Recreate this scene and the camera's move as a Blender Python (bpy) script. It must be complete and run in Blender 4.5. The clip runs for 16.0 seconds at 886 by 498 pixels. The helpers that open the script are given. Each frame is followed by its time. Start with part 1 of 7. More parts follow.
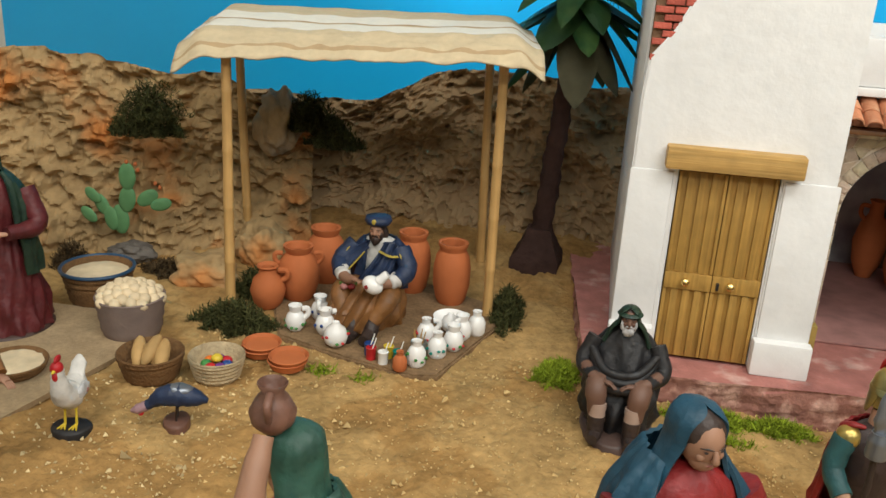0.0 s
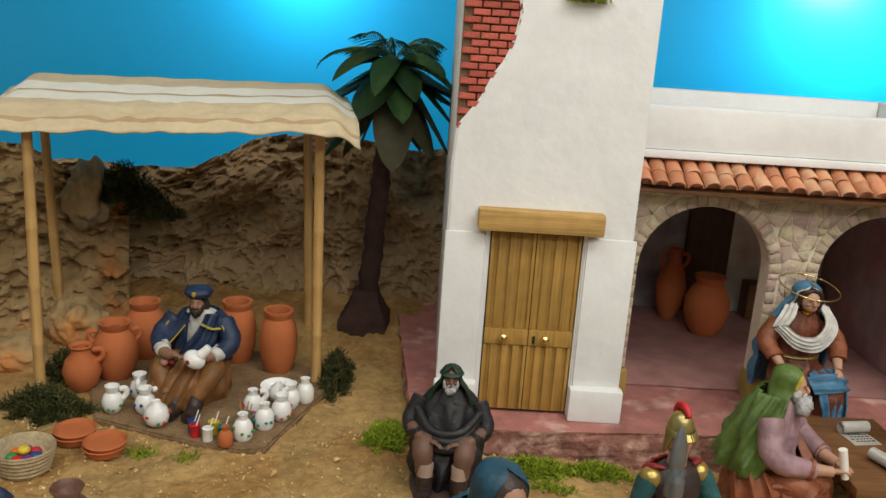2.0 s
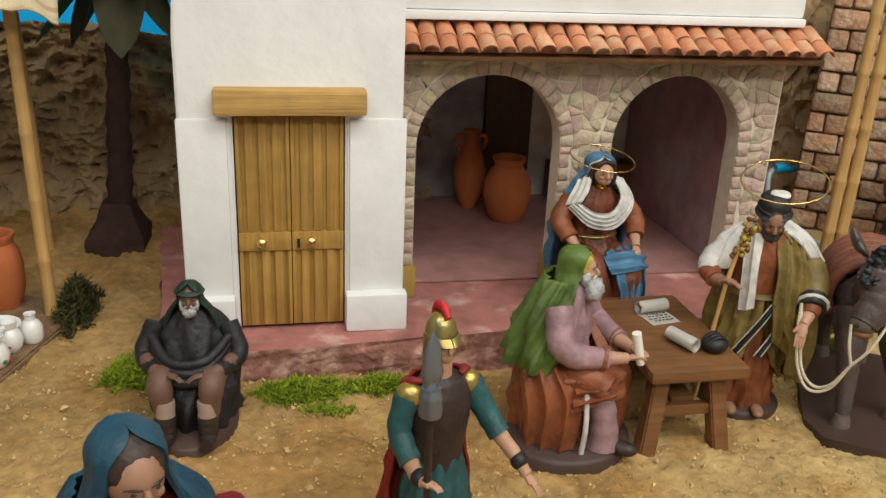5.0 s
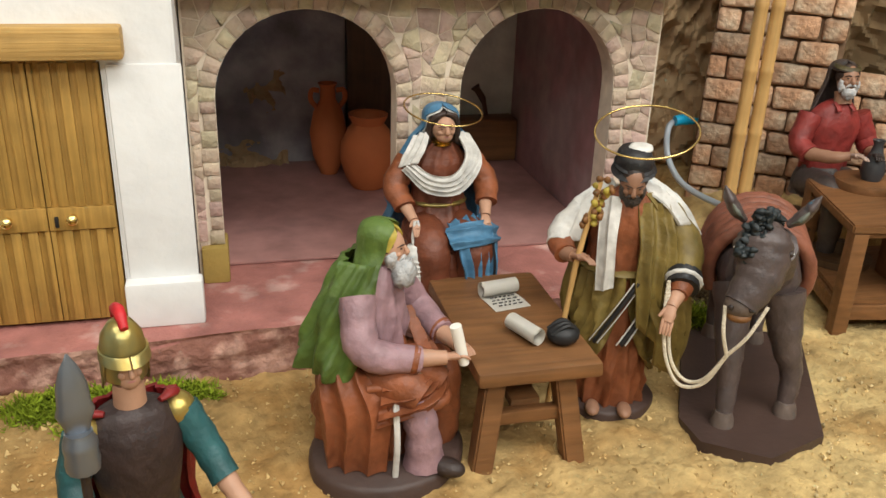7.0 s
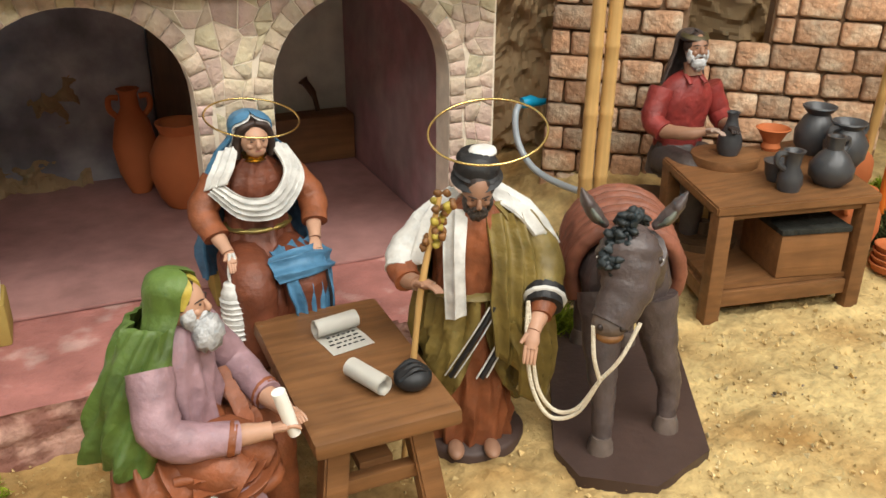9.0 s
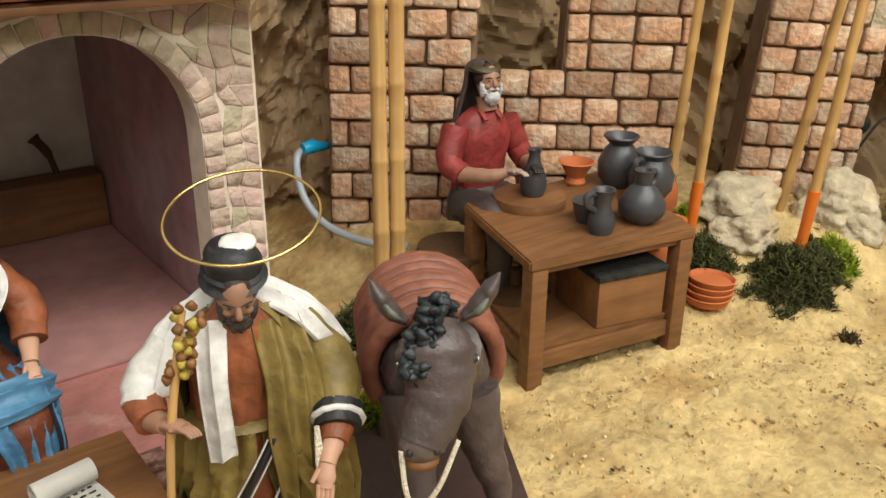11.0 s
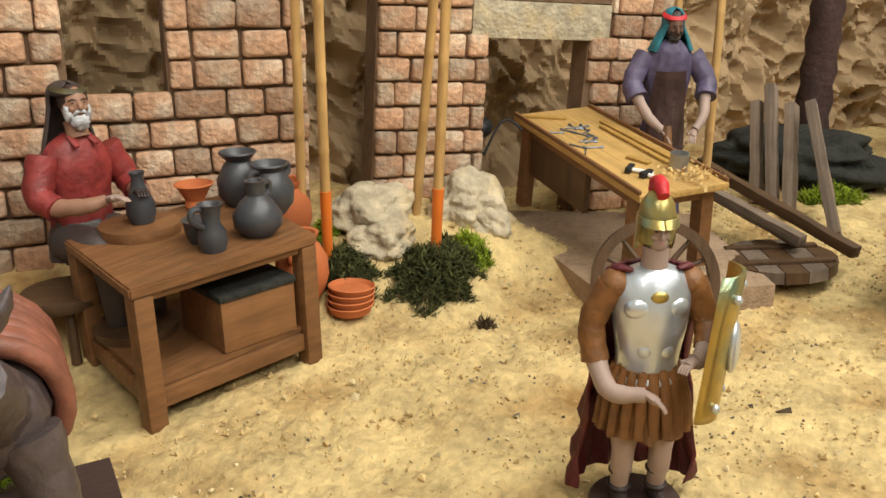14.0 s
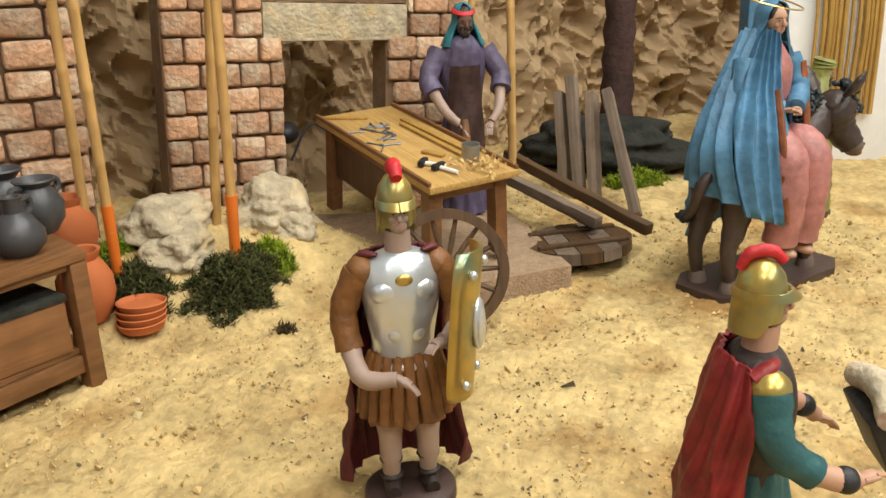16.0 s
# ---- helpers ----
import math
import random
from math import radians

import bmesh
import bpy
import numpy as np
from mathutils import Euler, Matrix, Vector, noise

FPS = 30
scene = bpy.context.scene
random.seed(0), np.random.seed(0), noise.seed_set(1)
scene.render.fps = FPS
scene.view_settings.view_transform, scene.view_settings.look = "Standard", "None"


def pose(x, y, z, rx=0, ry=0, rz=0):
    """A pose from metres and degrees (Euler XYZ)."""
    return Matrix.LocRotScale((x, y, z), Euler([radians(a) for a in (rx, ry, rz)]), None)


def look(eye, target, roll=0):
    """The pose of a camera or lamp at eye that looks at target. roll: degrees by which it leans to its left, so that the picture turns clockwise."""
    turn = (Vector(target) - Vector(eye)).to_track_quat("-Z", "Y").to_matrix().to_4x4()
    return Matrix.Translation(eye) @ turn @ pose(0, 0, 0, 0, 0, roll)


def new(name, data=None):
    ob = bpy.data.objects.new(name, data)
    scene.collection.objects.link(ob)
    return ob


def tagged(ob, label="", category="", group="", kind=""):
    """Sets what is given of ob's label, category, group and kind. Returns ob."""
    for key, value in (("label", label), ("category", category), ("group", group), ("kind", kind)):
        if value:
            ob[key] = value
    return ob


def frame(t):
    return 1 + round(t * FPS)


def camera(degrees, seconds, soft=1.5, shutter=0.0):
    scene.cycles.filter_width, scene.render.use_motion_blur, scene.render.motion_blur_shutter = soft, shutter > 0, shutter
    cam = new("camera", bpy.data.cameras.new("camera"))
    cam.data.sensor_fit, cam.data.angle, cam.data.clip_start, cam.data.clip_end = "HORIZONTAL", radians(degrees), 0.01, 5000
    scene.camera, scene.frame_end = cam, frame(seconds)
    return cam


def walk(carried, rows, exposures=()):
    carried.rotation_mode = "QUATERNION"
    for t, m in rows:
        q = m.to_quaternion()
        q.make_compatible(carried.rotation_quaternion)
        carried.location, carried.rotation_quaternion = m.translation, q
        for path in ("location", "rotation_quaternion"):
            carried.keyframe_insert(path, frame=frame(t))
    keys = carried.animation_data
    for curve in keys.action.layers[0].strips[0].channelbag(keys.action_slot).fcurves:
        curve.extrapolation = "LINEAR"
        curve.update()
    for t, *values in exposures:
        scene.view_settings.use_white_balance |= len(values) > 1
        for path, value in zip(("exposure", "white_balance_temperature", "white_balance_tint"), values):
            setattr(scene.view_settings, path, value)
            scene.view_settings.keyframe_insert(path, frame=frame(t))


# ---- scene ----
cam = camera(54.5, 16.0)
EXPOSURES = [(0.0, -0.74), (0.5, -0.92), (1.0, -1.02), (1.5, -1.04), (3.0, -1.12), (3.5, -1.14), (4.2, -1.08), (6.3, -0.62), (7.5, -0.56), (8.5, -0.30), (11.0, -0.40), (16.0, -0.40)]
PATH = [
    (0, (0.276, 0.126, 0.631), (-0.047, 1.985, -0.033), 3.4),
    (0.5, (0.283, 0.115, 0.645), (0.048, 2.008, 0.044), 3.8),
    (1, (0.286, 0.111, 0.651), (0.144, 2.027, 0.096), 3.9),
    (1.5, (0.293, 0.115, 0.655), (0.238, 2.041, 0.118), 3.9),
    (2, (0.302, 0.117, 0.656), (0.337, 2.047, 0.13), 3.8),
    (2.5, (0.312, 0.128, 0.65), (0.407, 2.05, 0.103), 3.4),
    (3, (0.323, 0.145, 0.643), (0.509, 2.048, 0.058), 3.1),
    (3.5, (0.342, 0.172, 0.63), (0.608, 2.05, -0.006), 3.1),
    (4, (0.362, 0.206, 0.618), (0.69, 2.065, -0.044), 3.0),
    (4.2, (0.37, 0.22, 0.616), (0.733, 2.067, -0.061), 3.3),
    (6.3, (0.579, 0.382, 0.544), (0.993, 2.177, -0.234), 2.2),
    (6.5, (0.597, 0.397, 0.544), (1.029, 2.181, -0.249), 2.3),
    (7, (0.65, 0.433, 0.528), (1.118, 2.213, -0.255), 2.1),
    (7.5, (0.674, 0.454, 0.522), (1.171, 2.222, -0.271), 1.5),
    (8, (0.692, 0.487, 0.511), (1.279, 2.222, -0.294), 1.4),
    (8.5, (0.706, 0.532, 0.51), (1.408, 2.214, -0.314), 1.2),
    (8.7, (0.715, 0.541, 0.517), (1.433, 2.217, -0.307), 0.8),
    (10.8, (0.821, 0.694, 0.514), (1.916, 2.168, -0.278), 0.9),
    (11, (0.834, 0.693, 0.508), (1.965, 2.147, -0.272), 0.5),
    (11.5, (0.871, 0.694, 0.489), (2.121, 2.055, -0.275), -0.4),
    (12, (0.89, 0.685, 0.472), (2.246, 1.957, -0.264), -0.2),
    (12.5, (0.893, 0.677, 0.467), (2.321, 1.889, -0.234), 0.0),
    (13, (0.908, 0.667, 0.462), (2.39, 1.814, -0.237), -0.1),
    (13.5, (0.921, 0.647, 0.458), (2.463, 1.728, -0.216), -0.4),
    (14, (0.934, 0.629, 0.45), (2.522, 1.649, -0.212), -0.5),
    (14.5, (0.951, 0.61, 0.445), (2.58, 1.57, -0.208), -0.8),
    (15, (0.965, 0.584, 0.444), (2.631, 1.487, -0.195), -1.7),
    (15.5, (0.979, 0.556, 0.436), (2.687, 1.383, -0.197), -1.9),
    (16, (0.985, 0.541, 0.428), (2.715, 1.315, -0.212), -2.2),
]
walk(cam, [(t, look(eye, target, roll)) for t, eye, target, roll in PATH], exposures=EXPOSURES)

# ---- world and light: an assumed closed exhibition room with unseen ceiling lamps ----
world = bpy.data.worlds.new("room_air")
scene.world = world
world.use_nodes = True
world.node_tree.nodes["Background"].inputs[0].default_value = (1.0, 0.95, 0.88, 1)
world.node_tree.nodes["Background"].inputs[1].default_value = 0.06


def area(name, x, y, z, sx, sy, power, color, target):
    data = bpy.data.lights.new(name, "AREA")
    data.shape, data.size, data.size_y, data.energy, data.color = "RECTANGLE", sx, sy, power, color
    ob = new(name, data)
    ob.matrix_world = look((x, y, z), target)
    return tagged(ob, kind="structure")


WARM = (1.0, 0.99, 0.94)
area("ceiling_lamp", 1.25, 0.15, 2.35, 1.5, 0.6, 50, WARM, (1.2, 1.1, 0))
area("ceiling_lamp", -0.6, 0.10, 2.35, 1.2, 0.6, 29, WARM, (-0.2, 1.4, 0))
area("ceiling_lamp", 2.70, -0.30, 2.35, 1.2, 0.6, 40, WARM, (2.2, 0.9, 0))
# wide fill lamp added at the front to brighten upright surfaces and the arcade
area("ceiling_lamp", 1.00, -1.60, 2.30, 3.0, 0.5, 78, WARM, (1.0, 1.3, 0.2))
# unseen lamps added close above the blue panel to make its bright spots
area("panel_lamp", -0.08, 2.42, 0.84, 0.12, 0.05, 4.5, (0.95, 0.98, 1.0), (-0.08, 2.61, 0.62))
area("panel_lamp", 1.45, 2.42, 0.84, 0.14, 0.05, 13.0, (0.95, 0.98, 1.0), (1.45, 2.61, 0.62))


# ---- materials ----
def mat(name, color, rough=0.7, metal=0.0, vary=0.25, scale=40.0, bump=0.2, bscale=120.0, second=None, mix=(0.45, 0.6), mixscale=12.0, spec=0.4, island=False, wave=None, grain=0.2):
    """A painted or natural surface: two scales of tone, an optional second colour in patches, fine relief."""
    m = bpy.data.materials.new(name)
    m.use_nodes = True
    nt = m.node_tree
    N, L = nt.nodes, nt.links
    bs = N["Principled BSDF"]
    bs.inputs["Roughness"].default_value, bs.inputs["Metallic"].default_value = rough, metal
    bs.inputs["Specular IOR Level"].default_value = spec
    tc = N.new("ShaderNodeTexCoord")
    co = tc.outputs["Object"]
    n1 = N.new("ShaderNodeTexNoise")
    n1.inputs["Scale"].default_value, n1.inputs["Detail"].default_value = scale, 6
    L.new(co, n1.inputs["Vector"])
    n2 = N.new("ShaderNodeTexNoise")
    n2.inputs["Scale"].default_value, n2.inputs["Detail"].default_value = scale * 0.18, 3
    L.new(co, n2.inputs["Vector"])
    add = N.new("ShaderNodeMath")
    add.operation = "ADD"
    L.new(n1.outputs["Fac"], add.inputs[0]), L.new(n2.outputs["Fac"], add.inputs[1])
    mp = N.new("ShaderNodeMapRange")
    mp.inputs[1].default_value, mp.inputs[2].default_value = 0.6, 1.4
    mp.inputs[3].default_value, mp.inputs[4].default_value = 1 - vary, 1 + vary
    L.new(add.outputs[0], mp.inputs[0])
    tone = mp.outputs[0]
    if island:
        oi = N.new("ShaderNodeObjectInfo")
        ge = N.new("ShaderNodeNewGeometry")
        sm = N.new("ShaderNodeMath")
        sm.operation = "ADD"
        L.new(oi.outputs["Random"], sm.inputs[0]), L.new(ge.outputs["Random Per Island"], sm.inputs[1])
        fr = N.new("ShaderNodeMath")
        fr.operation = "FRACT"
        L.new(sm.outputs[0], fr.inputs[0])
        mr = N.new("ShaderNodeMapRange")
        mr.inputs[3].default_value, mr.inputs[4].default_value = 1 - island, 1 + island
        L.new(fr.outputs[0], mr.inputs[0])
        mu = N.new("ShaderNodeMath")
        mu.operation = "MULTIPLY"
        L.new(mr.outputs[0], mu.inputs[0]), L.new(tone, mu.inputs[1])
        tone = mu.outputs[0]
    base = None
    if second:
        n3 = N.new("ShaderNodeTexNoise")
        n3.inputs["Scale"].default_value, n3.inputs["Detail"].default_value = mixscale, 5
        vec = co
        if island:
            av = N.new("ShaderNodeVectorMath")
            av.operation = "ADD"
            cx = N.new("ShaderNodeCombineXYZ")
            L.new(fr.outputs[0], cx.inputs[0]), L.new(oi.outputs["Random"], cx.inputs[1])
            L.new(co, av.inputs[0]), L.new(cx.outputs[0], av.inputs[1])
            vec = av.outputs[0]
        L.new(vec, n3.inputs["Vector"])
        m3 = N.new("ShaderNodeMapRange")
        m3.inputs[1].default_value, m3.inputs[2].default_value = mix
        L.new(n3.outputs["Fac"], m3.inputs[0])
        mx = N.new("ShaderNodeMix")
        mx.data_type = "RGBA"
        mx.inputs[6].default_value, mx.inputs[7].default_value = (*color, 1), (*second, 1)
        L.new(m3.outputs[0], mx.inputs[0])
        base = mx.outputs[2]
    hs = N.new("ShaderNodeHueSaturation")
    hs.inputs["Color"].default_value = (*color, 1)
    if base:
        L.new(base, hs.inputs["Color"])
    L.new(tone, hs.inputs["Value"])
    L.new(hs.outputs[0], bs.inputs["Base Color"])
    bn = N.new("ShaderNodeTexNoise")
    bn.inputs["Scale"].default_value, bn.inputs["Detail"].default_value = bscale, 6
    L.new(co, bn.inputs["Vector"])
    height = bn.outputs["Fac"]
    if wave:
        mapn = N.new("ShaderNodeMapping")
        mapn.inputs["Scale"].default_value = wave
        L.new(co, mapn.inputs[0])
        wn = N.new("ShaderNodeTexNoise")
        wn.inputs["Scale"].default_value, wn.inputs["Detail"].default_value = 1.0, 5
        L.new(mapn.outputs[0], wn.inputs["Vector"])
        height = wn.outputs["Fac"]
        mw = N.new("ShaderNodeMapRange")
        mw.inputs[1].default_value, mw.inputs[2].default_value = 0.35, 0.65
        mw.inputs[3].default_value, mw.inputs[4].default_value = 1 - grain, 1 + 0.55 * grain
        L.new(height, mw.inputs[0])
        m2 = N.new("ShaderNodeMath")
        m2.operation = "MULTIPLY"
        L.new(mw.outputs[0], m2.inputs[0]), L.new(tone, m2.inputs[1])
        L.new(m2.outputs[0], hs.inputs["Value"])
    if bump:
        bu = N.new("ShaderNodeBump")
        bu.inputs["Strength"].default_value, bu.inputs["Distance"].default_value = min(1.0, bump), 0.004
        L.new(height, bu.inputs["Height"])
        L.new(bu.outputs[0], bs.inputs["Normal"])
    return m


M = {}
M["ground"] = mat("sandy_ground", (0.52, 0.385, 0.175), 0.95, vary=0.42, scale=75, bump=1.0, bscale=110, second=(0.335, 0.195, 0.07), mix=(0.48, 0.72), mixscale=7, spec=0.1)
M["paper"] = mat("crumpled_kraft_paper", (0.40, 0.275, 0.15), 0.75, vary=0.18, scale=12, bump=0.25, bscale=60, spec=0.25)
M["rock"] = mat("painted_cork_rock", (0.37, 0.25, 0.12), 0.9, vary=0.4, scale=35, bump=0.8, bscale=80, second=(0.48, 0.19, 0.055), mix=(0.53, 0.68), mixscale=6, spec=0.15)
M["greyrock"] = mat("grey_rock", (0.13, 0.115, 0.10), 0.85, vary=0.3, scale=40, bump=0.6, bscale=90, spec=0.2)
M["greyrock_dark"] = mat("near_black_rough_rock", (0.03, 0.03, 0.025), 0.9, vary=0.4, scale=60, bump=1.0, bscale=120, spec=0.15)
M["rock_grey"] = mat("blue_grey_painted_rock", (0.24, 0.24, 0.22), 0.85, vary=0.35, scale=40, bump=0.8, bscale=90, second=(0.34, 0.25, 0.14), mix=(0.4, 0.6), mixscale=9, spec=0.2)
M["pale_rock"] = mat("pale_limestone", (0.45, 0.38, 0.26), 0.9, vary=0.45, scale=60, bump=1.0, bscale=150, second=(0.46, 0.35, 0.19), mix=(0.5, 0.7), mixscale=20, spec=0.2)
M["sky"] = mat("blue_gloss_panel", (0.006, 0.36, 0.72), 0.30, vary=0.05, scale=3, bump=0.0, spec=0.5)
M["white"] = mat("white_lime_wash", (0.76, 0.755, 0.74), 0.75, vary=0.08, scale=25, bump=0.28, bscale=55, spec=0.25)
M["pink"] = mat("worn_pink_plaster", (0.40, 0.165, 0.14), 0.75, vary=0.35, scale=35, bump=0.6, bscale=140, second=(0.50, 0.30, 0.26), mix=(0.58, 0.70), mixscale=24, spec=0.25)
M["pink_edge"] = mat("broken_pink_stone", (0.27, 0.125, 0.095), 0.9, vary=0.45, scale=60, bump=1.0, bscale=110, second=(0.46, 0.27, 0.21), mix=(0.46, 0.6), mixscale=30, spec=0.15)
M["wood_door"] = mat("varnished_pine", (0.40, 0.23, 0.055), 0.55, vary=0.2, scale=50, bump=0.35, wave=(220, 220, 6), spec=0.35)
M["wood_lintel"] = mat("pale_pine", (0.46, 0.28, 0.09), 0.6, vary=0.2, scale=40, bump=0.4, wave=(6, 220, 220), spec=0.3)
M["wood"] = mat("brown_wood", (0.185, 0.083, 0.031), 0.48, vary=0.25, scale=30, bump=0.25, wave=(9, 130, 130), spec=0.4)
M["wood_dark"] = mat("dark_stained_wood", (0.085, 0.045, 0.02), 0.5, vary=0.3, scale=40, bump=0.3, wave=(150, 150, 8), spec=0.4)
M["wood_grey"] = mat("weathered_grey_wood", (0.17, 0.125, 0.09), 0.8, vary=0.3, scale=40, bump=0.5, wave=(140, 140, 10), island=0.3, spec=0.2)
M["bamboo"] = mat("bamboo_cane", (0.55, 0.33, 0.12), 0.45, vary=0.2, scale=20, bump=0.1, wave=(90, 90, 4), spec=0.4)
M["orange"] = mat("orange_painted_cane", (0.70, 0.17, 0.02), 0.5, vary=0.15, scale=20, bump=0.1, spec=0.4)
M["terracotta"] = mat("terracotta", (0.46, 0.135, 0.045), 0.75, vary=0.15, scale=25, bump=0.15, bscale=150, spec=0.25)
M["tile"] = mat("roof_tile_clay", (0.50, 0.21, 0.11), 0.8, vary=0.25, scale=60, bump=0.4, bscale=140, second=(0.55, 0.36, 0.22), mix=(0.5, 0.7), mixscale=20, island=0.2, spec=0.2)
M["brick"] = mat("rough_painted_brick", (0.44, 0.255, 0.15), 0.85, vary=0.5, scale=90, bump=1.0, bscale=150, second=(0.52, 0.40, 0.28), mix=(0.46, 0.68), mixscale=26, island=0.3, spec=0.2)
M["brick_red"] = mat("red_clay_brick", (0.42, 0.10, 0.07), 0.85, vary=0.25, scale=70, bump=0.6, bscale=130, island=0.2, spec=0.2)
M["mortar"] = mat("dark_mortar", (0.20, 0.125, 0.075), 0.95, vary=0.3, scale=60, bump=0.6, bscale=120, spec=0.1)
M["stone"] = mat("mottled_wall_stone", (0.50, 0.43, 0.29), 0.7, vary=0.32, scale=70, bump=0.8, bscale=140, second=(0.52, 0.36, 0.31), mix=(0.40, 0.62), mixscale=7, island=0.16, spec=0.2)
M["lime"] = mat("pale_stone_joint", (0.68, 0.58, 0.46), 0.9, vary=0.2, scale=60, bump=0.4, spec=0.15)
M["ochre"] = mat("ochre_stone", (0.36, 0.25, 0.07), 0.85, vary=0.2, scale=40, bump=0.4, spec=0.2)
M["inner"] = mat("grey_plaster", (0.36, 0.35, 0.36), 0.9, vary=0.45, scale=28, bump=0.5, bscale=70, second=(0.22, 0.21, 0.23), mix=(0.42, 0.62), mixscale=11, spec=0.15)
M["floor_in"] = mat("dusky_red_floor", (0.36, 0.185, 0.165), 0.6, vary=0.3, scale=30, bump=0.2, spec=0.3)
M["canvas"] = mat("striped_linen", (0.60, 0.49, 0.32), 0.95, vary=0.12, scale=90, bump=0.5, bscale=500, spec=0.1)
M["canvas_white"] = mat("cream_linen", (0.80, 0.76, 0.66), 0.95, vary=0.08, scale=90, bump=0.5, bscale=500, spec=0.1)
M["canvas_dark"] = mat("tan_linen", (0.46, 0.33, 0.19), 0.95, vary=0.12, scale=90, bump=0.5, bscale=500, spec=0.1)
M["burlap"] = mat("burlap", (0.40, 0.29, 0.17), 0.95, vary=0.25, scale=200, bump=0.7, bscale=500, spec=0.1)
M["cork"] = mat("crumbly_cork_board", (0.25, 0.16, 0.085), 0.95, vary=0.4, scale=160, bump=0.9, bscale=300, spec=0.1)
M["moss"] = mat("dark_moss", (0.060, 0.062, 0.022), 0.9, vary=0.4, scale=60, bump=0, island=0.5, spec=0.1)
M["moss_lime"] = mat("lime_green_moss", (0.20, 0.26, 0.02), 0.9, vary=0.4, scale=60, bump=0, island=0.4, spec=0.1)
M["moss_brown"] = mat("dry_brown_moss", (0.075, 0.05, 0.025), 0.9, vary=0.4, scale=60, bump=0, island=0.5, spec=0.1)
M["leaf"] = mat("palm_leaf", (0.030, 0.095, 0.030), 0.5, vary=0.3, scale=30, bump=0.2, second=(0.06, 0.13, 0.035), mixscale=15, spec=0.4, island=0.3)
M["leaf_dry"] = mat("dry_palm_leaf", (0.13, 0.12, 0.07), 0.7, vary=0.3, scale=30, bump=0.2, spec=0.2)
M["trunk"] = mat("dark_palm_trunk", (0.055, 0.03, 0.025), 0.85, vary=0.4, scale=50, bump=0.9, bscale=100, spec=0.2)
M["cactus"] = mat("cactus_green", (0.10, 0.24, 0.10), 0.6, vary=0.2, scale=50, bump=0.3, spec=0.3)
M["brass"] = mat("polished_brass", (0.78, 0.58, 0.22), 0.25, 1.0, vary=0.05, bump=0)
M["black"] = mat("black_paint", (0.015, 0.015, 0.016), 0.5, bump=0.1)
M["pewter"] = mat("dark_burnished_clay", (0.045, 0.045, 0.048), 0.38, vary=0.2, scale=40, bump=0.1, spec=0.5)
M["ceramic"] = mat("white_glazed_ceramic", (0.80, 0.79, 0.76), 0.2, vary=0.04, bump=0.05, spec=0.5)
M["red"] = mat("red_paint", (0.50, 0.02, 0.025), 0.45, bump=0.1)
M["blue"] = mat("blue_paint", (0.02, 0.06, 0.22), 0.45, bump=0.1)
M["teal"] = mat("teal_paint", (0.0, 0.20, 0.16), 0.45, bump=0.1)
M["yellow"] = mat("yellow_paint", (0.65, 0.48, 0.04), 0.45, bump=0.1)
M["green"] = mat("leaf_green_paint", (0.05, 0.22, 0.05), 0.45, bump=0.1)
M["purple"] = mat("purple_paint", (0.15, 0.03, 0.22), 0.45, bump=0.1)
M["blue_rim"] = mat("dark_blue_glaze", (0.02, 0.06, 0.12), 0.35, vary=0.2, bump=0.1)
M["tin"] = mat("dull_tin", (0.40, 0.40, 0.38), 0.4, 0.8, vary=0.15, bump=0.1)
M["basket"] = mat("woven_basket", (0.42, 0.33, 0.20), 0.85, vary=0.3, scale=120, bump=0.8, bscale=250, spec=0.2)
M["basket_dark"] = mat("dark_wicker", (0.16, 0.085, 0.035), 0.85, vary=0.3, scale=120, bump=0.8, bscale=250, spec=0.2)
M["grey_tub"] = mat("grey_brown_tub", (0.20, 0.15, 0.13), 0.75, vary=0.2, scale=40, bump=0.3, spec=0.2)
M["cream"] = mat("cream_food", (0.68, 0.55, 0.36), 0.7, vary=0.2, scale=60, bump=0.3, island=0.15, spec=0.3)
M["bread"] = mat("baked_bread", (0.42, 0.26, 0.10), 0.7, vary=0.2, scale=40, bump=0.3, island=0.15, spec=0.3)
M["tube"] = mat("translucent_grey_tube", (0.38, 0.43, 0.47), 0.3, vary=0.05, bump=0, spec=0.5)
M["cyan"] = mat("cyan_plastic", (0.01, 0.36, 0.62), 0.3, vary=0.03, bump=0, spec=0.5)
M["scroll"] = mat("parchment", (0.80, 0.77, 0.70), 0.8, vary=0.1, bump=0.15, spec=0.2)
M["rope"] = mat("cream_cord", (0.70, 0.62, 0.48), 0.9, vary=0.15, scale=200, bump=0.8, bscale=500, spec=0.15)
M["shaving"] = mat("wood_shavings", (0.62, 0.42, 0.17), 0.8, vary=0.2, bump=0, island=0.25, spec=0.2)
M["steel"] = mat("grey_steel", (0.20, 0.22, 0.25), 0.35, 0.7, vary=0.1, bump=0)
M["plain_wall"] = mat("cream_room_paint", (0.80, 0.77, 0.70), 0.9, vary=0.03, bump=0.05, spec=0.2)
M["inner_side"] = mat("mauve_plaster", (0.42, 0.25, 0.26), 0.85, vary=0.3, scale=30, bump=0.3, second=(0.40, 0.30, 0.30), mixscale=9, spec=0.2)
M["inner_green"] = mat("pale_green_plaster", (0.66, 0.68, 0.60), 0.9, vary=0.3, scale=25, bump=0.3, second=(0.45, 0.34, 0.24), mix=(0.55, 0.7), mixscale=8, spec=0.15)
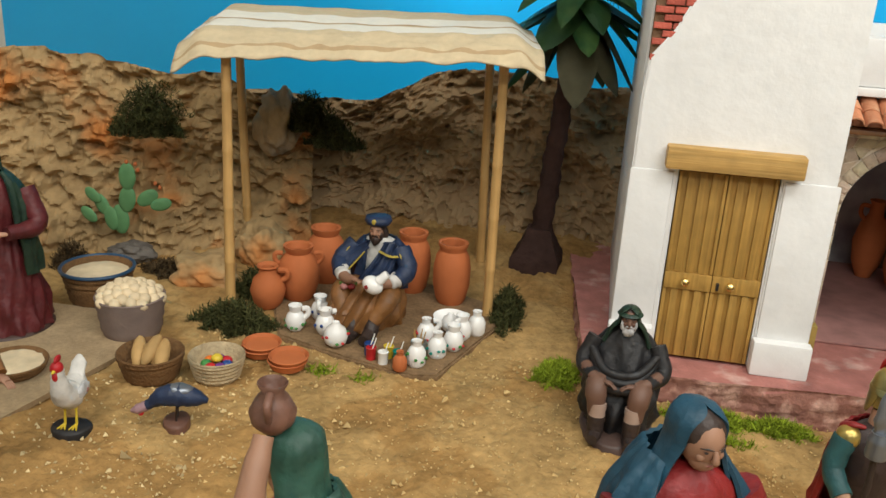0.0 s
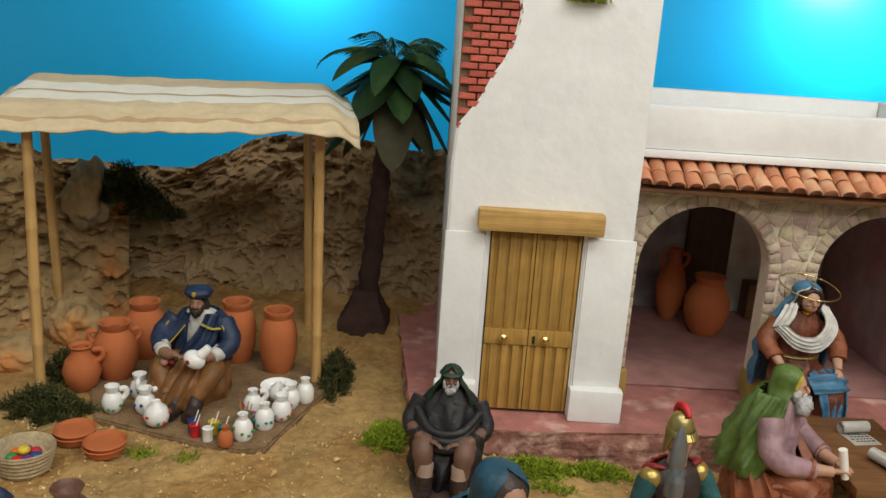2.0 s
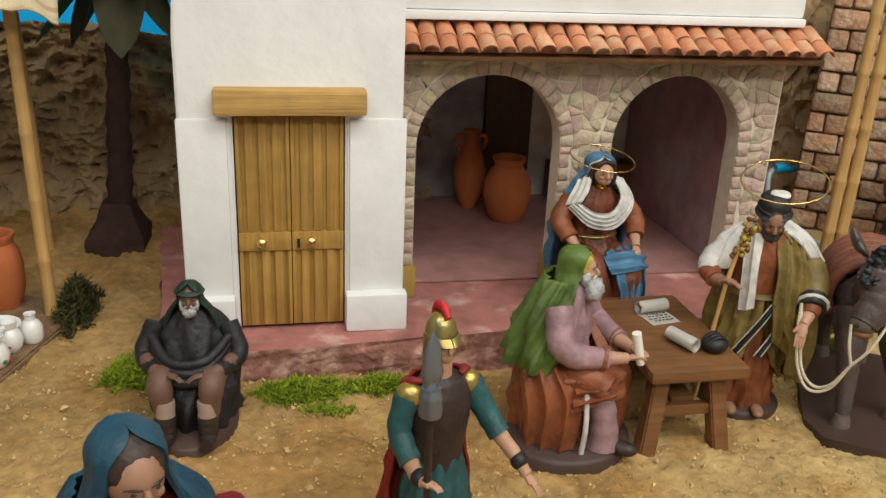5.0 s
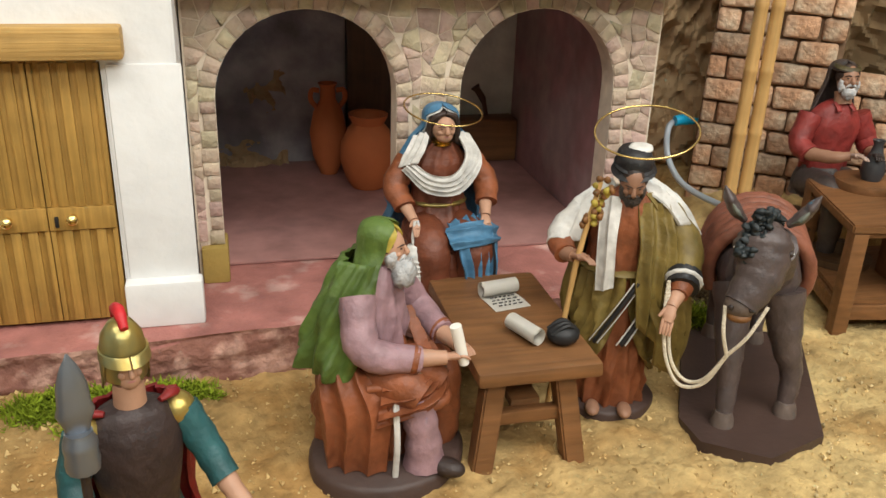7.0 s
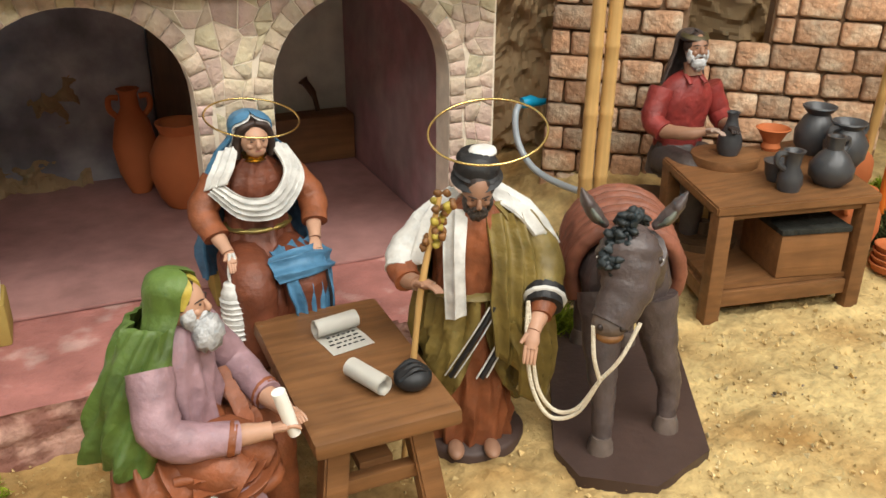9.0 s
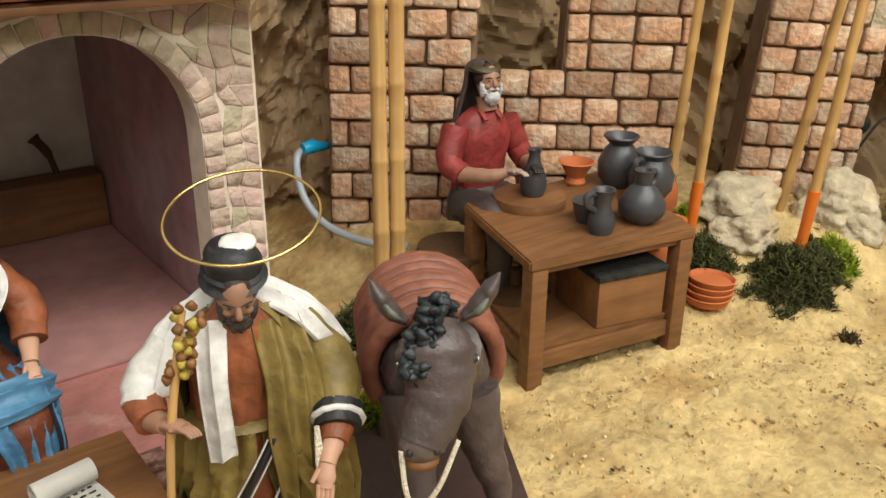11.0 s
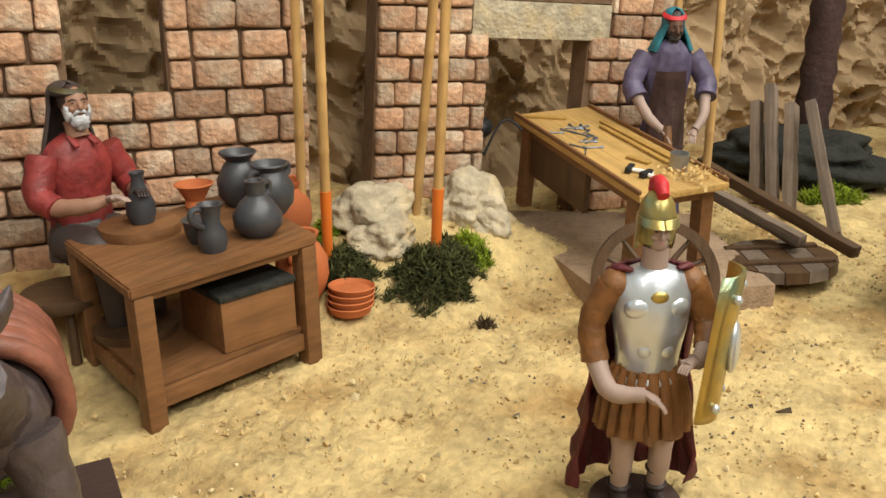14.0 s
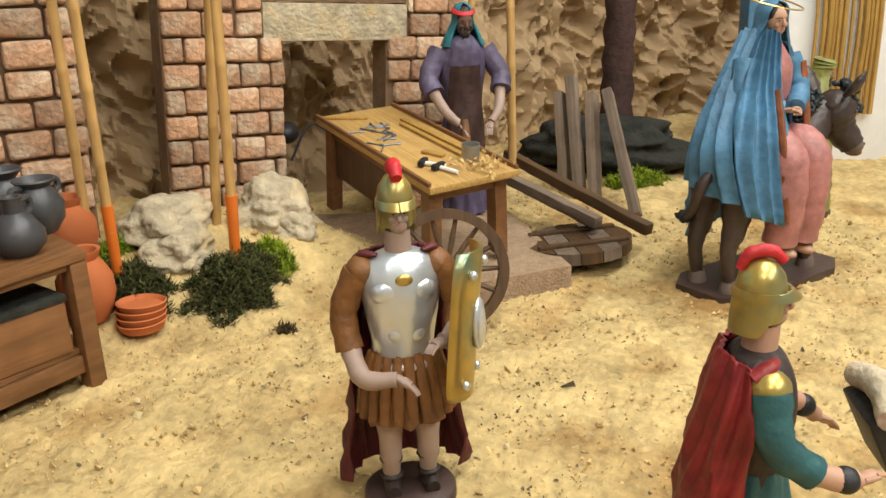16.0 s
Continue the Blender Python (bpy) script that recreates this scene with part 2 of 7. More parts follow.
M["slab"] = mat("pressed_cork", (0.36, 0.25, 0.16), 0.95, vary=0.3, scale=150, bump=0.9, bscale=320, spec=0.1)
# painted figures
def cloth(name, c, dark=0.55, rough=0.6):
    return mat(name, c, rough - 0.08, vary=0.32, scale=80, bump=0.45, bscale=110, second=tuple(v * (0.35 + 0.6 * dark) for v in c), mix=(0.42, 0.66), mixscale=38, spec=0.45)
def skin(name, c):
    return mat(name, c, 0.5, vary=0.15, scale=60, bump=0.1, spec=0.35)
F = {
    "skin": skin("painted_flesh", (0.46, 0.26, 0.17)), "skin_tan": skin("painted_tan_flesh", (0.30, 0.16, 0.10)), "skin_grey": skin("painted_greyish_flesh", (0.34, 0.24, 0.19)), "skin_dark": skin("painted_dark_flesh", (0.15, 0.08, 0.055)),
    "hair": cloth("painted_dark_hair", (0.035, 0.02, 0.015)), "grey_hair": mat("painted_grey_beard", (0.42, 0.42, 0.42), 0.6, vary=0.5, scale=120, bump=0.6, bscale=250), "curl": mat("painted_curly_beard", (0.05, 0.04, 0.035), 0.6, vary=0.6, scale=150, bump=0.9, bscale=300),
    "navy": cloth("navy_cloth", (0.015, 0.03, 0.075)), "stripe": cloth("yellow_stripe", (0.42, 0.32, 0.05)), "white": cloth("white_cloth", (0.62, 0.60, 0.56), 0.75), "ochre": cloth("ochre_brown_cloth", (0.21, 0.09, 0.025)),
    "boot": cloth("dark_boot", (0.035, 0.022, 0.018)), "green": cloth("green_cloth", (0.085, 0.14, 0.025)), "dgreen": cloth("dark_green_cloth", (0.012, 0.035, 0.02)), "tgreen": cloth("teal_green_cloth", (0.025, 0.085, 0.06)), "red": cloth("deep_red_cloth", (0.22, 0.012, 0.012)), "wine": cloth("wine_cloth", (0.10, 0.012, 0.014)),
    "black": cloth("charcoal_cloth", (0.016, 0.015, 0.016)), "blue": cloth("dark_teal_blue_cloth", (0.012, 0.06, 0.10)), "sky": cloth("sky_blue_cloth", (0.075, 0.20, 0.33), 0.6), "lilac": cloth("lilac_cloth", (0.33, 0.20, 0.22), 0.7), "rust": cloth("rust_cloth", (0.25, 0.075, 0.028)), "brownrobe": cloth("chestnut_cloth", (0.16, 0.045, 0.02)), "olive": cloth("olive_gold_cloth", (0.20, 0.14, 0.035)), "dolive": cloth("dark_olive_cloth", (0.06, 0.045, 0.015)),
    "rose": cloth("dusty_rose_cloth", (0.42, 0.17, 0.15), 0.75), "shirt": cloth("brick_red_shirt", (0.24, 0.03, 0.025)), "greybrown": cloth("grey_brown_cloth", (0.06, 0.045, 0.04)), "violet": cloth("violet_grey_cloth", (0.10, 0.08, 0.14)), "leather": cloth("dark_leather_apron", (0.06, 0.03, 0.025)), "teal": cloth("teal_headcloth", (0.02, 0.16, 0.20)), "tunic": cloth("teal_tunic", (0.02, 0.09, 0.095)), "cuirass_d": cloth("dark_brown_breastplate", (0.035, 0.02, 0.018)),
    "silver": mat("silver_painted_armour", (0.62, 0.66, 0.70), 0.3, 0.75, vary=0.2, scale=30, bump=0.1), "gold": mat("gold_painted_metal", (0.50, 0.36, 0.10), 0.32, 0.8, vary=0.3, scale=30, bump=0.1, second=(0.16, 0.24, 0.17), mix=(0.5, 0.7), mixscale=14), "lstrap": cloth("brown_leather_strap", (0.20, 0.08, 0.02)), "base": mat("brown_plinth_paint", (0.06, 0.035, 0.028), 0.5, vary=0.2, bump=0.2), "crest": cloth("red_crest", (0.50, 0.015, 0.02)),
    "donkey": cloth("grey_brown_hide", (0.085, 0.062, 0.058), 0.7, 0.5), "donkey2": cloth("dark_brown_hide", (0.05, 0.032, 0.026), 0.7, 0.5), "mane": cloth("black_mane", (0.012, 0.018, 0.02)), "blanket": cloth("terracotta_blanket", (0.24, 0.085, 0.05), 0.6), "muzzle": cloth("pale_muzzle", (0.15, 0.11, 0.09)), "ear": cloth("grey_ear", (0.15, 0.16, 0.13)), "yellowgreen": cloth("yellow_green_cloth", (0.26, 0.26, 0.07)), "umber": cloth("umber_jug", (0.16, 0.075, 0.05)),
}


# the sand is browner by the house and paler towards the brick walls; the weaker light on the left is partly painted in
gt = M["ground"].node_tree
gsep, gmap, gadd = (gt.nodes.new(k) for k in ("ShaderNodeSeparateXYZ", "ShaderNodeMapRange", "ShaderNodeMath"))
gmap.inputs[1].default_value, gmap.inputs[2].default_value, gmap.inputs[3].default_value, gmap.inputs[4].default_value = 0.7, 1.35, 0.75, 0.0
gtc = next(n for n in gt.nodes if n.type == "TEX_COORD")
gmix = next(n for n in gt.nodes if n.type == "MIX")
old = gmix.inputs[0].links[0].from_socket
gadd.operation, gadd.use_clamp = "ADD", True
gt.links.new(gtc.outputs["Object"], gsep.inputs[0]), gt.links.new(gsep.outputs[0], gmap.inputs[0])
gt.links.new(old, gadd.inputs[0]), gt.links.new(gmap.outputs[0], gadd.inputs[1]), gt.links.new(gadd.outputs[0], gmix.inputs[0])


# ---- mesh tools ----
def finish(name, bm, mats, parent=None, smooth=True, label=""):
    me = bpy.data.meshes.new(name)
    bm.normal_update()
    bm.to_mesh(me)
    bm.free()
    for m in mats if isinstance(mats, (list, tuple)) else [mats]:
        me.materials.append(m)
    if smooth:
        me.polygons.foreach_set("use_smooth", [True] * len(me.polygons))
        if smooth != "all":
            me.set_sharp_from_angle(angle=radians(42))
    ob = new(name, me)
    if parent:
        ob.parent = parent
    if label:
        ob["label"] = label
    return ob


def part(name, bm, material, parent, label=""):
    return finish(name, bm, material, parent, True, label)


def thing(name, m, label, category, group="", kind=""):
    ob = new(name)
    ob.empty_display_size = 0.02
    ob.matrix_world = m
    return tagged(ob, label, category, group, kind)


def loft(bm, rings, mi=0, cap=True, closed=True):
    vs = [[bm.verts.new(p) for p in r] for r in rings]
    n = len(vs[0])
    fs = []
    for a, b in zip(vs, vs[1:]):
        for i in range(n if closed else n - 1):
            j = (i + 1) % n
            fs.append(bm.faces.new((a[i], a[j], b[j], b[i])))
    if cap and closed:
        fs.append(bm.faces.new(list(reversed(vs[0]))))
        fs.append(bm.faces.new(vs[-1]))
    for f in fs:
        f.material_index = mi
    return vs


def lathe(bm, prof, mi=0, seg=24, c=(0, 0, 0), rot=None, cap=True):
    """prof: (radius, height) from the foot up; a hollow pot turns back down inside."""
    rings = []
    for r, z in prof:
        ring = []
        for i in range(seg):
            a = 2 * math.pi * i / seg
            p = Vector((r * math.cos(a), r * math.sin(a), z))
            ring.append((rot @ p if rot else p) + Vector(c))
        rings.append(ring)
    return loft(bm, rings, mi, cap)


def tube(bm, pts, rad, mi=0, seg=10, flat=1.0):
    pts = [Vector(p) for p in pts]
    rad = rad if isinstance(rad, (list, tuple)) else [rad] * len(pts)
    rings, up = [], None
    for i, p in enumerate(pts):
        d = (pts[min(i + 1, len(pts) - 1)] - pts[max(i - 1, 0)]).normalized()
        if up is None:
            up = Vector((0, 0, 1)) if abs(d.z) < 0.9 else Vector((0, 1, 0))
        side = d.cross(up).normalized()
        up = side.cross(d).normalized()
        rings.append([p + (side * math.cos(a) + up * flat * math.sin(a)) * rad[i] for a in (2 * math.pi * k / seg for k in range(seg))])
    return loft(bm, rings, mi)


def smooth_path(pts, n=6):
    """Catmull-Rom through the points."""
    pts = [Vector(p) for p in pts]
    ext = [2 * pts[0] - pts[1]] + pts + [2 * pts[-1] - pts[-2]]
    out = []
    for i in range(1, len(ext) - 2):
        a, b, c, d = ext[i - 1 : i + 3]
        for k in range(n):
            t = k / n
            out.append(0.5 * ((2 * b) + (c - a) * t + (2 * a - 5 * b + 4 * c - d) * t * t + (3 * b - a - 3 * c + d) * t ** 3))
    return out + [pts[-1]]


def blob(bm, c, r, mi=0, rot=(0, 0, 0), u=14, v=9, rough=0.0, freq=60.0):
    q = Euler([radians(a) for a in rot]).to_matrix()
    rings = []
    for j in range(v + 1):
        th = math.pi * (0.02 + 0.96 * j / v)
        ring = []
        for i in range(u):
            a = 2 * math.pi * i / u
            p = Vector((r[0] * math.sin(th) * math.cos(a), r[1] * math.sin(th) * math.sin(a), -r[2] * math.cos(th)))
            p = q @ p + Vector(c)
            if rough:
                p += (p - Vector(c)) * rough * noise.noise(p * freq)
            ring.append(p)
        rings.append(ring)
    return loft(bm, rings, mi)


def box(bm, c, s, mi=0, rot=None, bevel=0.0):
    g = bmesh.ops.create_cube(bm, size=1.0)
    for v in g["verts"]:
        p = Vector((v.co.x * s[0], v.co.y * s[1], v.co.z * s[2]))
        v.co = (rot @ p if rot else p) + Vector(c)
    fs = {f for v in g["verts"] for f in v.link_faces}
    for f in fs:
        f.material_index = mi
    if bevel:
        es = list({e for v in g["verts"] for e in v.link_edges})
        r = bmesh.ops.bevel(bm, geom=es, offset=bevel, segments=2, affect="EDGES", profile=0.6)
        for f in r["faces"]:
            f.material_index = mi


def prism(bm, poly, z0, z1, mi=0, axis="z", m=None):
    """A solid from a flat outline (counter-clockwise from the positive end of the axis)."""
    def at(p, h):
        q = {"z": Vector((p[0], p[1], h)), "y": Vector((p[0], h, p[1]))}[axis]
        return m @ q if m else q
    a = [bm.verts.new(at(p, z0)) for p in poly]
    b = [bm.verts.new(at(p, z1)) for p in poly]
    fs = [bm.faces.new(list(reversed(a))), bm.faces.new(b)]
    n = len(poly)
    for i in range(n):
        fs.append(bm.faces.new((a[i], a[(i + 1) % n], b[(i + 1) % n], b[i])))
    for f in fs:
        f.material_index = mi
    bmesh.ops.recalc_face_normals(bm, faces=fs)


def sheet(name, X, Y, Z, material, parent=None, smooth=True):
    """A mesh from three equal grids of coordinates."""
    h, w = X.shape
    co = np.stack([X, Y, Z], -1).reshape(-1, 3)
    i = np.arange(h * w).reshape(h, w)
    quads = np.stack([i[:-1, :-1], i[:-1, 1:], i[1:, 1:], i[1:, :-1]], -1).reshape(-1, 4)
    me = bpy.data.meshes.new(name)
    me.from_pydata(co.tolist(), [], quads.tolist())
    me.materials.append(material)
    me.polygons.foreach_set("use_smooth", [bool(smooth)] * len(me.polygons))
    ob = new(name, me)
    if parent:
        ob.parent = parent
    return ob


rng = np.random.default_rng(7)


def waves(X, Y, n, lo, hi, seed, fold=True):
    """A sum of waves in random directions; folded, it creases like crumpled paper."""
    r = np.random.default_rng(seed)
    out = np.zeros_like(X)
    wx = 0.03 * np.sin(X * 11 + 1.3 * np.sin(Y * 9 + seed)) + 0.012 * np.sin(Y * 37 + seed)
    wy = 0.03 * np.sin(Y * 12 + 1.1 * np.sin(X * 8 + seed)) + 0.012 * np.sin(X * 33 + seed)
    for _ in range(n):
        f = np.exp(r.uniform(np.log(lo), np.log(hi)))
        a, ph = r.uniform(0, np.pi), r.uniform(0, 7)
        s = f * ((X + wx) * np.cos(a) + (Y + wy) * np.sin(a)) + ph
        w = np.abs(s % 2 - 1) - 0.5 if fold else 0.5 * np.sin(s * np.pi)
        env = 0.5 + 0.5 * np.sin(f * 0.35 * (X * np.cos(a + 1.7) + Y * np.sin(a + 1.7)) * np.pi + ph * 2)
        out += w * env / f
    return out


def band(shape, cell, lo, hi, seed):
    """Even random relief whose lumps lie between lo and hi metres across, of unit spread."""
    r = np.random.default_rng(seed)
    fy, fx = np.meshgrid(np.fft.fftfreq(shape[0], cell), np.fft.fftfreq(shape[1], cell), indexing="ij")
    k = np.hypot(fx, fy)
    keep = np.exp(-(np.log(np.maximum(k, 1e-6) * math.sqrt(lo * hi)) / (0.5 * math.log(hi / lo) + 0.15)) ** 2)
    n = np.real(np.fft.ifft2(np.fft.fft2(r.normal(size=shape)) * keep))
    return n / n.std()


# ---- ground ----
def step(x, a, b):
    t = np.clip((np.asarray(x, float) - a) / (b - a), 0, 1)
    return t * t * (3 - 2 * t)


def ground_z(x, y):
    """The height of the sand: a little higher by the potter's mat and the house, rising to the brick walls."""
    x, y = np.asarray(x, float), np.asarray(y, float)
    z = 0.03 * (1 - step(x, 0.25, 0.75)) + 0.004 * step(x, 0.3, 0.5) * step(y, 1.16, 1.30) * (1 - step(x, 1.05, 1.25))
    c = 0.563 * x + 0.826 * y
    z = z + 0.085 * step(c, 1.95, 2.19) * step(x, 1.22, 1.5) * (1 - 0.78 * step(x, 1.99, 2.11))
    z = z + 0.05 * step(y, 1.55, 1.85) * (1 - step(x, 0.2, 0.5))
    return z


def gz(x, y):
    return float(ground_z(x, y))


gx, gy = np.meshgrid(np.arange(-1.4, 3.6, 0.0055), np.arange(0.1, 2.75, 0.0055))
relief = 0.0016 * band(gx.shape, 0.0055, 0.05, 0.16, 3) + 0.0015 * np.abs(band(gx.shape, 0.0055, 0.016, 0.045, 5)) + 0.0008 * band(gx.shape, 0.0055, 0.011, 0.018, 6)
gzz = ground_z(gx, gy) + np.clip(relief - 0.001, -0.006, 0.007)
tagged(sheet("ground", gx, gy, gzz, M["ground"]), "ochre sand and glue ground with grit", "ground", kind="structure")

# ---- an added, unseen room, pale to bounce the light, and the blue panel behind ----
def slab(name, c, s, material, label, cat="wall"):
    bm = bmesh.new()
    box(bm, c, s)
    return tagged(finish(name, bm, material, smooth=False), label, cat, kind="structure")


slab("wall_north", (1.2, 3.05, 1.0), (8.2, 0.1, 3.2), M["plain_wall"], "added plain cream wall behind the display")
slab("wall_south", (1.2, -2.6, 1.0), (8.2, 0.1, 3.2), M["plain_wall"], "added unseen plain cream room wall")
slab("wall_west", (-2.9, 0.2, 1.0), (0.1, 5.8, 3.2), M["plain_wall"], "added unseen plain cream room wall")
slab("wall_east", (5.3, 0.2, 1.0), (0.1, 5.8, 3.2), M["plain_wall"], "added unseen plain cream room wall")
slab("ceiling", (1.2, 0.2, 2.62), (8.4, 5.9, 0.06), M["plain_wall"], "added unseen plain pale ceiling", "ceiling")
slab("floor", (1.2, 0.2, -0.63), (8.4, 5.9, 0.06), M["plain_wall"], "plain room floor", "floor")
slab("display_table", (1.35, 1.42, -0.045), (5.6, 2.62, 0.05), M["wood_dark"], "long display table under the sand", "table")
slab("backdrop", (0.6, 2.62, 0.75), (4.4, 0.03, 1.6), M["sky"], "glossy sky-blue panel behind the landscape", "backdrop")

# ---- crumpled paper cliffs ----
def cliff(name, x0, y0, x1, y1, top, material, label, seed, lean=0.12, step_m=0.004, depth=1.0, rough=False, coarse=1.0):
    """An upright crumpled sheet from (x0, y0) to (x1, y1); top(s): its height along the way."""
    length = math.hypot(x1 - x0, y1 - y0)
    s, h = np.meshgrid(np.arange(0, length, step_m), np.linspace(0, 1, 110))
    ux, uy = (x1 - x0) / length, (y1 - y0) / length
    nx, ny = uy, -ux
    base = ground_z(x0 + ux * s, y0 + uy * s) - 0.03
    height = top(s)
    z = base + h * (height - base)
    crease = lambda lo, hi, q: 0.8 - np.abs(band(s.shape, step_m, lo, hi, q))
    d = depth * (0.010 * band(s.shape, step_m, 0.12, 0.35, seed) * coarse + 0.0085 * coarse * crease(0.05, 0.13, seed + 1) + 0.0045 * crease(0.022, 0.05, seed + 3) + 0.0008 * band(s.shape, step_m, 0.010, 0.02, seed + 5))
    if rough:
        d = d + 0.006 * band(s.shape, step_m, 0.03, 0.09, seed + 2)
    d = np.clip(d, -0.06, 0.06) + lean * (1 - h) * (1 - h)
    x, y = x0 + ux * s + nx * d, y0 + uy * s + ny * d
    z = z + 0.10 * waves(s, s * 0 + seed, 8, 8, 30, seed + 4) * h
    # the crest folds back
    xb, yb = x[-1:] - nx * 0.12, y[-1:] - ny * 0.12
    x, y, z = np.vstack([x, xb]), np.vstack([y, yb]), np.vstack([z, z[-1:] - 0.05])
    ob = sheet(name, x, y, z, material)
    ob.data.set_sharp_from_angle(angle=radians(20))
    return tagged(ob, label, "backdrop", kind="structure")


cliff("paper_cliff", -0.62, 1.93, 0.75, 1.96, lambda s: 0.305 + 0.085 * step(s, 0.35, 0.62) - 0.02 * step(s, 0.75, 0.9) + 0 * s, M["paper"], "brown crumpled kraft paper cliff face", 11, depth=1.5)
cliff("ochre_cliff", -1.30, 1.50, -0.30, 1.80, lambda s: 0.40 - 0.03 * step(s, 0.55, 0.75) - 0.06 * step(s, 0.8, 1.0) + 0 * s, M["rock"], "ochre and orange painted rocky cliff", 23, lean=0.14, depth=1.0, rough=True)
cliff("paper_cliff_behind_walls", 1.215, 1.93, 3.05, 1.15, lambda s: 0.46 + 0.16 * step(s, 0.05, 0.30), M["paper"], "brown crumpled kraft paper hung behind the brick walls", 31, lean=0.05, coarse=1.8)
cliff("paper_cliff_behind_palm", 2.75, 1.42, 4.05, 0.25, lambda s: 0.52 + 0 * s, M["paper"], "brown crumpled paper cliff behind the second palm", 41, lean=0.08, coarse=2.2)

# ---- the house ----
P = 0.065
bm = bmesh.new()
prism(bm, [(0.297, 1.272), (1.20, 1.335), (1.245, 1.387), (1.205, 1.935), (0.234, 1.935)], -0.02, P)
bmesh.ops.subdivide_edges(bm, edges=[e for e in bm.edges if e.calc_length() > 0.04], cuts=24, use_grid_fill=True)
for v in bm.verts:
    if abs(v.co.z - P) > 0.002 or v.co.y < 1.45:
        v.co += (0.009 * noise.noise_vector(v.co * 38) + 0.004 * noise.noise_vector(v.co * 110)) * (1 if v.co.z < P - 0.003 else 0.3)
bm.normal_update()
for q in bm.faces:
    q.material_index = 1 if q.normal.z < 0.55 else 0
platform = finish("house_platform", bm, [M["pink"], M["pink_edge"]])
tagged(platform, "worn pink plaster platform under the house", "platform", kind="structure")

house = thing("white_tower_house", pose(0, 0, 0), "whitewashed tower house with a double wooden door", "house")
W, E_, S, Nn, T = 0.328, 0.604, 1.342, 1.80, 1.02
DL, DR, DT = 0.393, 0.531, 0.357


def panel(name, boxes, material, parent, bevel=0.004, label=""):
    bm = bmesh.new()
    for x0, x1, y0, y1, z0, z1 in boxes:
        box(bm, ((x0 + x1) / 2, (y0 + y1) / 2, (z0 + z1) / 2), (x1 - x0, y1 - y0, z1 - z0), bevel=bevel)
    return part(name, bm, material, parent, label)


# the front wall stands round the doorway and stops along a broken edge where red brick shows
bm = bmesh.new()
prism(bm, [(W, P), (DL, P), (DL, DT), (DR, DT), (DR, P), (E_, P), (E_, T), (0.405, T), (0.404, 0.70), (0.410, 0.665), (0.402, 0.625), (0.392, 0.600), (0.378, 0.580), (0.362, 0.545), (0.345, 0.522), (W + 0.004, 0.505), (W, 0.45)], S, S + 0.03, axis="y")
bmesh.ops.bevel(bm, geom=[e for e in bm.edges], offset=0.003, segments=2, affect="EDGES")
bmesh.ops.triangulate(bm, faces=[f for f in bm.faces if len(f.verts) > 4])
part("front_wall", bm, M["white"], house)
panel("side_wall", [(W, W + 0.03, S + 0.031, Nn, P, T), (E_ - 0.03, E_, S + 0.031, Nn, P, T)], M["white"], house)
panel("back_wall", [(W, E_, Nn, Nn + 0.03, P, T)], M["white"], house)
panel("roof", [(W, E_, S, Nn + 0.03, T, T + 0.03)], M["white"], house)
panel("brick_backing", [(W + 0.004, 0.42, S + 0.010, S + 0.029, 0.49, T - 0.01)], M["mortar"], house, 0.001)
panel("right_pilaster", [(0.536, 0.609, S - 0.003, S + 0.002, P, DT - 0.005)], M["white"], house, 0.003)
panel("left_pilaster", [(W - 0.002, 0.386, S - 0.003, S + 0.002, P, DT - 0.005)], M["white"], house, 0.003)
panel("right_pilaster_foot", [(0.531, 0.613, S - 0.020, S + 0.002, P, 0.118)], M["white"], house, 0.004)
panel("left_pilaster_foot", [(W - 0.005, 0.388, S - 0.020, S + 0.002, P, 0.118)], M["white"], house, 0.004)
panel("lintel", [(0.372, 0.556, S - 0.022, S + 0.012, DT + 0.002, 0.391)], M["wood_lintel"], house, 0.004, "pale grained wooden lintel")
for k, (a, b) in enumerate(((DL + 0.002, 0.4615), (0.4625, DR - 0.002))):
    leaf = panel("door_leaf", [(a, b, S + 0.006, S + 0.016, P + 0.004, DT - 0.002)], M["wood_door"], house, 0.001, "closed golden pine door leaf with grooved boards")
    panel("rail", [(a, b, S + 0.000, S + 0.007, 0.178, 0.203)], M["wood_door"], leaf, 0.0012)
    n = 4
    for i in range(n + 1):
        x = a + (b - a) * i / n
        panel("batten", [(max(a, x - 0.005), min(b, x + 0.005), S + 0.002, S + 0.0065, P + 0.006, 0.1775), (max(a, x - 0.005), min(b, x + 0.005), S + 0.002, S + 0.0065, 0.2035, DT - 0.004)], M["wood_door"], leaf, 0.001)
    bm = bmesh.new()
    lathe(bm, [(0.004, 0), (0.003, 0.004), (0.0055, 0.007), (0.0062, 0.010), (0.004, 0.013), (0.0005, 0.014)], seg=14, rot=Matrix.Rotation(radians(90), 3, "X"), c=(0.424 if k == 0 else 0.487, S + 0.0, 0.192))
    part("knob", bm, M["brass"], leaf, "round brass knob")
bm = bmesh.new()
box(bm, (0.4705, S - 0.001, 0.188), (0.004, 0.003, 0.012), bevel=0.001)
part("keyhole_plate", bm, M["black"], house)
random.seed(3)
bm = bmesh.new()
box(bm, (0, 0, 0), (0.0235, 0.014, 0.0082), bevel=0.0012)
tiny = bpy.data.meshes.new("brick")
bm.to_mesh(tiny), bm.free()
tiny.materials.append(M["brick_red"])
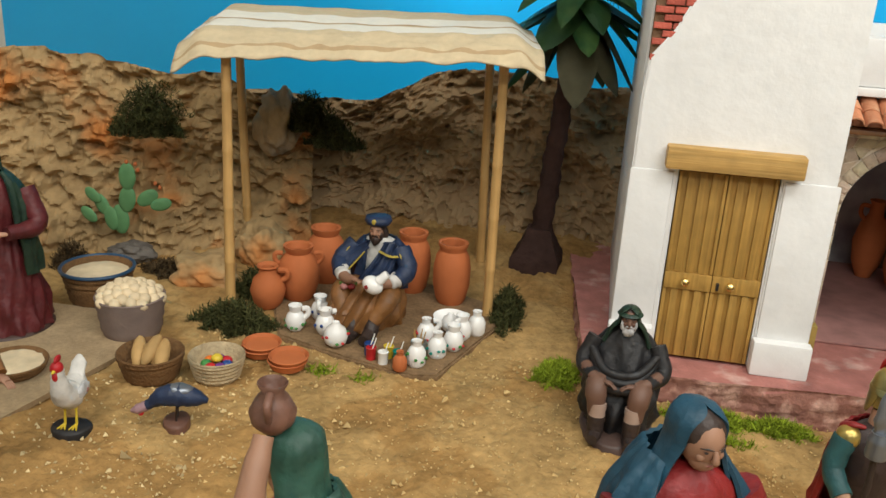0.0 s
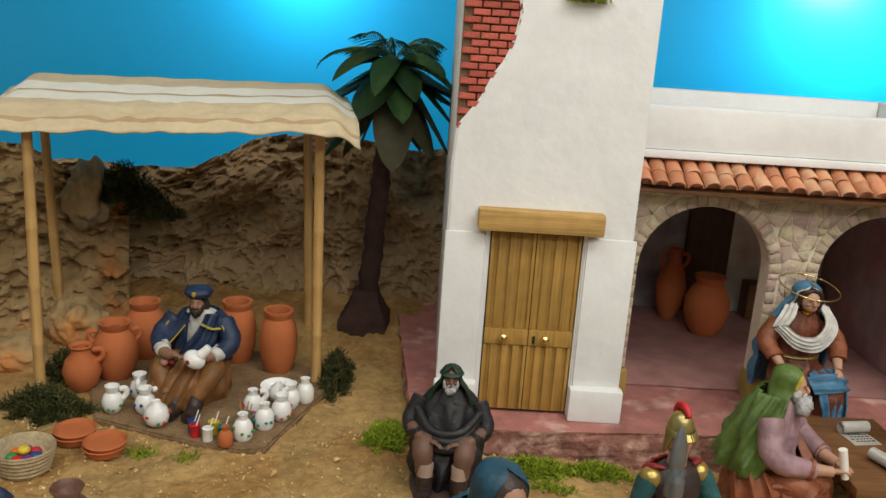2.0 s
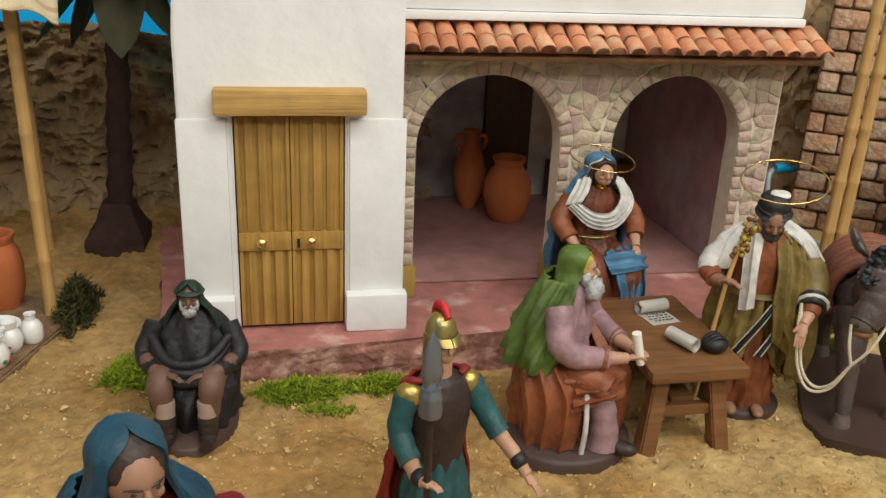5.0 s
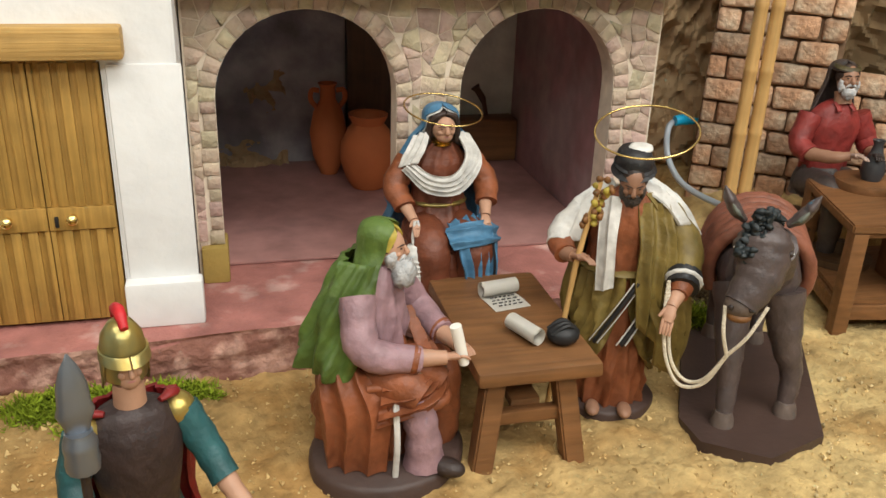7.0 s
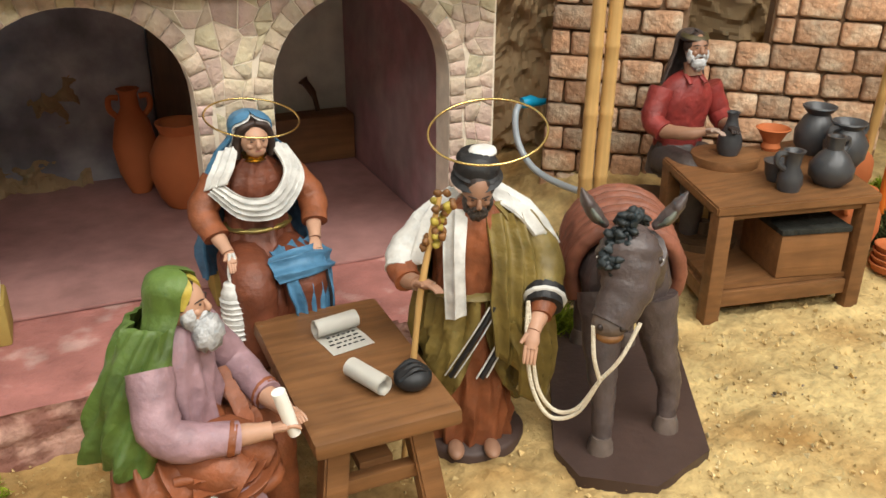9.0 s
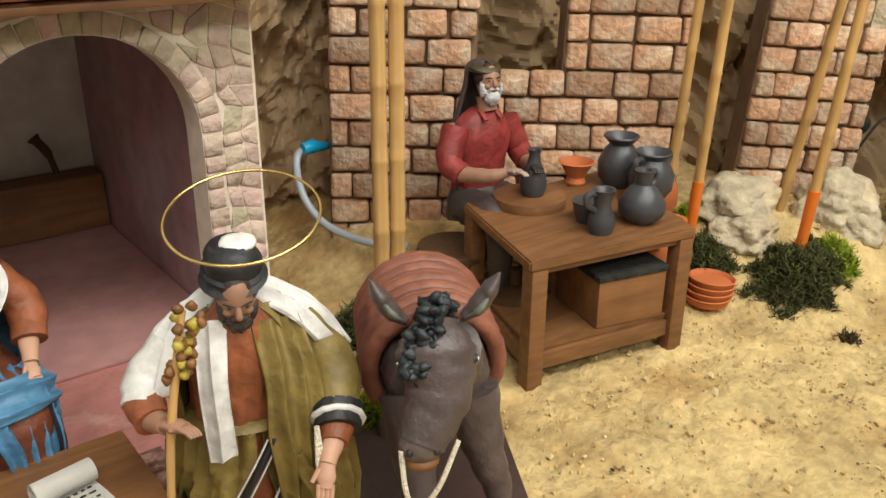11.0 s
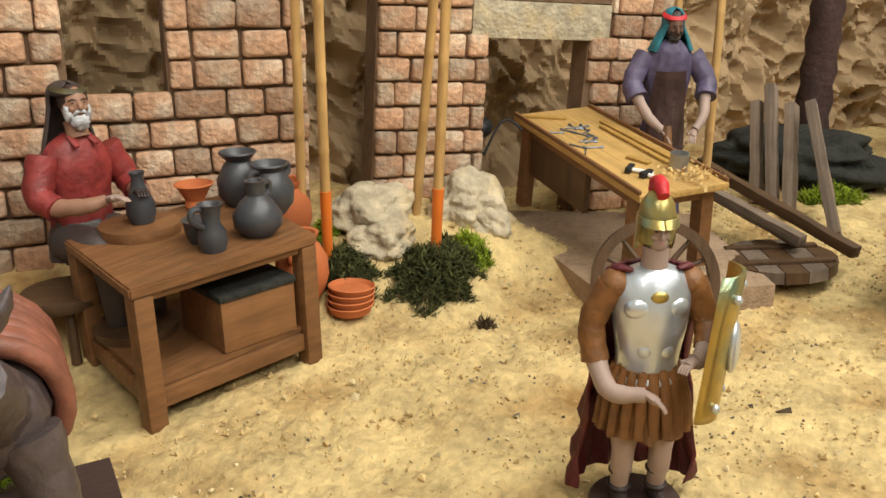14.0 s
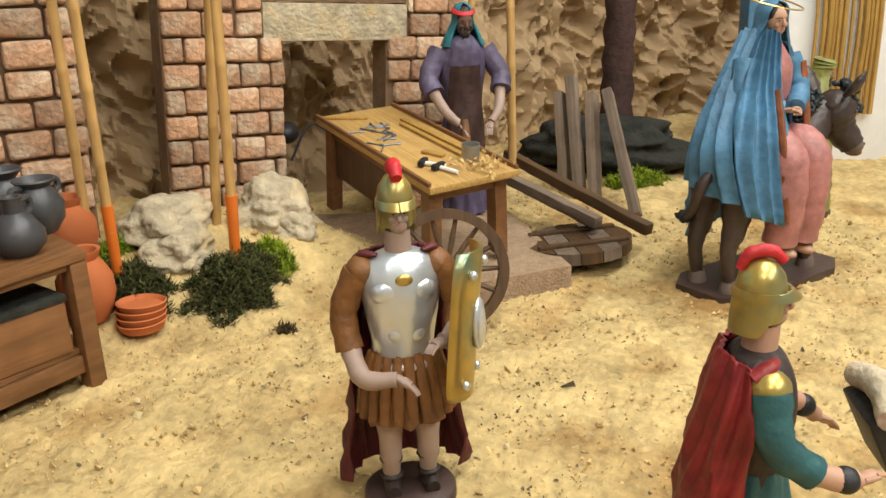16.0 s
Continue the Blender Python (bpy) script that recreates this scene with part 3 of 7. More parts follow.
for r in range(46):
    for c in range(4):
        z = 0.505 + r * 0.0105
        x = W + 0.016 + c * 0.0255 + (0.0127 if r % 2 else 0)
        edge = 0.345 + (z - 0.522) * 0.66 if z < 0.62 else 0.415
        if x > edge + 0.012 or z > T - 0.02:
            continue
        b = new("brick", tiny)
        b.parent, b.location = house, (x, S + 0.0085 + random.uniform(0, 0.003), z)

# ---- the arcade with its tiled eave and parapet ----
arcade = thing("arcade_wing", pose(0, 0, 0), "stone arcade wing with two arches, clay tile eave and white parapet", "building")
AY, AX0, AX1, AT = 1.435, 0.606, 1.188, 0.425
ARCH = [(0.744, 0.106, 0.289), (1.030, 0.101, 0.295)]


def outline():
    pts = [(AX0, P), (ARCH[0][0] - ARCH[0][1], P)]
    for k, (cx, r, zs) in enumerate(ARCH):
        if k:
            pts.append((cx - r, P))
        pts += [(cx - r * math.cos(a), zs + r * 0.97 * math.sin(a)) for a in np.linspace(0, math.pi, 19)]
        pts.append((cx + r, P))
    return pts + [(AX1, P), (AX1, AT), (AX0, AT)]


bm = bmesh.new()
prism(bm, outline(), AY + 0.003, AY + 0.040, axis="y")
bmesh.ops.triangulate(bm, faces=[f for f in bm.faces if len(f.verts) > 4])
awall = finish("stone_wall", bm, M["lime"], arcade, False)
# rough stones set in the wall, each on its own
random.seed(9)
ring = 0.019
nxs, nzs = 30, 19
jit = {(i, j): (AX0 + 0.002 + (AX1 - AX0 - 0.004) * i / nxs + (random.uniform(-0.008, 0.008) if 0 < i < nxs else 0), P + (AT - P) * j / nzs + (random.uniform(-0.008, 0.008) if 0 < j < nzs else 0)) for i in range(nxs + 1) for j in range(nzs + 1)}


def pushed(p, pad=ring):
    """A corner moved out of the arch rings, and whether it lay inside one."""
    x, z = p
    for cx, r, zs in ARCH:
        d = (x - cx, max(0.0, z - zs))
        h = math.hypot(*d)
        if h < r + pad:
            k = (r + pad) / max(h, 1e-6)
            return (cx + d[0] * k, (zs if z >= zs else z) + d[1] * k), True
    return p, False


def stone(poly, depth, name="stone", gap=0.0016):
    c = (sum(p[0] for p in poly) / len(poly), sum(p[1] for p in poly) / len(poly))
    bm = bmesh.new()
    outer = [(p[0] + (c[0] - p[0]) * 0.05, p[1] + (c[1] - p[1]) * 0.05) for p in poly]
    inner = [(p[0] + (c[0] - p[0]) * 0.16, p[1] + (c[1] - p[1]) * 0.16) for p in poly]
    mid = [(p[0] + (c[0] - p[0]) * 0.09, p[1] + (c[1] - p[1]) * 0.09) for p in poly]
    loft(bm, [[(p[0], AY + 0.004, p[1]) for p in outer], [(p[0], AY + 0.003 - depth * 0.7, p[1]) for p in mid], [(p[0], AY + 0.003 - depth, p[1]) for p in inner]])
    bmesh.ops.recalc_face_normals(bm, faces=bm.faces)
    return finish(name, bm, M["stone"], awall, "all")


for i in range(nxs):
    for j in range(nzs):
        poly = [jit[(i, j)], jit[(i + 1, j)], jit[(i + 1, j + 1)], jit[(i, j + 1)]]
        moved = [pushed(p) for p in poly]
        if all(m_ for _, m_ in moved):
            continue
        poly = [p for p, _ in moved]
        area2 = abs(sum(a[0] * b[1] - b[0] * a[1] for a, b in zip(poly, poly[1:] + poly[:1])))
        if area2 < 0.00022:
            continue
        stone(poly, random.uniform(0.0008, 0.0028))
for cx, r, zs in ARCH:
    n = 21
    for k in range(n):
        a0, a1 = math.pi * k / n, math.pi * (k + 1) / n
        R = r + ring * random.uniform(0.85, 1.1)
        stone([(cx + r * math.cos(a0), zs + r * 0.97 * math.sin(a0)), (cx + R * math.cos(a0), zs + R * math.sin(a0)), (cx + R * math.cos(a1), zs + R * math.sin(a1)), (cx + r * math.cos(a1), zs + r * 0.97 * math.sin(a1))], random.uniform(0.0016, 0.0034), "voussoir")
    for side in (-1, 1):
        z = 0.112
        while z < zs - 0.004:
            h = min(random.uniform(0.014, 0.021), zs - z)
            w = ring * random.uniform(0.75, 1.1)
            x0, x1 = sorted((cx + side * r, cx + side * (r + w)))
            stone([(x0, z), (x1, z), (x1, z + h), (x0, z + h)], random.uniform(0.0016, 0.0034), "jamb_stone")
            z += h
        panel("foot_block", [(min(cx + side * (r - 0.004), cx + side * (r + 0.028)), max(cx + side * (r - 0.004), cx + side * (r + 0.028)), AY - 0.010, AY + 0.044, P, 0.112)], M["ochre"], arcade, 0.004, "ochre stone foot block")
panel("side_wall", [(AX1 - 0.034, AX1, AY + 0.041, 1.90, P, AT)], M["inner_side"], arcade, 0.002)
panel("back_wall", [(AX0, 0.852, 1.90, 1.925, P, AT)], M["inner"], arcade, 0.002, "dim grey plastered back wall")
panel("back_wall", [(0.946, AX1, 1.90, 1.925, P, AT)], M["inner_green"], arcade, 0.002, "pale green plastered back wall")
panel("board_wall", [(0.853, 0.945, 1.885, 1.925, P, AT)], M["wood_dark"], arcade, 0.002, "dark wooden boarding")
panel("inner_bench", [(0.985, AX1 - 0.036, 1.850, 1.898, P + 0.006, 0.146)], M["wood"], arcade, 0.004, "low brown wooden chest in the arcade")
bm = bmesh.new()
tube(bm, smooth_path([(1.098, 1.87, 0.150), (1.092, 1.875, 0.178), (1.078, 1.88, 0.200)], 4), [0.004] * 4 + [0.006] * 4 + [0.009], 0, 8)
part("handle", bm, M["wood_dark"], arcade, "worn wooden handle on the chest")
panel("inner_floor", [(AX0 + 0.002, AX1 - 0.036, AY + 0.041, 1.899, P + 0.001, P + 0.005)], M["floor_in"], arcade, 0.001)
panel("flat_roof", [(AX0, AX1, AY + 0.03, 1.925, AT + 0.002, AT + 0.06)], M["white"], arcade, 0.003)
panel("parapet", [(AX0, AX1 + 0.005, AY - 0.012, AY + 0.022, 0.478, 0.545)], M["white"], arcade, 0.005, "rough white plaster parapet")
panel("parapet_ledge", [(AX0, AX1 + 0.006, AY - 0.018, AY + 0.022, 0.466, 0.478)], M["white"], arcade, 0.003)
panel("side_parapet", [(AX1 - 0.028, AX1 + 0.005, AY + 0.023, 1.83, 0.478, 0.545), (AX0, AX1 - 0.029, 1.80, 1.83, 0.478, 0.545)], M["white"], arcade, 0.005)
panel("eave_board", [(AX0 + 0.002, AX1 + 0.03, AY - 0.044, AY + 0.002, 0.4165, 0.4235)], M["wood"], arcade, 0.002)
# clay tiles in two overlapping courses
def tile_mesh(r, ln):
    bm = bmesh.new()
    a = [radians(x) for x in np.linspace(0, 180, 9)]
    out = [[(rr * math.cos(t), y, rr * 0.8 * math.sin(t)) for t in a] + [((rr - 0.0022) * math.cos(t), y, (rr - 0.0022) * 0.8 * math.sin(t)) for t in reversed(a)] for y, rr in ((0, r), (-ln, r * 1.12))]
    loft(bm, out)
    bmesh.ops.recalc_face_normals(bm, faces=bm.faces)
    me = bpy.data.meshes.new("roof_tile")
    bm.to_mesh(me), bm.free()
    me.materials.append(M["tile"])
    me.polygons.foreach_set("use_smooth", [True] * len(me.polygons))
    me.set_sharp_from_angle(angle=radians(50))
    return me


tm = tile_mesh(0.0112, 0.038)
random.seed(5)
count = 24
for k in range(count):
    x = AX0 + 0.012 + (AX1 + 0.022 - AX0 - 0.012) * k / (count - 1)
    for row in range(2):
        t = new("roof_tile", tm)
        t.parent = arcade
        t.matrix_basis = pose(x + random.uniform(-0.0015, 0.0015), AY + 0.004 - row * 0.026, 0.459 - row * 0.0125 + random.uniform(-0.001, 0.001), 24 + random.uniform(-2, 2), 0, random.uniform(-4, 4))
panel("eave_slope", [(AX0 + 0.002, AX1 + 0.03, AY - 0.022, AY + 0.004, 0.4245, 0.446)], M["tile"], arcade, 0.002)

# ---- the brick walls ----
U = Vector((0.826, -0.563, 0)).normalized()
ANG = math.degrees(math.atan2(U.y, U.x))


def brick_mesh(w, h, seed):
    bm = bmesh.new()
    box(bm, (0, 0, 0), (w, 0.018, h), bevel=min(w, h) * 0.16)
    r = random.Random(seed)
    for v in bm.verts:
        v.co += 0.0022 * noise.noise_vector(v.co * 70 + Vector((seed * 3.7, 0, 0)))
    me = bpy.data.meshes.new("brick")
    bm.to_mesh(me), bm.free()
    me.materials.append(M["brick"])
    me.polygons.foreach_set("use_smooth", [True] * len(me.polygons))
    return me


BRICKS = {}


def brick_wall(name, ox, oy, u0, u1, z0, z1, holes, label, bw=0.056, bh=0.0365, seed=1, lean=0.0):
    """A wall of hewn bricks; its front lies on the line through (ox, oy) along U. holes: (u0, u1, z0, z1)."""
    w = thing(name, pose(ox, oy, 0, 0, 0, ANG) @ pose(0, 0, 0, 0, lean, 0), label, "brick wall")
    bm = bmesh.new()
    us = sorted({u0, u1, *[h[0] for h in holes], *[h[1] for h in holes]})
    for a, b in zip(us, us[1:]):
        zs = [z0]
        hs = [h for h in holes if h[0] <= (a + b) / 2 <= h[1]]
        z = z0
        for h in sorted(hs, key=lambda q: q[2]):
            if h[2] > z:
                box(bm, ((a + b) / 2, 0.026, (z + h[2]) / 2), (b - a, 0.045, h[2] - z))
            z = h[3]
        if z < z1:
            box(bm, ((a + b) / 2, 0.026, (z + z1) / 2), (b - a, 0.045, z1 - z))
    core = finish("core", bm, M["mortar"], w, False)
    r = random.Random(seed)
    row, z = 0, z0
    while z + bh < z1 + 0.02:
        u = u0 + (0.0 if row % 2 else -bw * 0.45)
        while u < u1:
            b = u + bw * r.uniform(0.8, 1.2)
            a0, b0 = max(u, u0), min(b, u1)
            spans = [(a0, b0)]
            for h in holes:
                if z + bh * 0.6 > h[2] and z + bh * 0.4 < h[3]:
                    nxt = []
                    for p, q in spans:
                        if q <= h[0] or p >= h[1]:
                            nxt.append((p, q))
                        else:
                            if p < h[0]:
                                nxt.append((p, h[0]))
                            if q > h[1]:
                                nxt.append((h[1], q))
                    spans = nxt
            for p, q in spans:
                if q - p < 0.012:
                    continue
                k = (round((q - p) / 0.006), r.randrange(3))
                if k not in BRICKS:
                    BRICKS[k] = brick_mesh(k[0] * 0.006 - 0.0032, bh - 0.0034, k[0] * 3 + k[1])
                o = new("brick", BRICKS[k])
                o.parent = w
                o.matrix_basis = pose((p + q) / 2, 0.001 + r.uniform(-0.003, 0.002), z + bh / 2, r.uniform(-2, 2), r.uniform(-1.5, 1.5), r.uniform(-2, 2))
            u = b
        z += bh
        row += 1
    return w


brick_wall("brick_wall", 1.651, 1.497, -0.310, 0.172, 0.03, 0.60, [(-0.118, -0.004, 0.272, 0.52)], "rough ochre and red brick wall with a window opening", lean=1.6)
ruin = brick_wall("brick_doorway_wall", 1.702, 1.571, 0.285, 0.80, 0.03, 0.60, [(0.466, 0.646, 0.0, 0.350), (0.436, 0.680, 0.350, 0.410)], "rough brick wall with a doorway under a stone lintel", seed=4, lean=4.0)
bm = bmesh.new()
box(bm, (0.558, 0.020, 0.380), (0.246, 0.050, 0.056), bevel=0.003)
part("stone_lintel", bm, M["pale_rock"], ruin, "pale pitted stone lintel")

# ---- painted figures: each one plain mesh ----
class Fig:
    def __init__(self):
        self.bm, self.ms = bmesh.new(), []

    def i(self, k):
        m = F.get(k) or M[k]
        if m not in self.ms:
            self.ms.append(m)
        return self.ms.index(m)

    def robe(self, prof, k, folds=8, amp=0.07, seed=0, seg=72):
        """A closed garment; rows (z, rx, ry, cx, cy) from hem to neck."""
        rings = []
        zs = [p[0] for p in prof]
        for z, rx, ry, cx, cy in smooth_rows(prof, 5):
            h = (z - zs[0]) / max(1e-6, zs[-1] - zs[0])
            ring = []
            for j in range(seg):
                a = 2 * math.pi * j / seg
                f = 1 + amp * (1 - 0.65 * h) * 1.5 * (0.6 - 1.2 * abs(math.sin(folds * a / 2 + seed + 22 * z + 1.4 * noise.noise(Vector((math.cos(a) * 1.5, math.sin(a) * 1.5, z * 18 + seed))))) + 0.4 * math.sin((folds * 2 - 3) * a + 2.1 * seed - 75 * z) + 0.6 * noise.noise(Vector((math.cos(a) * 2, math.sin(a) * 2, z * 30 + seed))))
                ring.append((cx + rx * f * math.cos(a), cy + ry * f * math.sin(a), z))
            rings.append(ring)
        loft(self.bm, rings, self.i(k))

    def wrap(self, prof, k, folds=9, amp=0.06, seed=0, seg=60, thick=0.003, turn=0.0):
        """An open garment; rows (z, rx, ry, cx, cy, half-angle of the opening); it opens to the front, turned by some degrees."""
        rings = []
        for z, rx, ry, cx, cy, op in smooth_rows(prof, 5):
            op = max(2.0, op)
            outer, inner = [], []
            for j in range(seg + 1):
                a = radians(-90 + turn + op + (360 - 2 * op) * j / seg)
                f = 1 + amp * 1.3 * (0.6 - 1.2 * abs(math.sin(folds * a / 2 + seed + 18 * z + 1.4 * noise.noise(Vector((math.cos(a) * 1.5, math.sin(a) * 1.5, z * 16 - seed))))) + 0.35 * math.sin((folds * 2 + 1) * a - seed - 70 * z) + 0.6 * noise.noise(Vector((math.cos(a) * 2.5, math.sin(a) * 2.5, z * 30 + seed))))
                outer.append((cx + rx * f * math.cos(a), cy + ry * f * math.sin(a), z))
                inner.append((cx + (rx - thick) * f * math.cos(a), cy + (ry - thick) * f * math.sin(a), z - thick * 0.3))
            rings.append(outer + inner[::-1])
        loft(self.bm, rings, self.i(k))

    def swath(self, a, b, k, pleats=5, amp=0.003, bulge=0.0, thick=0.0024, seed=0.0, m=40):
        """A hanging cloth between two edge lines, pleated lengthwise and swelling outwards."""
        pa, pb = smooth_path(a, 7), smooth_path(b, 7)
        n = min(len(pa), len(pb))
        rings = []
        for i in range(n):
            along = pa[min(i + 1, n - 1)] + pb[min(i + 1, n - 1)] - pa[max(i - 1, 0)] - pb[max(i - 1, 0)]
            nor = along.cross(pb[i] - pa[i])
            nor = nor.normalized() if nor.length > 1e-9 else Vector((0, -1, 0))
            mid = (pa[i] + pb[i]) / 2
            if nor.dot(Vector((mid.x, mid.y, 0.0))) < 0:
                nor = -nor
            out, inn = [], []
            for j in range(m + 1):
                t = j / m
                w = 0.5 - abs(math.sin(pleats * math.pi * t * 0.5 + seed + 0.5 * math.sin(i * 0.22 + seed) + 0.8 * noise.noise(Vector((t * 3, i * 0.12, seed)))))
                p = pa[i].lerp(pb[i], t) + nor * (amp * 1.6 * w + bulge * math.sin(math.pi * t))
                out.append(p)
                inn.append(p - nor * thick)
            rings.append(out + inn[::-1])
        loft(self.bm, rings, self.i(k))

    def limb(self, pts, rad, k, n=5, flat=1.0):
        p = smooth_path(pts, n)
        r = np.interp(np.linspace(0, 1, len(p)), np.linspace(0, 1, len(rad)), rad)
        w = [x * (1 + 0.05 * math.sin(q * 2.1)) for q, x in enumerate(r)]
        tube(self.bm, p, w, self.i(k), 12, flat)

    def blob(self, c, r, k, rot=(0, 0, 0), rough=0.0, freq=120, u=16, v=10):
        blob(self.bm, c, r, self.i(k), rot, u, v, rough, freq)

    def hand(self, p, d, k, s=1.0):
        d = Vector(d).normalized()
        p = Vector(p)
        self.limb([p - d * 0.004 * s, p + d * 0.004 * s, p + d * 0.011 * s], [0.0045 * s, 0.006 * s, 0.0045 * s], k, 3, 0.6)
        side = d.cross(Vector((0.2, 0.3, 1))).normalized()
        for q in range(4):
            o = side * (q - 1.5) * 0.0026 * s
            self.limb([p + o + d * 0.009 * s, p + o + d * 0.015 * s - Vector((0, 0, 0.002 * s)), p + o + d * 0.018 * s - Vector((0, 0, 0.005 * s))], [0.0016 * s, 0.0015 * s, 0.001 * s], k, 2)
        self.limb([p + side * 0.004 * s, p + side * 0.008 * s + d * 0.008 * s], [0.002 * s, 0.0014 * s], k, 2)

    def head(self, c, s, skin, hair, beard=None, turn=0.0, nod=0.0):
        """A head about 1.15 s high; it looks to -y, turned and nodded by some degrees."""
        q = Euler((radians(nod), 0, radians(turn))).to_matrix()
        c = Vector(c)
        at = lambda x, y, z: c + q @ Vector((x * s, y * s, z * s))
        r = (nod, 0, turn)
        self.blob(at(0, 0, 0), (0.42 * s, 0.50 * s, 0.60 * s), skin, r, u=20, v=14)
        self.blob(at(0, -0.16, -0.30), (0.31 * s, 0.34 * s, 0.30 * s), skin, r)
        self.limb([at(0, -0.47, 0.12), at(0, -0.58, -0.06), at(0, -0.50, -0.12)], [0.05 * s, 0.085 * s, 0.07 * s], skin, 3)
        for sx in (-1, 1):
            self.blob(at(0.17 * sx, -0.44, 0.08), (0.055 * s, 0.035 * s, 0.024 * s), "boot", r, u=8, v=6)
            self.limb([at(0.06 * sx, -0.50, 0.17), at(0.18 * sx, -0.47, 0.20), at(0.30 * sx, -0.36, 0.15)], [0.012 * s, 0.022 * s, 0.010 * s], hair, 3)
            self.blob(at(0.20 * sx, -0.36, -0.10), (0.12 * s, 0.10 * s, 0.11 * s), skin, r, u=10, v=7)
        self.blob(at(0, -0.46, -0.27), (0.12 * s, 0.05 * s, 0.035 * s), "rose" if not beard else "skin_dark", r, u=8, v=6)
        self.blob(at(0, 0.10, 0.14), (0.47 * s, 0.50 * s, 0.53 * s), hair, r, 0.10, 200)
        if beard:
            self.blob(at(0, -0.30, -0.48), (0.30 * s, 0.24 * s, 0.33 * s), beard, r, 0.35, 330, 18, 12)
            for sx in (-1, 1):
                self.blob(at(0.31 * sx, -0.18, -0.24), (0.12 * s, 0.20 * s, 0.30 * s), beard, r, 0.3, 330)
                self.limb([at(0.0, -0.53, -0.17), at(0.11 * sx, -0.50, -0.20), at(0.2 * sx, -0.42, -0.30)], [0.05 * s, 0.06 * s, 0.03 * s], beard, 3)

    def hood(self, c, s, k, drop=0.9, seed=0, turn=0.0, wide=1.0, opening=62):
        x, y, z = c
        self.wrap([(z - drop * s, 0.95 * s * wide, 0.78 * s, x, y + 0.18 * s, opening), (z - 0.55 * s, 0.68 * s * wide, 0.66 * s, x, y + 0.12 * s, opening), (z - 0.1 * s, 0.58 * s, 0.66 * s, x, y + 0.08 * s, opening - 4), (z + 0.35 * s, 0.55 * s, 0.64 * s, x, y + 0.06 * s, opening - 12), (z + 0.60 * s, 0.40 * s, 0.50 * s, x, y + 0.06 * s, 26), (z + 0.72 * s, 0.16 * s, 0.22 * s, x, y + 0.06 * s, 4), (z + 0.735 * s, 0.03 * s, 0.05 * s, x, y + 0.06 * s, 2)], k, 7, 0.035, seed, 40, 0.0025, turn)

    def plinth(self, rx, ry, h, k="base", cx=0, cy=0):
        rings = []
        for z, f in ((-0.012, 1.0), (h * 0.7, 1.0), (h, 0.94)):
            rings.append([(cx + rx * f * (1 + 0.03 * math.sin(3 * a)) * math.cos(a), cy + ry * f * (1 + 0.03 * math.sin(3 * a)) * math.sin(a), z) for a in (2 * math.pi * j / 36 for j in range(36))])
        loft(self.bm, rings, self.i(k))

    def done(self, name, m, label, category="figurine"):
        bmesh.ops.recalc_face_normals(self.bm, faces=self.bm.faces)
        ob = finish(name, self.bm, self.ms, None, True)
        ob.data.set_sharp_from_angle(angle=radians(70))
        ob.matrix_world = m
        return tagged(ob, label, category, group="painted nativity figures")


def smooth_rows(prof, n):
    a = np.array(prof, float)
    t = np.arange(len(a))
    out = []
    for i in range(len(a) - 1):
        p0, p1, p2, p3 = a[max(i - 1, 0)], a[i], a[i + 1], a[min(i + 2, len(a) - 1)]
        for q in range(n):
            u = q / n
            out.append(0.5 * (2 * p1 + (p2 - p0) * u + (2 * p0 - 5 * p1 + 4 * p2 - p3) * u * u + (3 * p1 - p0 - 3 * p2 + p3) * u ** 3))
    return out + [a[-1]]


def halo(f, c, r, tilt):
    q = Euler((radians(tilt[0]), radians(tilt[1]), 0)).to_matrix()
    pts = [Vector(c) + q @ Vector((r * math.cos(a), r * math.sin(a), 0)) for a in np.linspace(0, 2 * math.pi, 49)]
    tube(f.bm, pts, 0.0011, f.i("brass"), 6)


def sized(m, s):
    return m @ Matrix.Diagonal((*(s if isinstance(s, tuple) else (s, s, s)), 1))


# the seated potter who paints jugs
f = Fig()
f.robe([(0, .052, .050, 0, -.008), (.02, .056, .052, 0, -.010), (.05, .050, .046, 0, -.004), (.075, .042, .038, 0, .010), (.09, .036, .03, 0, .015)], "ochre", 8, .08, 1)
for sx in (-1, 1):
    f.limb([(sx * .026, -.012, .062), (sx * .044, -.060, .066), (sx * .026, -.088, .030)], [.022, .020, .013], "ochre")
    f.limb([(sx * .018 + .008, -.080, .040), (sx * .016 + .010, -.098, .014), (sx * .016 + .010, -.128, .010)], [.013, .013, .010], "boot")
f.swath([(-.052, -.040, .078), (-.062, -.078, .052), (-.068, -.104, .012)], [(.046, -.044, .080), (.040, -.088, .054), (.012, -.108, .014)], "ochre", 9, .007, .006, seed=.7)
f.robe([(.06, .038, .032, 0, .012), (.09, .038, .031, 0, .012), (.125, .041, .029, 0, .012), (.145, .030, .022, 0, .01), (.155, .012, .012, 0, .005)], "white", 6, .04, 2)
f.wrap([(.062, .052, .044, 0, .016, 24), (.09, .054, .043, 0, .014, 20), (.125, .051, .038, 0, .012, 20), (.150, .031, .027, 0, .010, 26)], "navy", 10, .09, 3)
f.swath([(.018, -.018, .152), (.006, -.036, .126), (-.014, -.044, .096), (-.030, -.040, .076)], [(.044, -.006, .146), (.040, -.034, .112), (.022, -.048, .082), (.004, -.046, .070)], "navy", 5, .004, .003, seed=1.3)
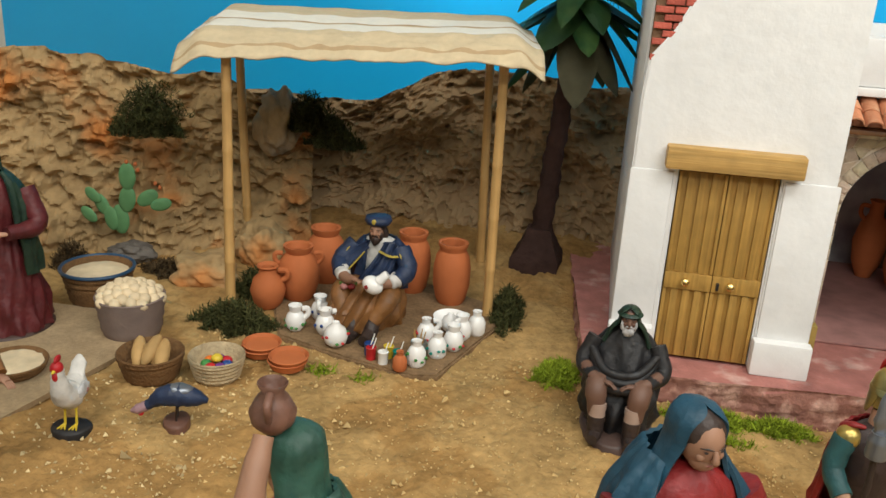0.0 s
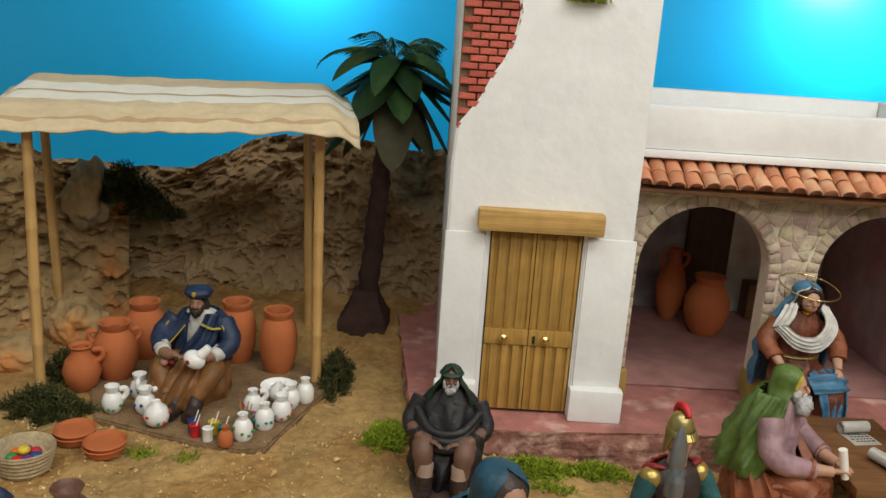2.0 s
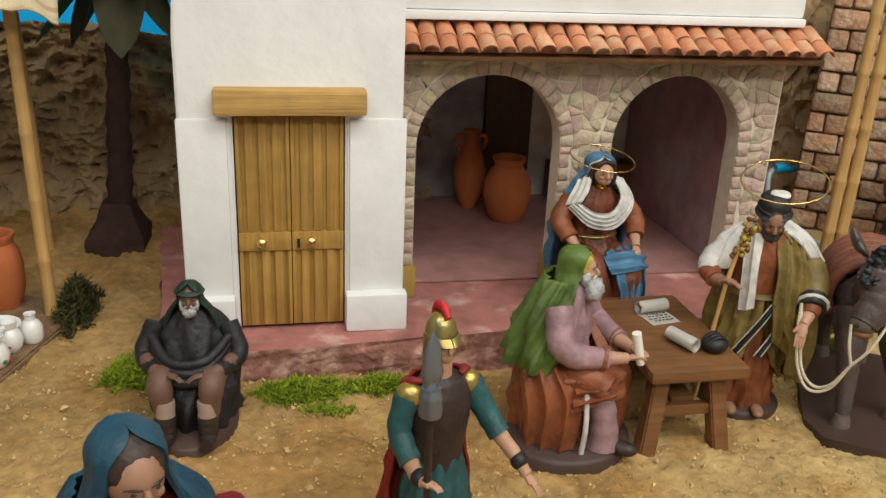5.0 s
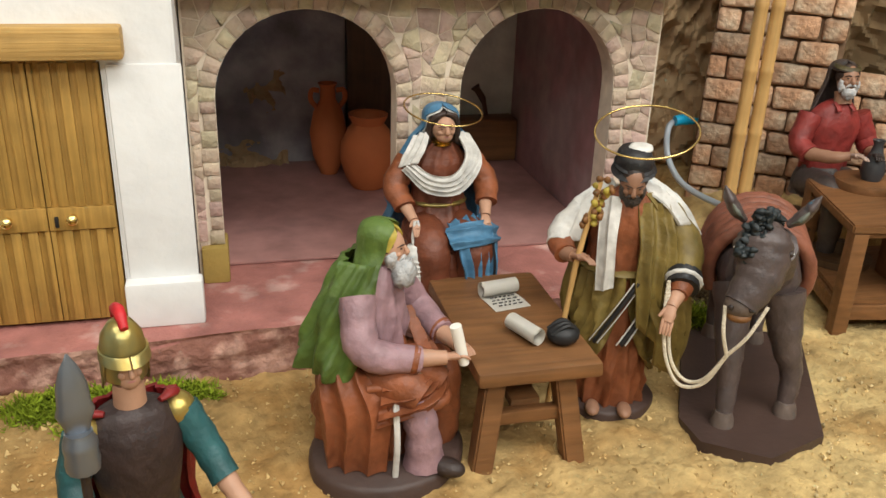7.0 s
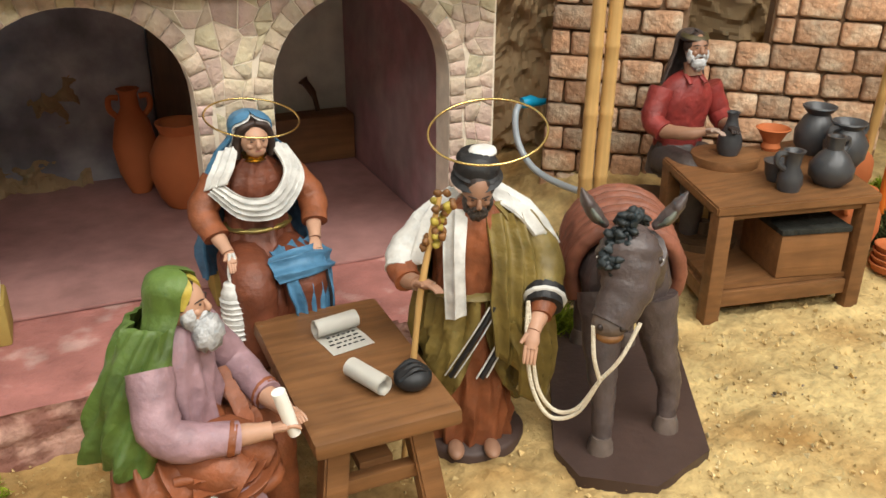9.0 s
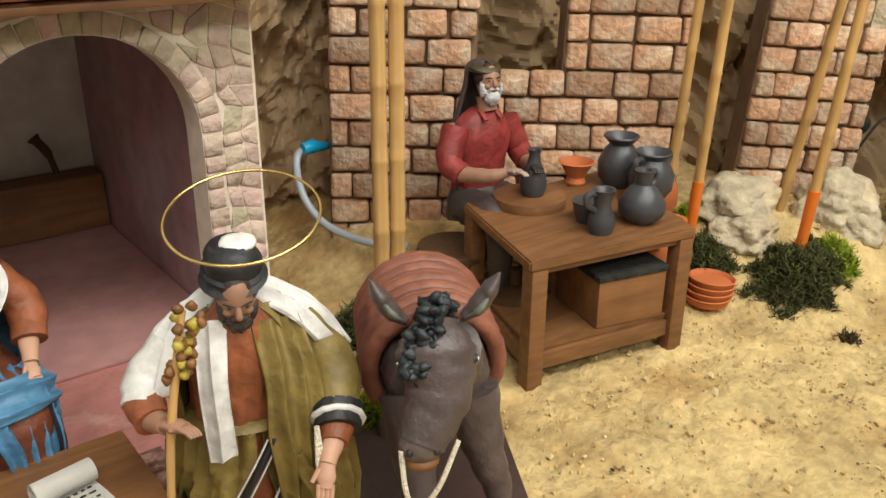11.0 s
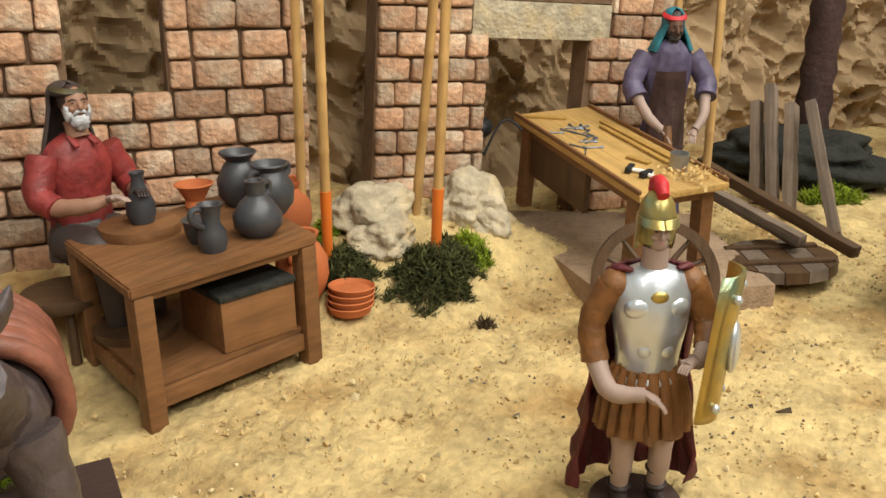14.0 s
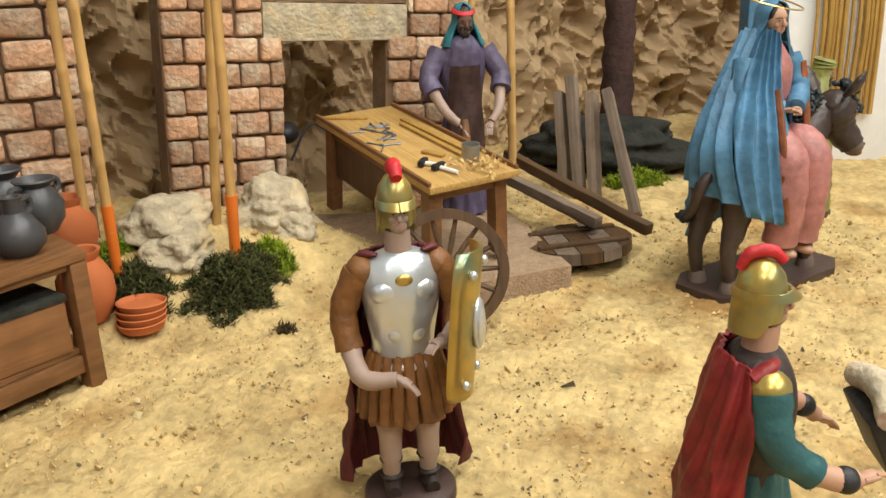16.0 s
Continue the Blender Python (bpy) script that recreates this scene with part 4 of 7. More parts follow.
f.swath([(-.018, -.014, .152), (-.044, -.012, .132), (-.066, -.030, .098)], [(-.010, -.026, .142), (-.036, -.038, .112), (-.050, -.050, .086)], "navy", 5, .003, .003, seed=.2)
for sx in (-1, 1):
    f.limb([(sx * .042, .0, .136), (sx * .062, -.018, .108), (sx * .052, -.044, .094)], [.018, .0175, .015], "navy")
    f.limb([(sx * .052, -.040, .096), (sx * .042, -.056, .092)], [.0145, .0125], "white")
    f.limb([(sx * .045, -.052, .093), (sx * .030, -.068, .094), (sx * .014, -.078, .098)], [.010, .009, .0065], "skin_tan")
    f.limb([(sx * .046, -.014, .140), (sx * .056, -.022, .124)], [.0050, .0050], "stripe", 3, .4)
    f.hand((sx * .014, -.080, .099), (-sx, -.4, .1), "skin_tan")
f.limb([(-.012, -.036, .136), (-.030, -.044, .112), (-.046, -.052, .092)], [.0024, .0026, .0024], "stripe", 4, .5)
f.limb([(.014, -.034, .140), (.034, -.036, .134), (.046, -.026, .132)], [.0034, .0036, .0030], "stripe", 4, .5)
f.blob((.026, -.092, .100), (.019, .016, .015), "ceramic", (0, 30, 0))
f.limb([(.036, -.092, .108), (.050, -.086, .122)], [.009, .007], "ceramic")
f.blob((.020, -.107, .100), (.004, .002, .004), "red", u=8, v=6)
for q, (x, y, c) in enumerate(((-.030, -.062, "yellow"), (-.022, -.070, "red"), (-.040, -.066, "green"), (-.034, -.074, "rose"), (-.024, -.056, "green"))):
    f.blob((x, y, .082 - .1 * abs(y + .062)), (.0075, .0065, .005), c, rough=.4, freq=250, u=10, v=7)
f.head((0, -.010, .168), .029, "skin_tan", "hair", "hair", 6, -2)
f.blob((0, .004, .162), (.017, .012, .016), "hair", rough=.2, freq=150)
lathe(f.bm, [(.014, .178), (.0205, .180), (.0245, .186), (.022, .193), (.002, .195)], f.i("navy"), 24, (0, -.004, 0))
f.blob((0, -.026, .188), (.0045, .003, .005), "stripe")
f.done("seated_potter_statue", sized(pose(-.055, 1.415, .037, 0, 0, -6), .92), "seated bearded painter statue in navy cape holding a white jug")

# the woman with the shawl
f = Fig()
f.plinth(.068, .062, .012)
f.robe([(.012, .066, .060, 0, 0), (.05, .060, .054, 0, 0), (.11, .046, .041, 0, 0), (.16, .034, .029, 0, 0), (.20, .036, .029, 0, 0), (.235, .030, .022, 0, 0), (.25, .013, .013, 0, 0)], "wine", 11, .09, 4)
f.wrap([(.10, .060, .050, .0, 0, 40), (.15, .056, .048, 0, 0, 34), (.20, .049, .040, 0, 0, 30), (.235, .038, .031, 0, 0, 34), (.255, .022, .022, 0, .002, 40)], "dgreen", 10, .06, 5)
for sx in (-1, 1):
    f.limb([(sx * .042, 0, .225), (sx * .056, -.02, .175), (sx * .015, -.052, .172)], [.016, .015, .010], "wine")
    f.hand((sx * .012, -.053, .172), (-sx, -.3, .1), "skin")
f.head((0, -.004, .268), .028, "skin", "hair")
f.hood((0, -.004, .268), .029, "dgreen", 1.3, 2)
f.done("shawled_woman_statue", pose(-.590, 1.205, gz(-.56, 1.2), 0, 0, 35), "standing woman statue in dark green shawl and wine-red skirt")

# a man at the edge of the market cloth
f = Fig()
f.plinth(.05, .045, .012)
f.robe([(.012, .042, .038, 0, 0), (.08, .040, .034, 0, 0), (.15, .036, .028, 0, 0), (.2, .038, .026, 0, 0), (.235, .012, .012, 0, 0)], "greybrown", 8, .08, 6)
f.limb([(.035, 0, .21), (.055, -.01, .15), (.05, -.045, .125)], [.014, .013, .008], "ochre")
f.hand((.05, -.048, .122), (0, -1, -.2), "skin_tan")
f.head((0, -.004, .255), .027, "skin_tan", "hair", "hair")
f.done("standing_man_statue", pose(-.405, .845, gz(-.4, .85), 0, 0, 70), "standing man statue in grey-brown tunic")

# the woman who carries a jug on her shoulder
f = Fig()
f.plinth(.05, .05, .012)
f.robe([(.012, .05, .048, 0, 0), (.06, .045, .043, 0, 0), (.14, .034, .030, 0, 0), (.18, .036, .028, 0, 0), (.22, .038, .026, 0, 0), (.245, .012, .012, 0, 0)], "red", 9, .08, 7)
f.wrap([(.06, .055, .052, 0, .004, 40), (.13, .048, .044, 0, .004, 36), (.19, .047, .038, 0, .003, 30), (.225, .040, .032, 0, .003, 34), (.25, .020, .020, 0, .004, 45)], "tgreen", 9, .08, 8)
f.head((0, -.008, .272), .030, "skin_tan", "hair", None, 0, -8)
f.hood((0, -.006, .272), .031, "tgreen", 1.2, 3)
for sx in (-1, 1):
    f.limb([(sx * .036, 0, .23), (sx * .058, -.022, .215), (sx * .046, -.02, .27), (.008 + sx * .018, -.016, .300)], [.013, .011, .009, .006], "skin_tan")
lathe(f.bm, [(.012, .0), (.024, .012), (.027, .026), (.019, .042), (.012, .050), (.0175, .060), (.0165, .062), (.009, .05), (.004, .03)], f.i("umber"), 20, (.010, -.014, .294), Matrix.Scale(.52, 3))
f.limb([(.016, -.014, .322), (.026, -.014, .318), (.022, -.014, .307)], [.0025, .0025, .0025], "umber")
f.done("jug_carrier_statue", sized(pose(.112, .580, gz(.06, .65), 0, 0, -80), 1.06), "woman statue in green mantle carrying a brown jug on her shoulder")

# the woman in the blue mantle
f = Fig()
f.plinth(.055, .05, .012)
f.robe([(.012, .055, .05, 0, 0), (.08, .046, .042, 0, 0), (.17, .036, .030, 0, 0), (.215, .040, .029, 0, 0), (.25, .034, .024, 0, 0), (.268, .012, .012, 0, 0)], "red", 8, .06, 9)
f.wrap([(.05, .066, .058, 0, .006, 60), (.14, .064, .054, 0, .006, 56), (.20, .058, .046, 0, .006, 50), (.245, .046, .037, 0, .006, 48), (.272, .026, .026, 0, .008, 55)], "blue", 9, .07, 10)
for sx in (-1, 1):
    f.limb([(sx * .040, 0, .24), (sx * .055, -.015, .195), (sx * .022, -.050, .178)], [.018, .016, .011], "red")
    f.hand((sx * .018, -.053, .178), (-sx, -.4, 0), "skin_tan")
f.blob((0, -.060, .184), (.017, .014, .013), "bread")
f.head((0, -.010, .288), .031, "skin_tan", "hair", None, 0, 14)
f.hood((0, -.004, .288), .032, "blue", 1.3, 4, 0, 1.1, 58)
f.done("blue_mantle_woman_statue", sized(pose(.362, .660, gz(.36, .72), 0, 0, 28), 1.06), "woman statue in blue mantle and red dress holding a loaf")

# soldiers
def soldier(name, m, label, style):
    f = Fig()
    f.plinth(.045, .042, .012)
    dark = style == "dark"
    sk = "skin" if dark else "skin_grey"
    for sx in (-1, 1):
        f.limb([(sx * .016, 0, .115), (sx * .018, -.006, .065), (sx * .018, .002, .02)], [.016, .0115, .008], sk)
        f.limb([(sx * .018, .004, .018), (sx * .019, -.018, .016)], [.009, .007], "boot")
        for z in (.024, .040):
            lathe(f.bm, [(.0105, 0), (.0115, .002), (.0105, .004)], f.i("boot"), 12, (sx * .018, -.001, z))
    f.robe([(.085, .042, .034, 0, 0), (.11, .037, .029, 0, 0), (.145, .029, .022, 0, 0)], "tunic" if dark else "lstrap", 8, .10, 2)
    if not dark:
        for j in range(11):
            a = radians(-180 + 18 * j)
            f.limb([(.028 * math.cos(a), .022 * math.sin(a), .143), (.037 * math.cos(a), .030 * math.sin(a), .118), (.043 * math.cos(a), .035 * math.sin(a), .088)], [.005, .0055, .005], "lstrap", 3, .5)
    body = "cuirass_d" if dark else "silver"
    f.robe([(.130, .029, .023, 0, 0), (.150, .029, .023, 0, 0), (.180, .034, .026, 0, -.001), (.205, .036, .024, 0, -.001), (.222, .028, .018, 0, 0), (.228, .014, .012, 0, 0)], body, 4, .012, 1)
    if not dark:
        for sx in (-1, 1):
            f.blob((sx * .0135, -.0160, .198), (.0160, .0095, .0115), body)
            for q in range(2):
                f.blob((sx * .0085, -.0195, .178 - q * .015), (.0085, .0055, .0078), body)
        f.blob((0, -.0235, .209), (.008, .003, .005), "gold")
        f.robe([(.128, .0305, .0245, 0, 0), (.134, .0325, .0265, 0, 0), (.138, .0305, .0245, 0, 0)], body, 14, .05, 0)
    f.robe([(.221, .0125, .012, 0, 0), (.245, .011, .011, 0, -.002)], sk, 3, 0, 0)
    for sx in (-1, 1):
        f.blob((sx * .034, 0, .213), (.014, .014, .013), "gold" if dark else "lstrap")
    sleeve = "tunic" if dark else "lstrap"
    if dark:
        f.limb([(-.037, 0, .212), (-.047, -.004, .18), (-.046, -.028, .160)], [.0135, .0125, .0115], sleeve)
        f.limb([(-.046, -.026, .161), (-.048, -.046, .156), (-.046, -.056, .156)], [.0085, .0075, .006], sk)
        f.limb([(.037, 0, .212), (.050, -.012, .185), (.058, -.030, .165)], [.0135, .0125, .0115], sleeve)
        f.limb([(.057, -.028, .167), (.066, -.052, .150), (.070, -.066, .138)], [.0085, .0075, .006], sk)
        for p in ((-.047, -.048, .156), (.067, -.055, .148)):
            f.blob(p, (.0095, .0095, .009), "black")
        f.hand((-.046, -.058, .156), (.5, -1, .2), sk)
        f.hand((.071, -.068, .136), (.3, -1, -.5), sk)
    else:
        f.limb([(-.037, 0, .212), (-.052, .002, .18), (-.050, -.008, .150)], [.0135, .0125, .0125], sleeve)
        f.limb([(-.050, -.007, .152), (-.042, -.034, .135), (-.014, -.046, .136)], [.0095, .0085, .006], sk)
        f.hand((-.012, -.047, .136), (.7, -.5, -.3), sk)
        f.limb([(.037, 0, .212), (.050, -.006, .182), (.046, -.022, .165)], [.0135, .012, .011], sleeve)
        f.limb([(.046, -.02, .166), (.034, -.04, .163), (.026, -.046, .164)], [.0085, .0075, .006], sk)
        f.hand((.026, -.046, .164), (-.7, -.6, 0), sk)
    f.wrap([(.016, .060, .046, 0, .016, 84), (.07, .056, .040, 0, .014, 90), (.14, .050, .034, 0, .010, 95), (.20, .045, .026, 0, .006, 98), (.226, .034, .018, 0, .006, 100)], "red" if dark else "wine", 9, .10, 5, thick=.003)
    for sx in (-1, 1):
        f.limb([(sx * .034, .012, .220), (sx * .030, .000, .2265), (sx * .020, -.006, .2265)], [.007, .006, .003], "red" if dark else "wine", 4, .6)
    f.head((0, -.003, .258), .027, sk, "gold", None, 0, 0)
    lathe(f.bm, [(.0150, .248), (.0165, .256), (.0168, .268), (.0145, .279), (.0085, .287), (.001, .290)], f.i("gold"), 24, (0, .0015, 0))
    f.wrap([(.240, .0175, .0185, 0, .002, 100), (.250, .0172, .0182, 0, .002, 78), (.264, .0172, .0180, 0, .001, 60)], "gold", 3, .0, 0, thick=.0015)
    f.wrap([(.264, .0182, .0225, 0, -.002, 2), (.2665, .0180, .021, 0, -.001, 2), (.270, .0175, .0185, 0, 0, 2)], "gold", 3, 0, 0, thick=.0015)
    f.limb([(0, -.012, .287), (0, -.003, .294), (0, .010, .292), (0, .016, .282)], [.003, .0045, .0045, .003] if dark else [.0050, .0068, .0064, .0045], "crest", 5)
    return f


f = soldier("soldier", None, "", "dark")
f.limb([(-.045, -.060, .02), (-.045, -.060, .15), (-.045, -.060, .234)], [.0035, .0035, .0035], "boot", 3)
f.limb([(-.045, -.060, .226), (-.045, -.060, .242), (-.045, -.060, .252)], [.011, .0115, .009], "steel", 3)
f.limb([(-.045, -.060, .248), (-.045, -.060, .265), (-.045, -.060, .288), (-.045, -.060, .303)], [.006, .012, .0085, .0008], "steel", 4, .45)
f.done("spear_soldier_statue", sized(pose(.578, .935, gz(.58, .94) - .014, 0, 0, 18), (.86, .9, .97)), "soldier statue with brass helmet, teal tunic and spear")

f = soldier("soldier", None, "", "silver")
# a long curved shield held at the left side
turn = Matrix.Rotation(radians(-28), 3, "Z")
mid = Vector((.050, -.040, 0))
sh = lambda x, y, z: mid + turn @ Vector((x, y, 0)) + Vector(((z - .175) * .10, 0, z))
rings = []
for z in np.linspace(.114, .236, 14):
    e = 1 - abs((z - .175) / .0615) ** 6 * 0.35
    outer = [sh(.020 * math.cos(a) - .010, .034 * e * math.sin(a), z) for a in np.linspace(-1.25, 1.25, 11)]
    rings.append(outer + [p - turn @ Vector((.0035, 0, 0)) for p in reversed(outer)])
loft(f.bm, rings, f.i("gold"))
f.blob(sh(.011, 0, .175), (.013, .006, .022), "silver", (0, 0, 62))
for z in (.130, .220):
    for y in (-.020, .020):
        f.blob(sh(.008, y, z), (.004, .004, .004), "silver", u=8, v=6)
f.done("silver_soldier_statue", sized(pose(1.538, .826, gz(1.53, .87), 0, 0, -54), (.86, .9, .965)), "soldier statue with silver breastplate, red cape and gold shield")

f = soldier("soldier", None, "", "dark")
box(f.bm, (.025, -.092, .150), (.055, .012, .050), f.i("black"), Matrix.Rotation(radians(-25), 3, "X"), .002)
box(f.bm, (.025, -.100, .152), (.044, .006, .040), f.i("stone"), Matrix.Rotation(radians(-25), 3, "X"), .001)
f.limb([(-.01, -.088, .178), (.025, -.092, .186), (.06, -.088, .178)], [.010, .011, .010], "stone", 4)
f.done("herald_soldier_statue", sized(pose(1.497, .562, gz(1.5, .57) - .012, 0, 0, 18), (.90, .92, .92)), "soldier statue with brass helmet and red cape holding a scroll board")

# the old man who rests before the door
f = Fig()
f.plinth(.055, .075, .012, "base", 0, -.02)
f.robe([(.012, .056, .060, 0, .0), (.05, .060, .058, 0, 0), (.09, .055, .046, 0, .008), (.125, .050, .036, 0, .012), (.15, .034, .025, 0, .012), (.165, .012, .012, 0, .006)], "black", 8, .10, 3)
for sx in (-1, 1):
    f.limb([(sx * .026, -.01, .075), (sx * .032, -.062, .088), (sx * .028, -.066, .05), (sx * .026, -.072, .02)], [.020, .017, .013, .010], "skin_dark")
    f.limb([(sx * .026, -.070, .045), (sx * .026, -.074, .018), (sx * .027, -.096, .016)], [.013, .012, .008], "boot")
    f.limb([(sx * .026, -.069, .066), (sx * .026, -.071, .046)], [.0125, .0125], "skin_grey", 3)
    f.limb([(sx * .046, .0, .142), (sx * .060, -.015, .105), (sx * .040, -.050, .098)], [.013, .013, .010], "black")
    f.limb([(sx * .055, -.028, .103), (sx * .036, -.054, .098), (sx * .022, -.060, .098)], [.010, .009, .006], "skin_dark")
    f.hand((sx * .02, -.061, .098), (-sx, -.5, -.1), "skin_dark")
for q in range(3):
    f.limb([(-.050, -.012, .128 - q * .008), (-.022, -.046 - q * .004, .108 - q * .010), (.022, -.048 - q * .004, .110 - q * .010), (.050, -.010, .130 - q * .008)], [.006, .007, .007, .006], "black", 5)
f.head((0, -.008, .180), .029, "skin_dark", "hair", "grey_hair", 6, 0)
f.hood((0, -.006, .180), .030, "dgreen", 1.35, 5, 0, 1.35)
lathe(f.bm, [(.0165, 0), (.0195, .003), (.0165, .007)], f.i("dgreen"), 20, (0, -.004, .1855))
f.done("resting_old_man_statue", sized(pose(.345, 1.195, gz(.34, 1.2), 0, 0, -6), .87), "seated old man statue in charcoal cloak and dark green headcloth")

# the scribe
f = Fig()
f.plinth(.084, .074, .016, "base", -.004, -.012)
f.robe([(.014, .056, .054, .004, .010), (.05, .060, .054, .004, .010), (.09, .057, .048, .002, .010), (.13, .040, .034, 0, .014), (.17, .038, .028, 0, .012), (.195, .027, .020, 0, .010), (.206, .011, .011, 0, .004)], "rust", 9, .075, 3)
f.robe([(.118, .036, .031, 0, .006), (.15, .037, .030, 0, .006), (.185, .032, .024, 0, .004), (.206, .014, .014, 0, 0)], "lilac", 9, .10, 2)
f.swath([(.030, -.016, .150), (.006, -.044, .124), (-.030, -.058, .112), (-.052, -.030, .108)], [(.044, -.020, .116), (.010, -.066, .096), (-.034, -.074, .086), (-.064, -.030, .070)], "rust", 6, .006, .004, seed=2.2)
f.limb([(-.029, -.050, .090), (-.028, -.060, .055), (-.026, -.062, .018)], [.017, .016, .020], "lilac")
f.limb([(-.022, .000, .096), (-.030, -.036, .102), (-.030, -.060, .092)], [.026, .025, .018], "rust")
f.limb([(.020, -.01, .090), (.024, -.050, .096), (.026, -.056, .05), (.026, -.050, .016)], [.026, .022, .020, .024], "rust")
f.limb([(-.004, -.010, .100), (-.012, -.046, .112), (-.008, -.070, .100)], [.020, .020, .012], "rust")
f.swath([(-.036, .010, .118), (-.052, -.020, .112), (-.056, -.040, .080), (-.058, -.036, .018)], [(-.020, .050, .120), (-.060, .036, .100), (-.068, .026, .060), (-.066, .022, .016)], "rust", 6, .005, .006, seed=1.2)
f.swath([(-.034, -.040, .112), (-.050, -.046, .092), (-.055, -.050, .055), (-.054, -.048, .016)], [(-.037, -.037, .112), (-.0535, -.042, .092), (-.0585, -.046, .055), (-.0575, -.044, .016)], "white", 1, .0005, .001)
for q in range(3):
    f.limb([(.030, -.030, .118 - q * .012), (.0, -.066 - q * .003, .108 - q * .014), (-.034, -.052, .106 - q * .014), (-.056, -.016, .104 - q * .016)], [.004, .006, .006, .004], "rust", 5)
f.blob((-.026, -.086, .020), (.011, .018, .009), "boot")
for sx in (-1, 1):
    f.limb([(sx * .036, .004, .184), (sx * .054, -.014, .142), (sx * .028, -.056, .130)], [.017, .0165, .012], "lilac")
    f.limb([(sx * .032, -.050, .131), (sx * .030, -.055, .130)], [.0135, .013], "rust", 3)
    f.limb([(sx * .028, -.054, .131), (sx * .014, -.076, .130)], [.0085, .0068], "skin", 3)
    f.hand((sx * .012, -.079, .131), (-sx * .6, -1, .1), "skin")
f.limb([(-.010, -.082, .162), (-.004, -.090, .122)], [.0055, .0050], "scroll", 2)
f.wrap([(.108, .066, .054, 0, .020, 66), (.130, .064, .053, 0, .018, 60), (.160, .056, .046, 0, .014, 54), (.188, .046, .038, 0, .010, 50), (.212, .030, .030, 0, .004, 54)], "green", 9, .12, 6)
f.head((0, -.010, .222), .031, "skin", "hair", "grey_hair", 8, 2)
f.blob((0, -.026, .199), (.012, .011, .015), "grey_hair", (10, 0, 0), .35, 330)
f.hood((0, -.004, .224), .034, "green", 1.3, 7, 8, 1.2, 66)
f.wrap([(.222, .0165, .021, 0, -.003, 50), (.236, .0165, .0205, 0, -.002, 22), (.243, .013, .015, 0, 0, 4)], "stripe", 3, .02, 1)
f.done("seated_scribe_statue", pose(.777, 1.148, gz(.78, 1.15), 0, 0, 54), "seated scribe statue with green mantle and grey beard")

# the seated mother by the arcade
f = Fig()
f.robe([(0, .050, .052, 0, -.03), (.05, .049, .050, 0, -.025), (.095, .048, .046, 0, -.016), (.12, .038, .034, 0, .004), (.15, .032, .026, 0, .008), (.19, .037, .026, 0, .008), (.215, .026, .018, 0, .006), (.23, .010, .010, 0, 0)], "brownrobe", 9, .09, 3)
for sx in (-1, 1):
    f.limb([(sx * .022, -.01, .105), (sx * .026, -.062, .104), (sx * .024, -.070, .05), (sx * .024, -.068, .004)], [.024, .023, .020, .024], "brownrobe")
    f.limb([(sx * .036, .005, .203), (sx * .056, -.004, .168), (sx * .050, -.032, .146)], [.016, .016, .013], "rust")
    f.limb([(sx * .050, -.028, .148), (sx * .044, -.050, .134)], [.008, .006], "skin", 3)
    f.hand((sx * .043, -.052, .132), (0, -.8, -.6), "skin")
# the veil behind, the pale shawl over the breast, the blue cloth on the lap
f.wrap([(.060, .058, .032, 0, .026, 96), (.12, .062, .034, 0, .020, 92), (.185, .054, .032, 0, .014, 84), (.215, .042, .031, 0, .008, 78), (.235, .028, .027, 0, .003, 72)], "sky", 9, .09, 8)
f.swath([(.019, -.008, .243), (.026, -.026, .216), (.008, -.037, .192), (-.020, -.036, .192), (-.040, -.020, .206)], [(.036, .000, .232), (.044, -.024, .200), (.014, -.042, .166), (-.026, -.041, .168), (-.050, -.012, .192)], "white", 8, .0034, .003, seed=.6)
f.swath([(-.017, -.008, .245), (-.028, -.024, .224), (-.036, -.026, .206)], [(-.034, .000, .236), (-.046, -.010, .216), (-.054, -.012, .196)], "white", 5, .003, .002, seed=2)
f.swath([(-.004, -.052, .128), (.002, -.080, .116), (.004, -.092, .085), (.010, -.092, .052)], [(.050, -.034, .130), (.056, -.060, .116), (.054, -.078, .080), (.046, -.082, .024)], "sky", 9, .005, .004, seed=.3)
f.swath([(-.010, -.060, .124), (.012, -.066, .134), (.036, -.060, .132), (.054, -.044, .126)], [(-.006, -.086, .104), (.014, -.092, .110), (.036, -.088, .110), (.056, -.070, .104)], "sky", 4, .004, .003, seed=1.1)
f.swath([(.046, -.078, .105), (.047, -.086, .07), (.044, -.086, .022)], [(.051, -.070, .105), (.053, -.078, .07), (.050, -.079, .022)], "black", 1, .0005, .001)
f.limb([(-.044, -.056, .136), (-.048, -.062, .114), (-.046, -.064, .098)], [.0018, .0018, .0018], "white", 4)
f.limb([(-.041, -.056, .136), (-.040, -.062, .114), (-.044, -.064, .098)], [.0018, .0018, .0018], "white", 4)
f.limb([(-.045, -.064, .104), (-.046, -.066, .088), (-.045, -.067, .055), (-.047, -.066, .022)], [.009, .013, .014, .007], "white", 5)
for q in range(8):
    lathe(f.bm, [(.0118, 0), (.0150, .0028), (.0118, .0056)], f.i("white"), 16, (-.0455, -.0665, .034 + q * .007))
for q in range(3):
    lathe(f.bm, [(.0095, 0), (.0125, .002), (.0095, .004)], f.i("brass"), 18, (0, -.003, .222 + q * .0035))
lathe(f.bm, [(.034, 0), (.0365, .003), (.034, .006)], f.i("gold"), 28, (0, .006, .136), Matrix.Diagonal((1, .80, 1)))
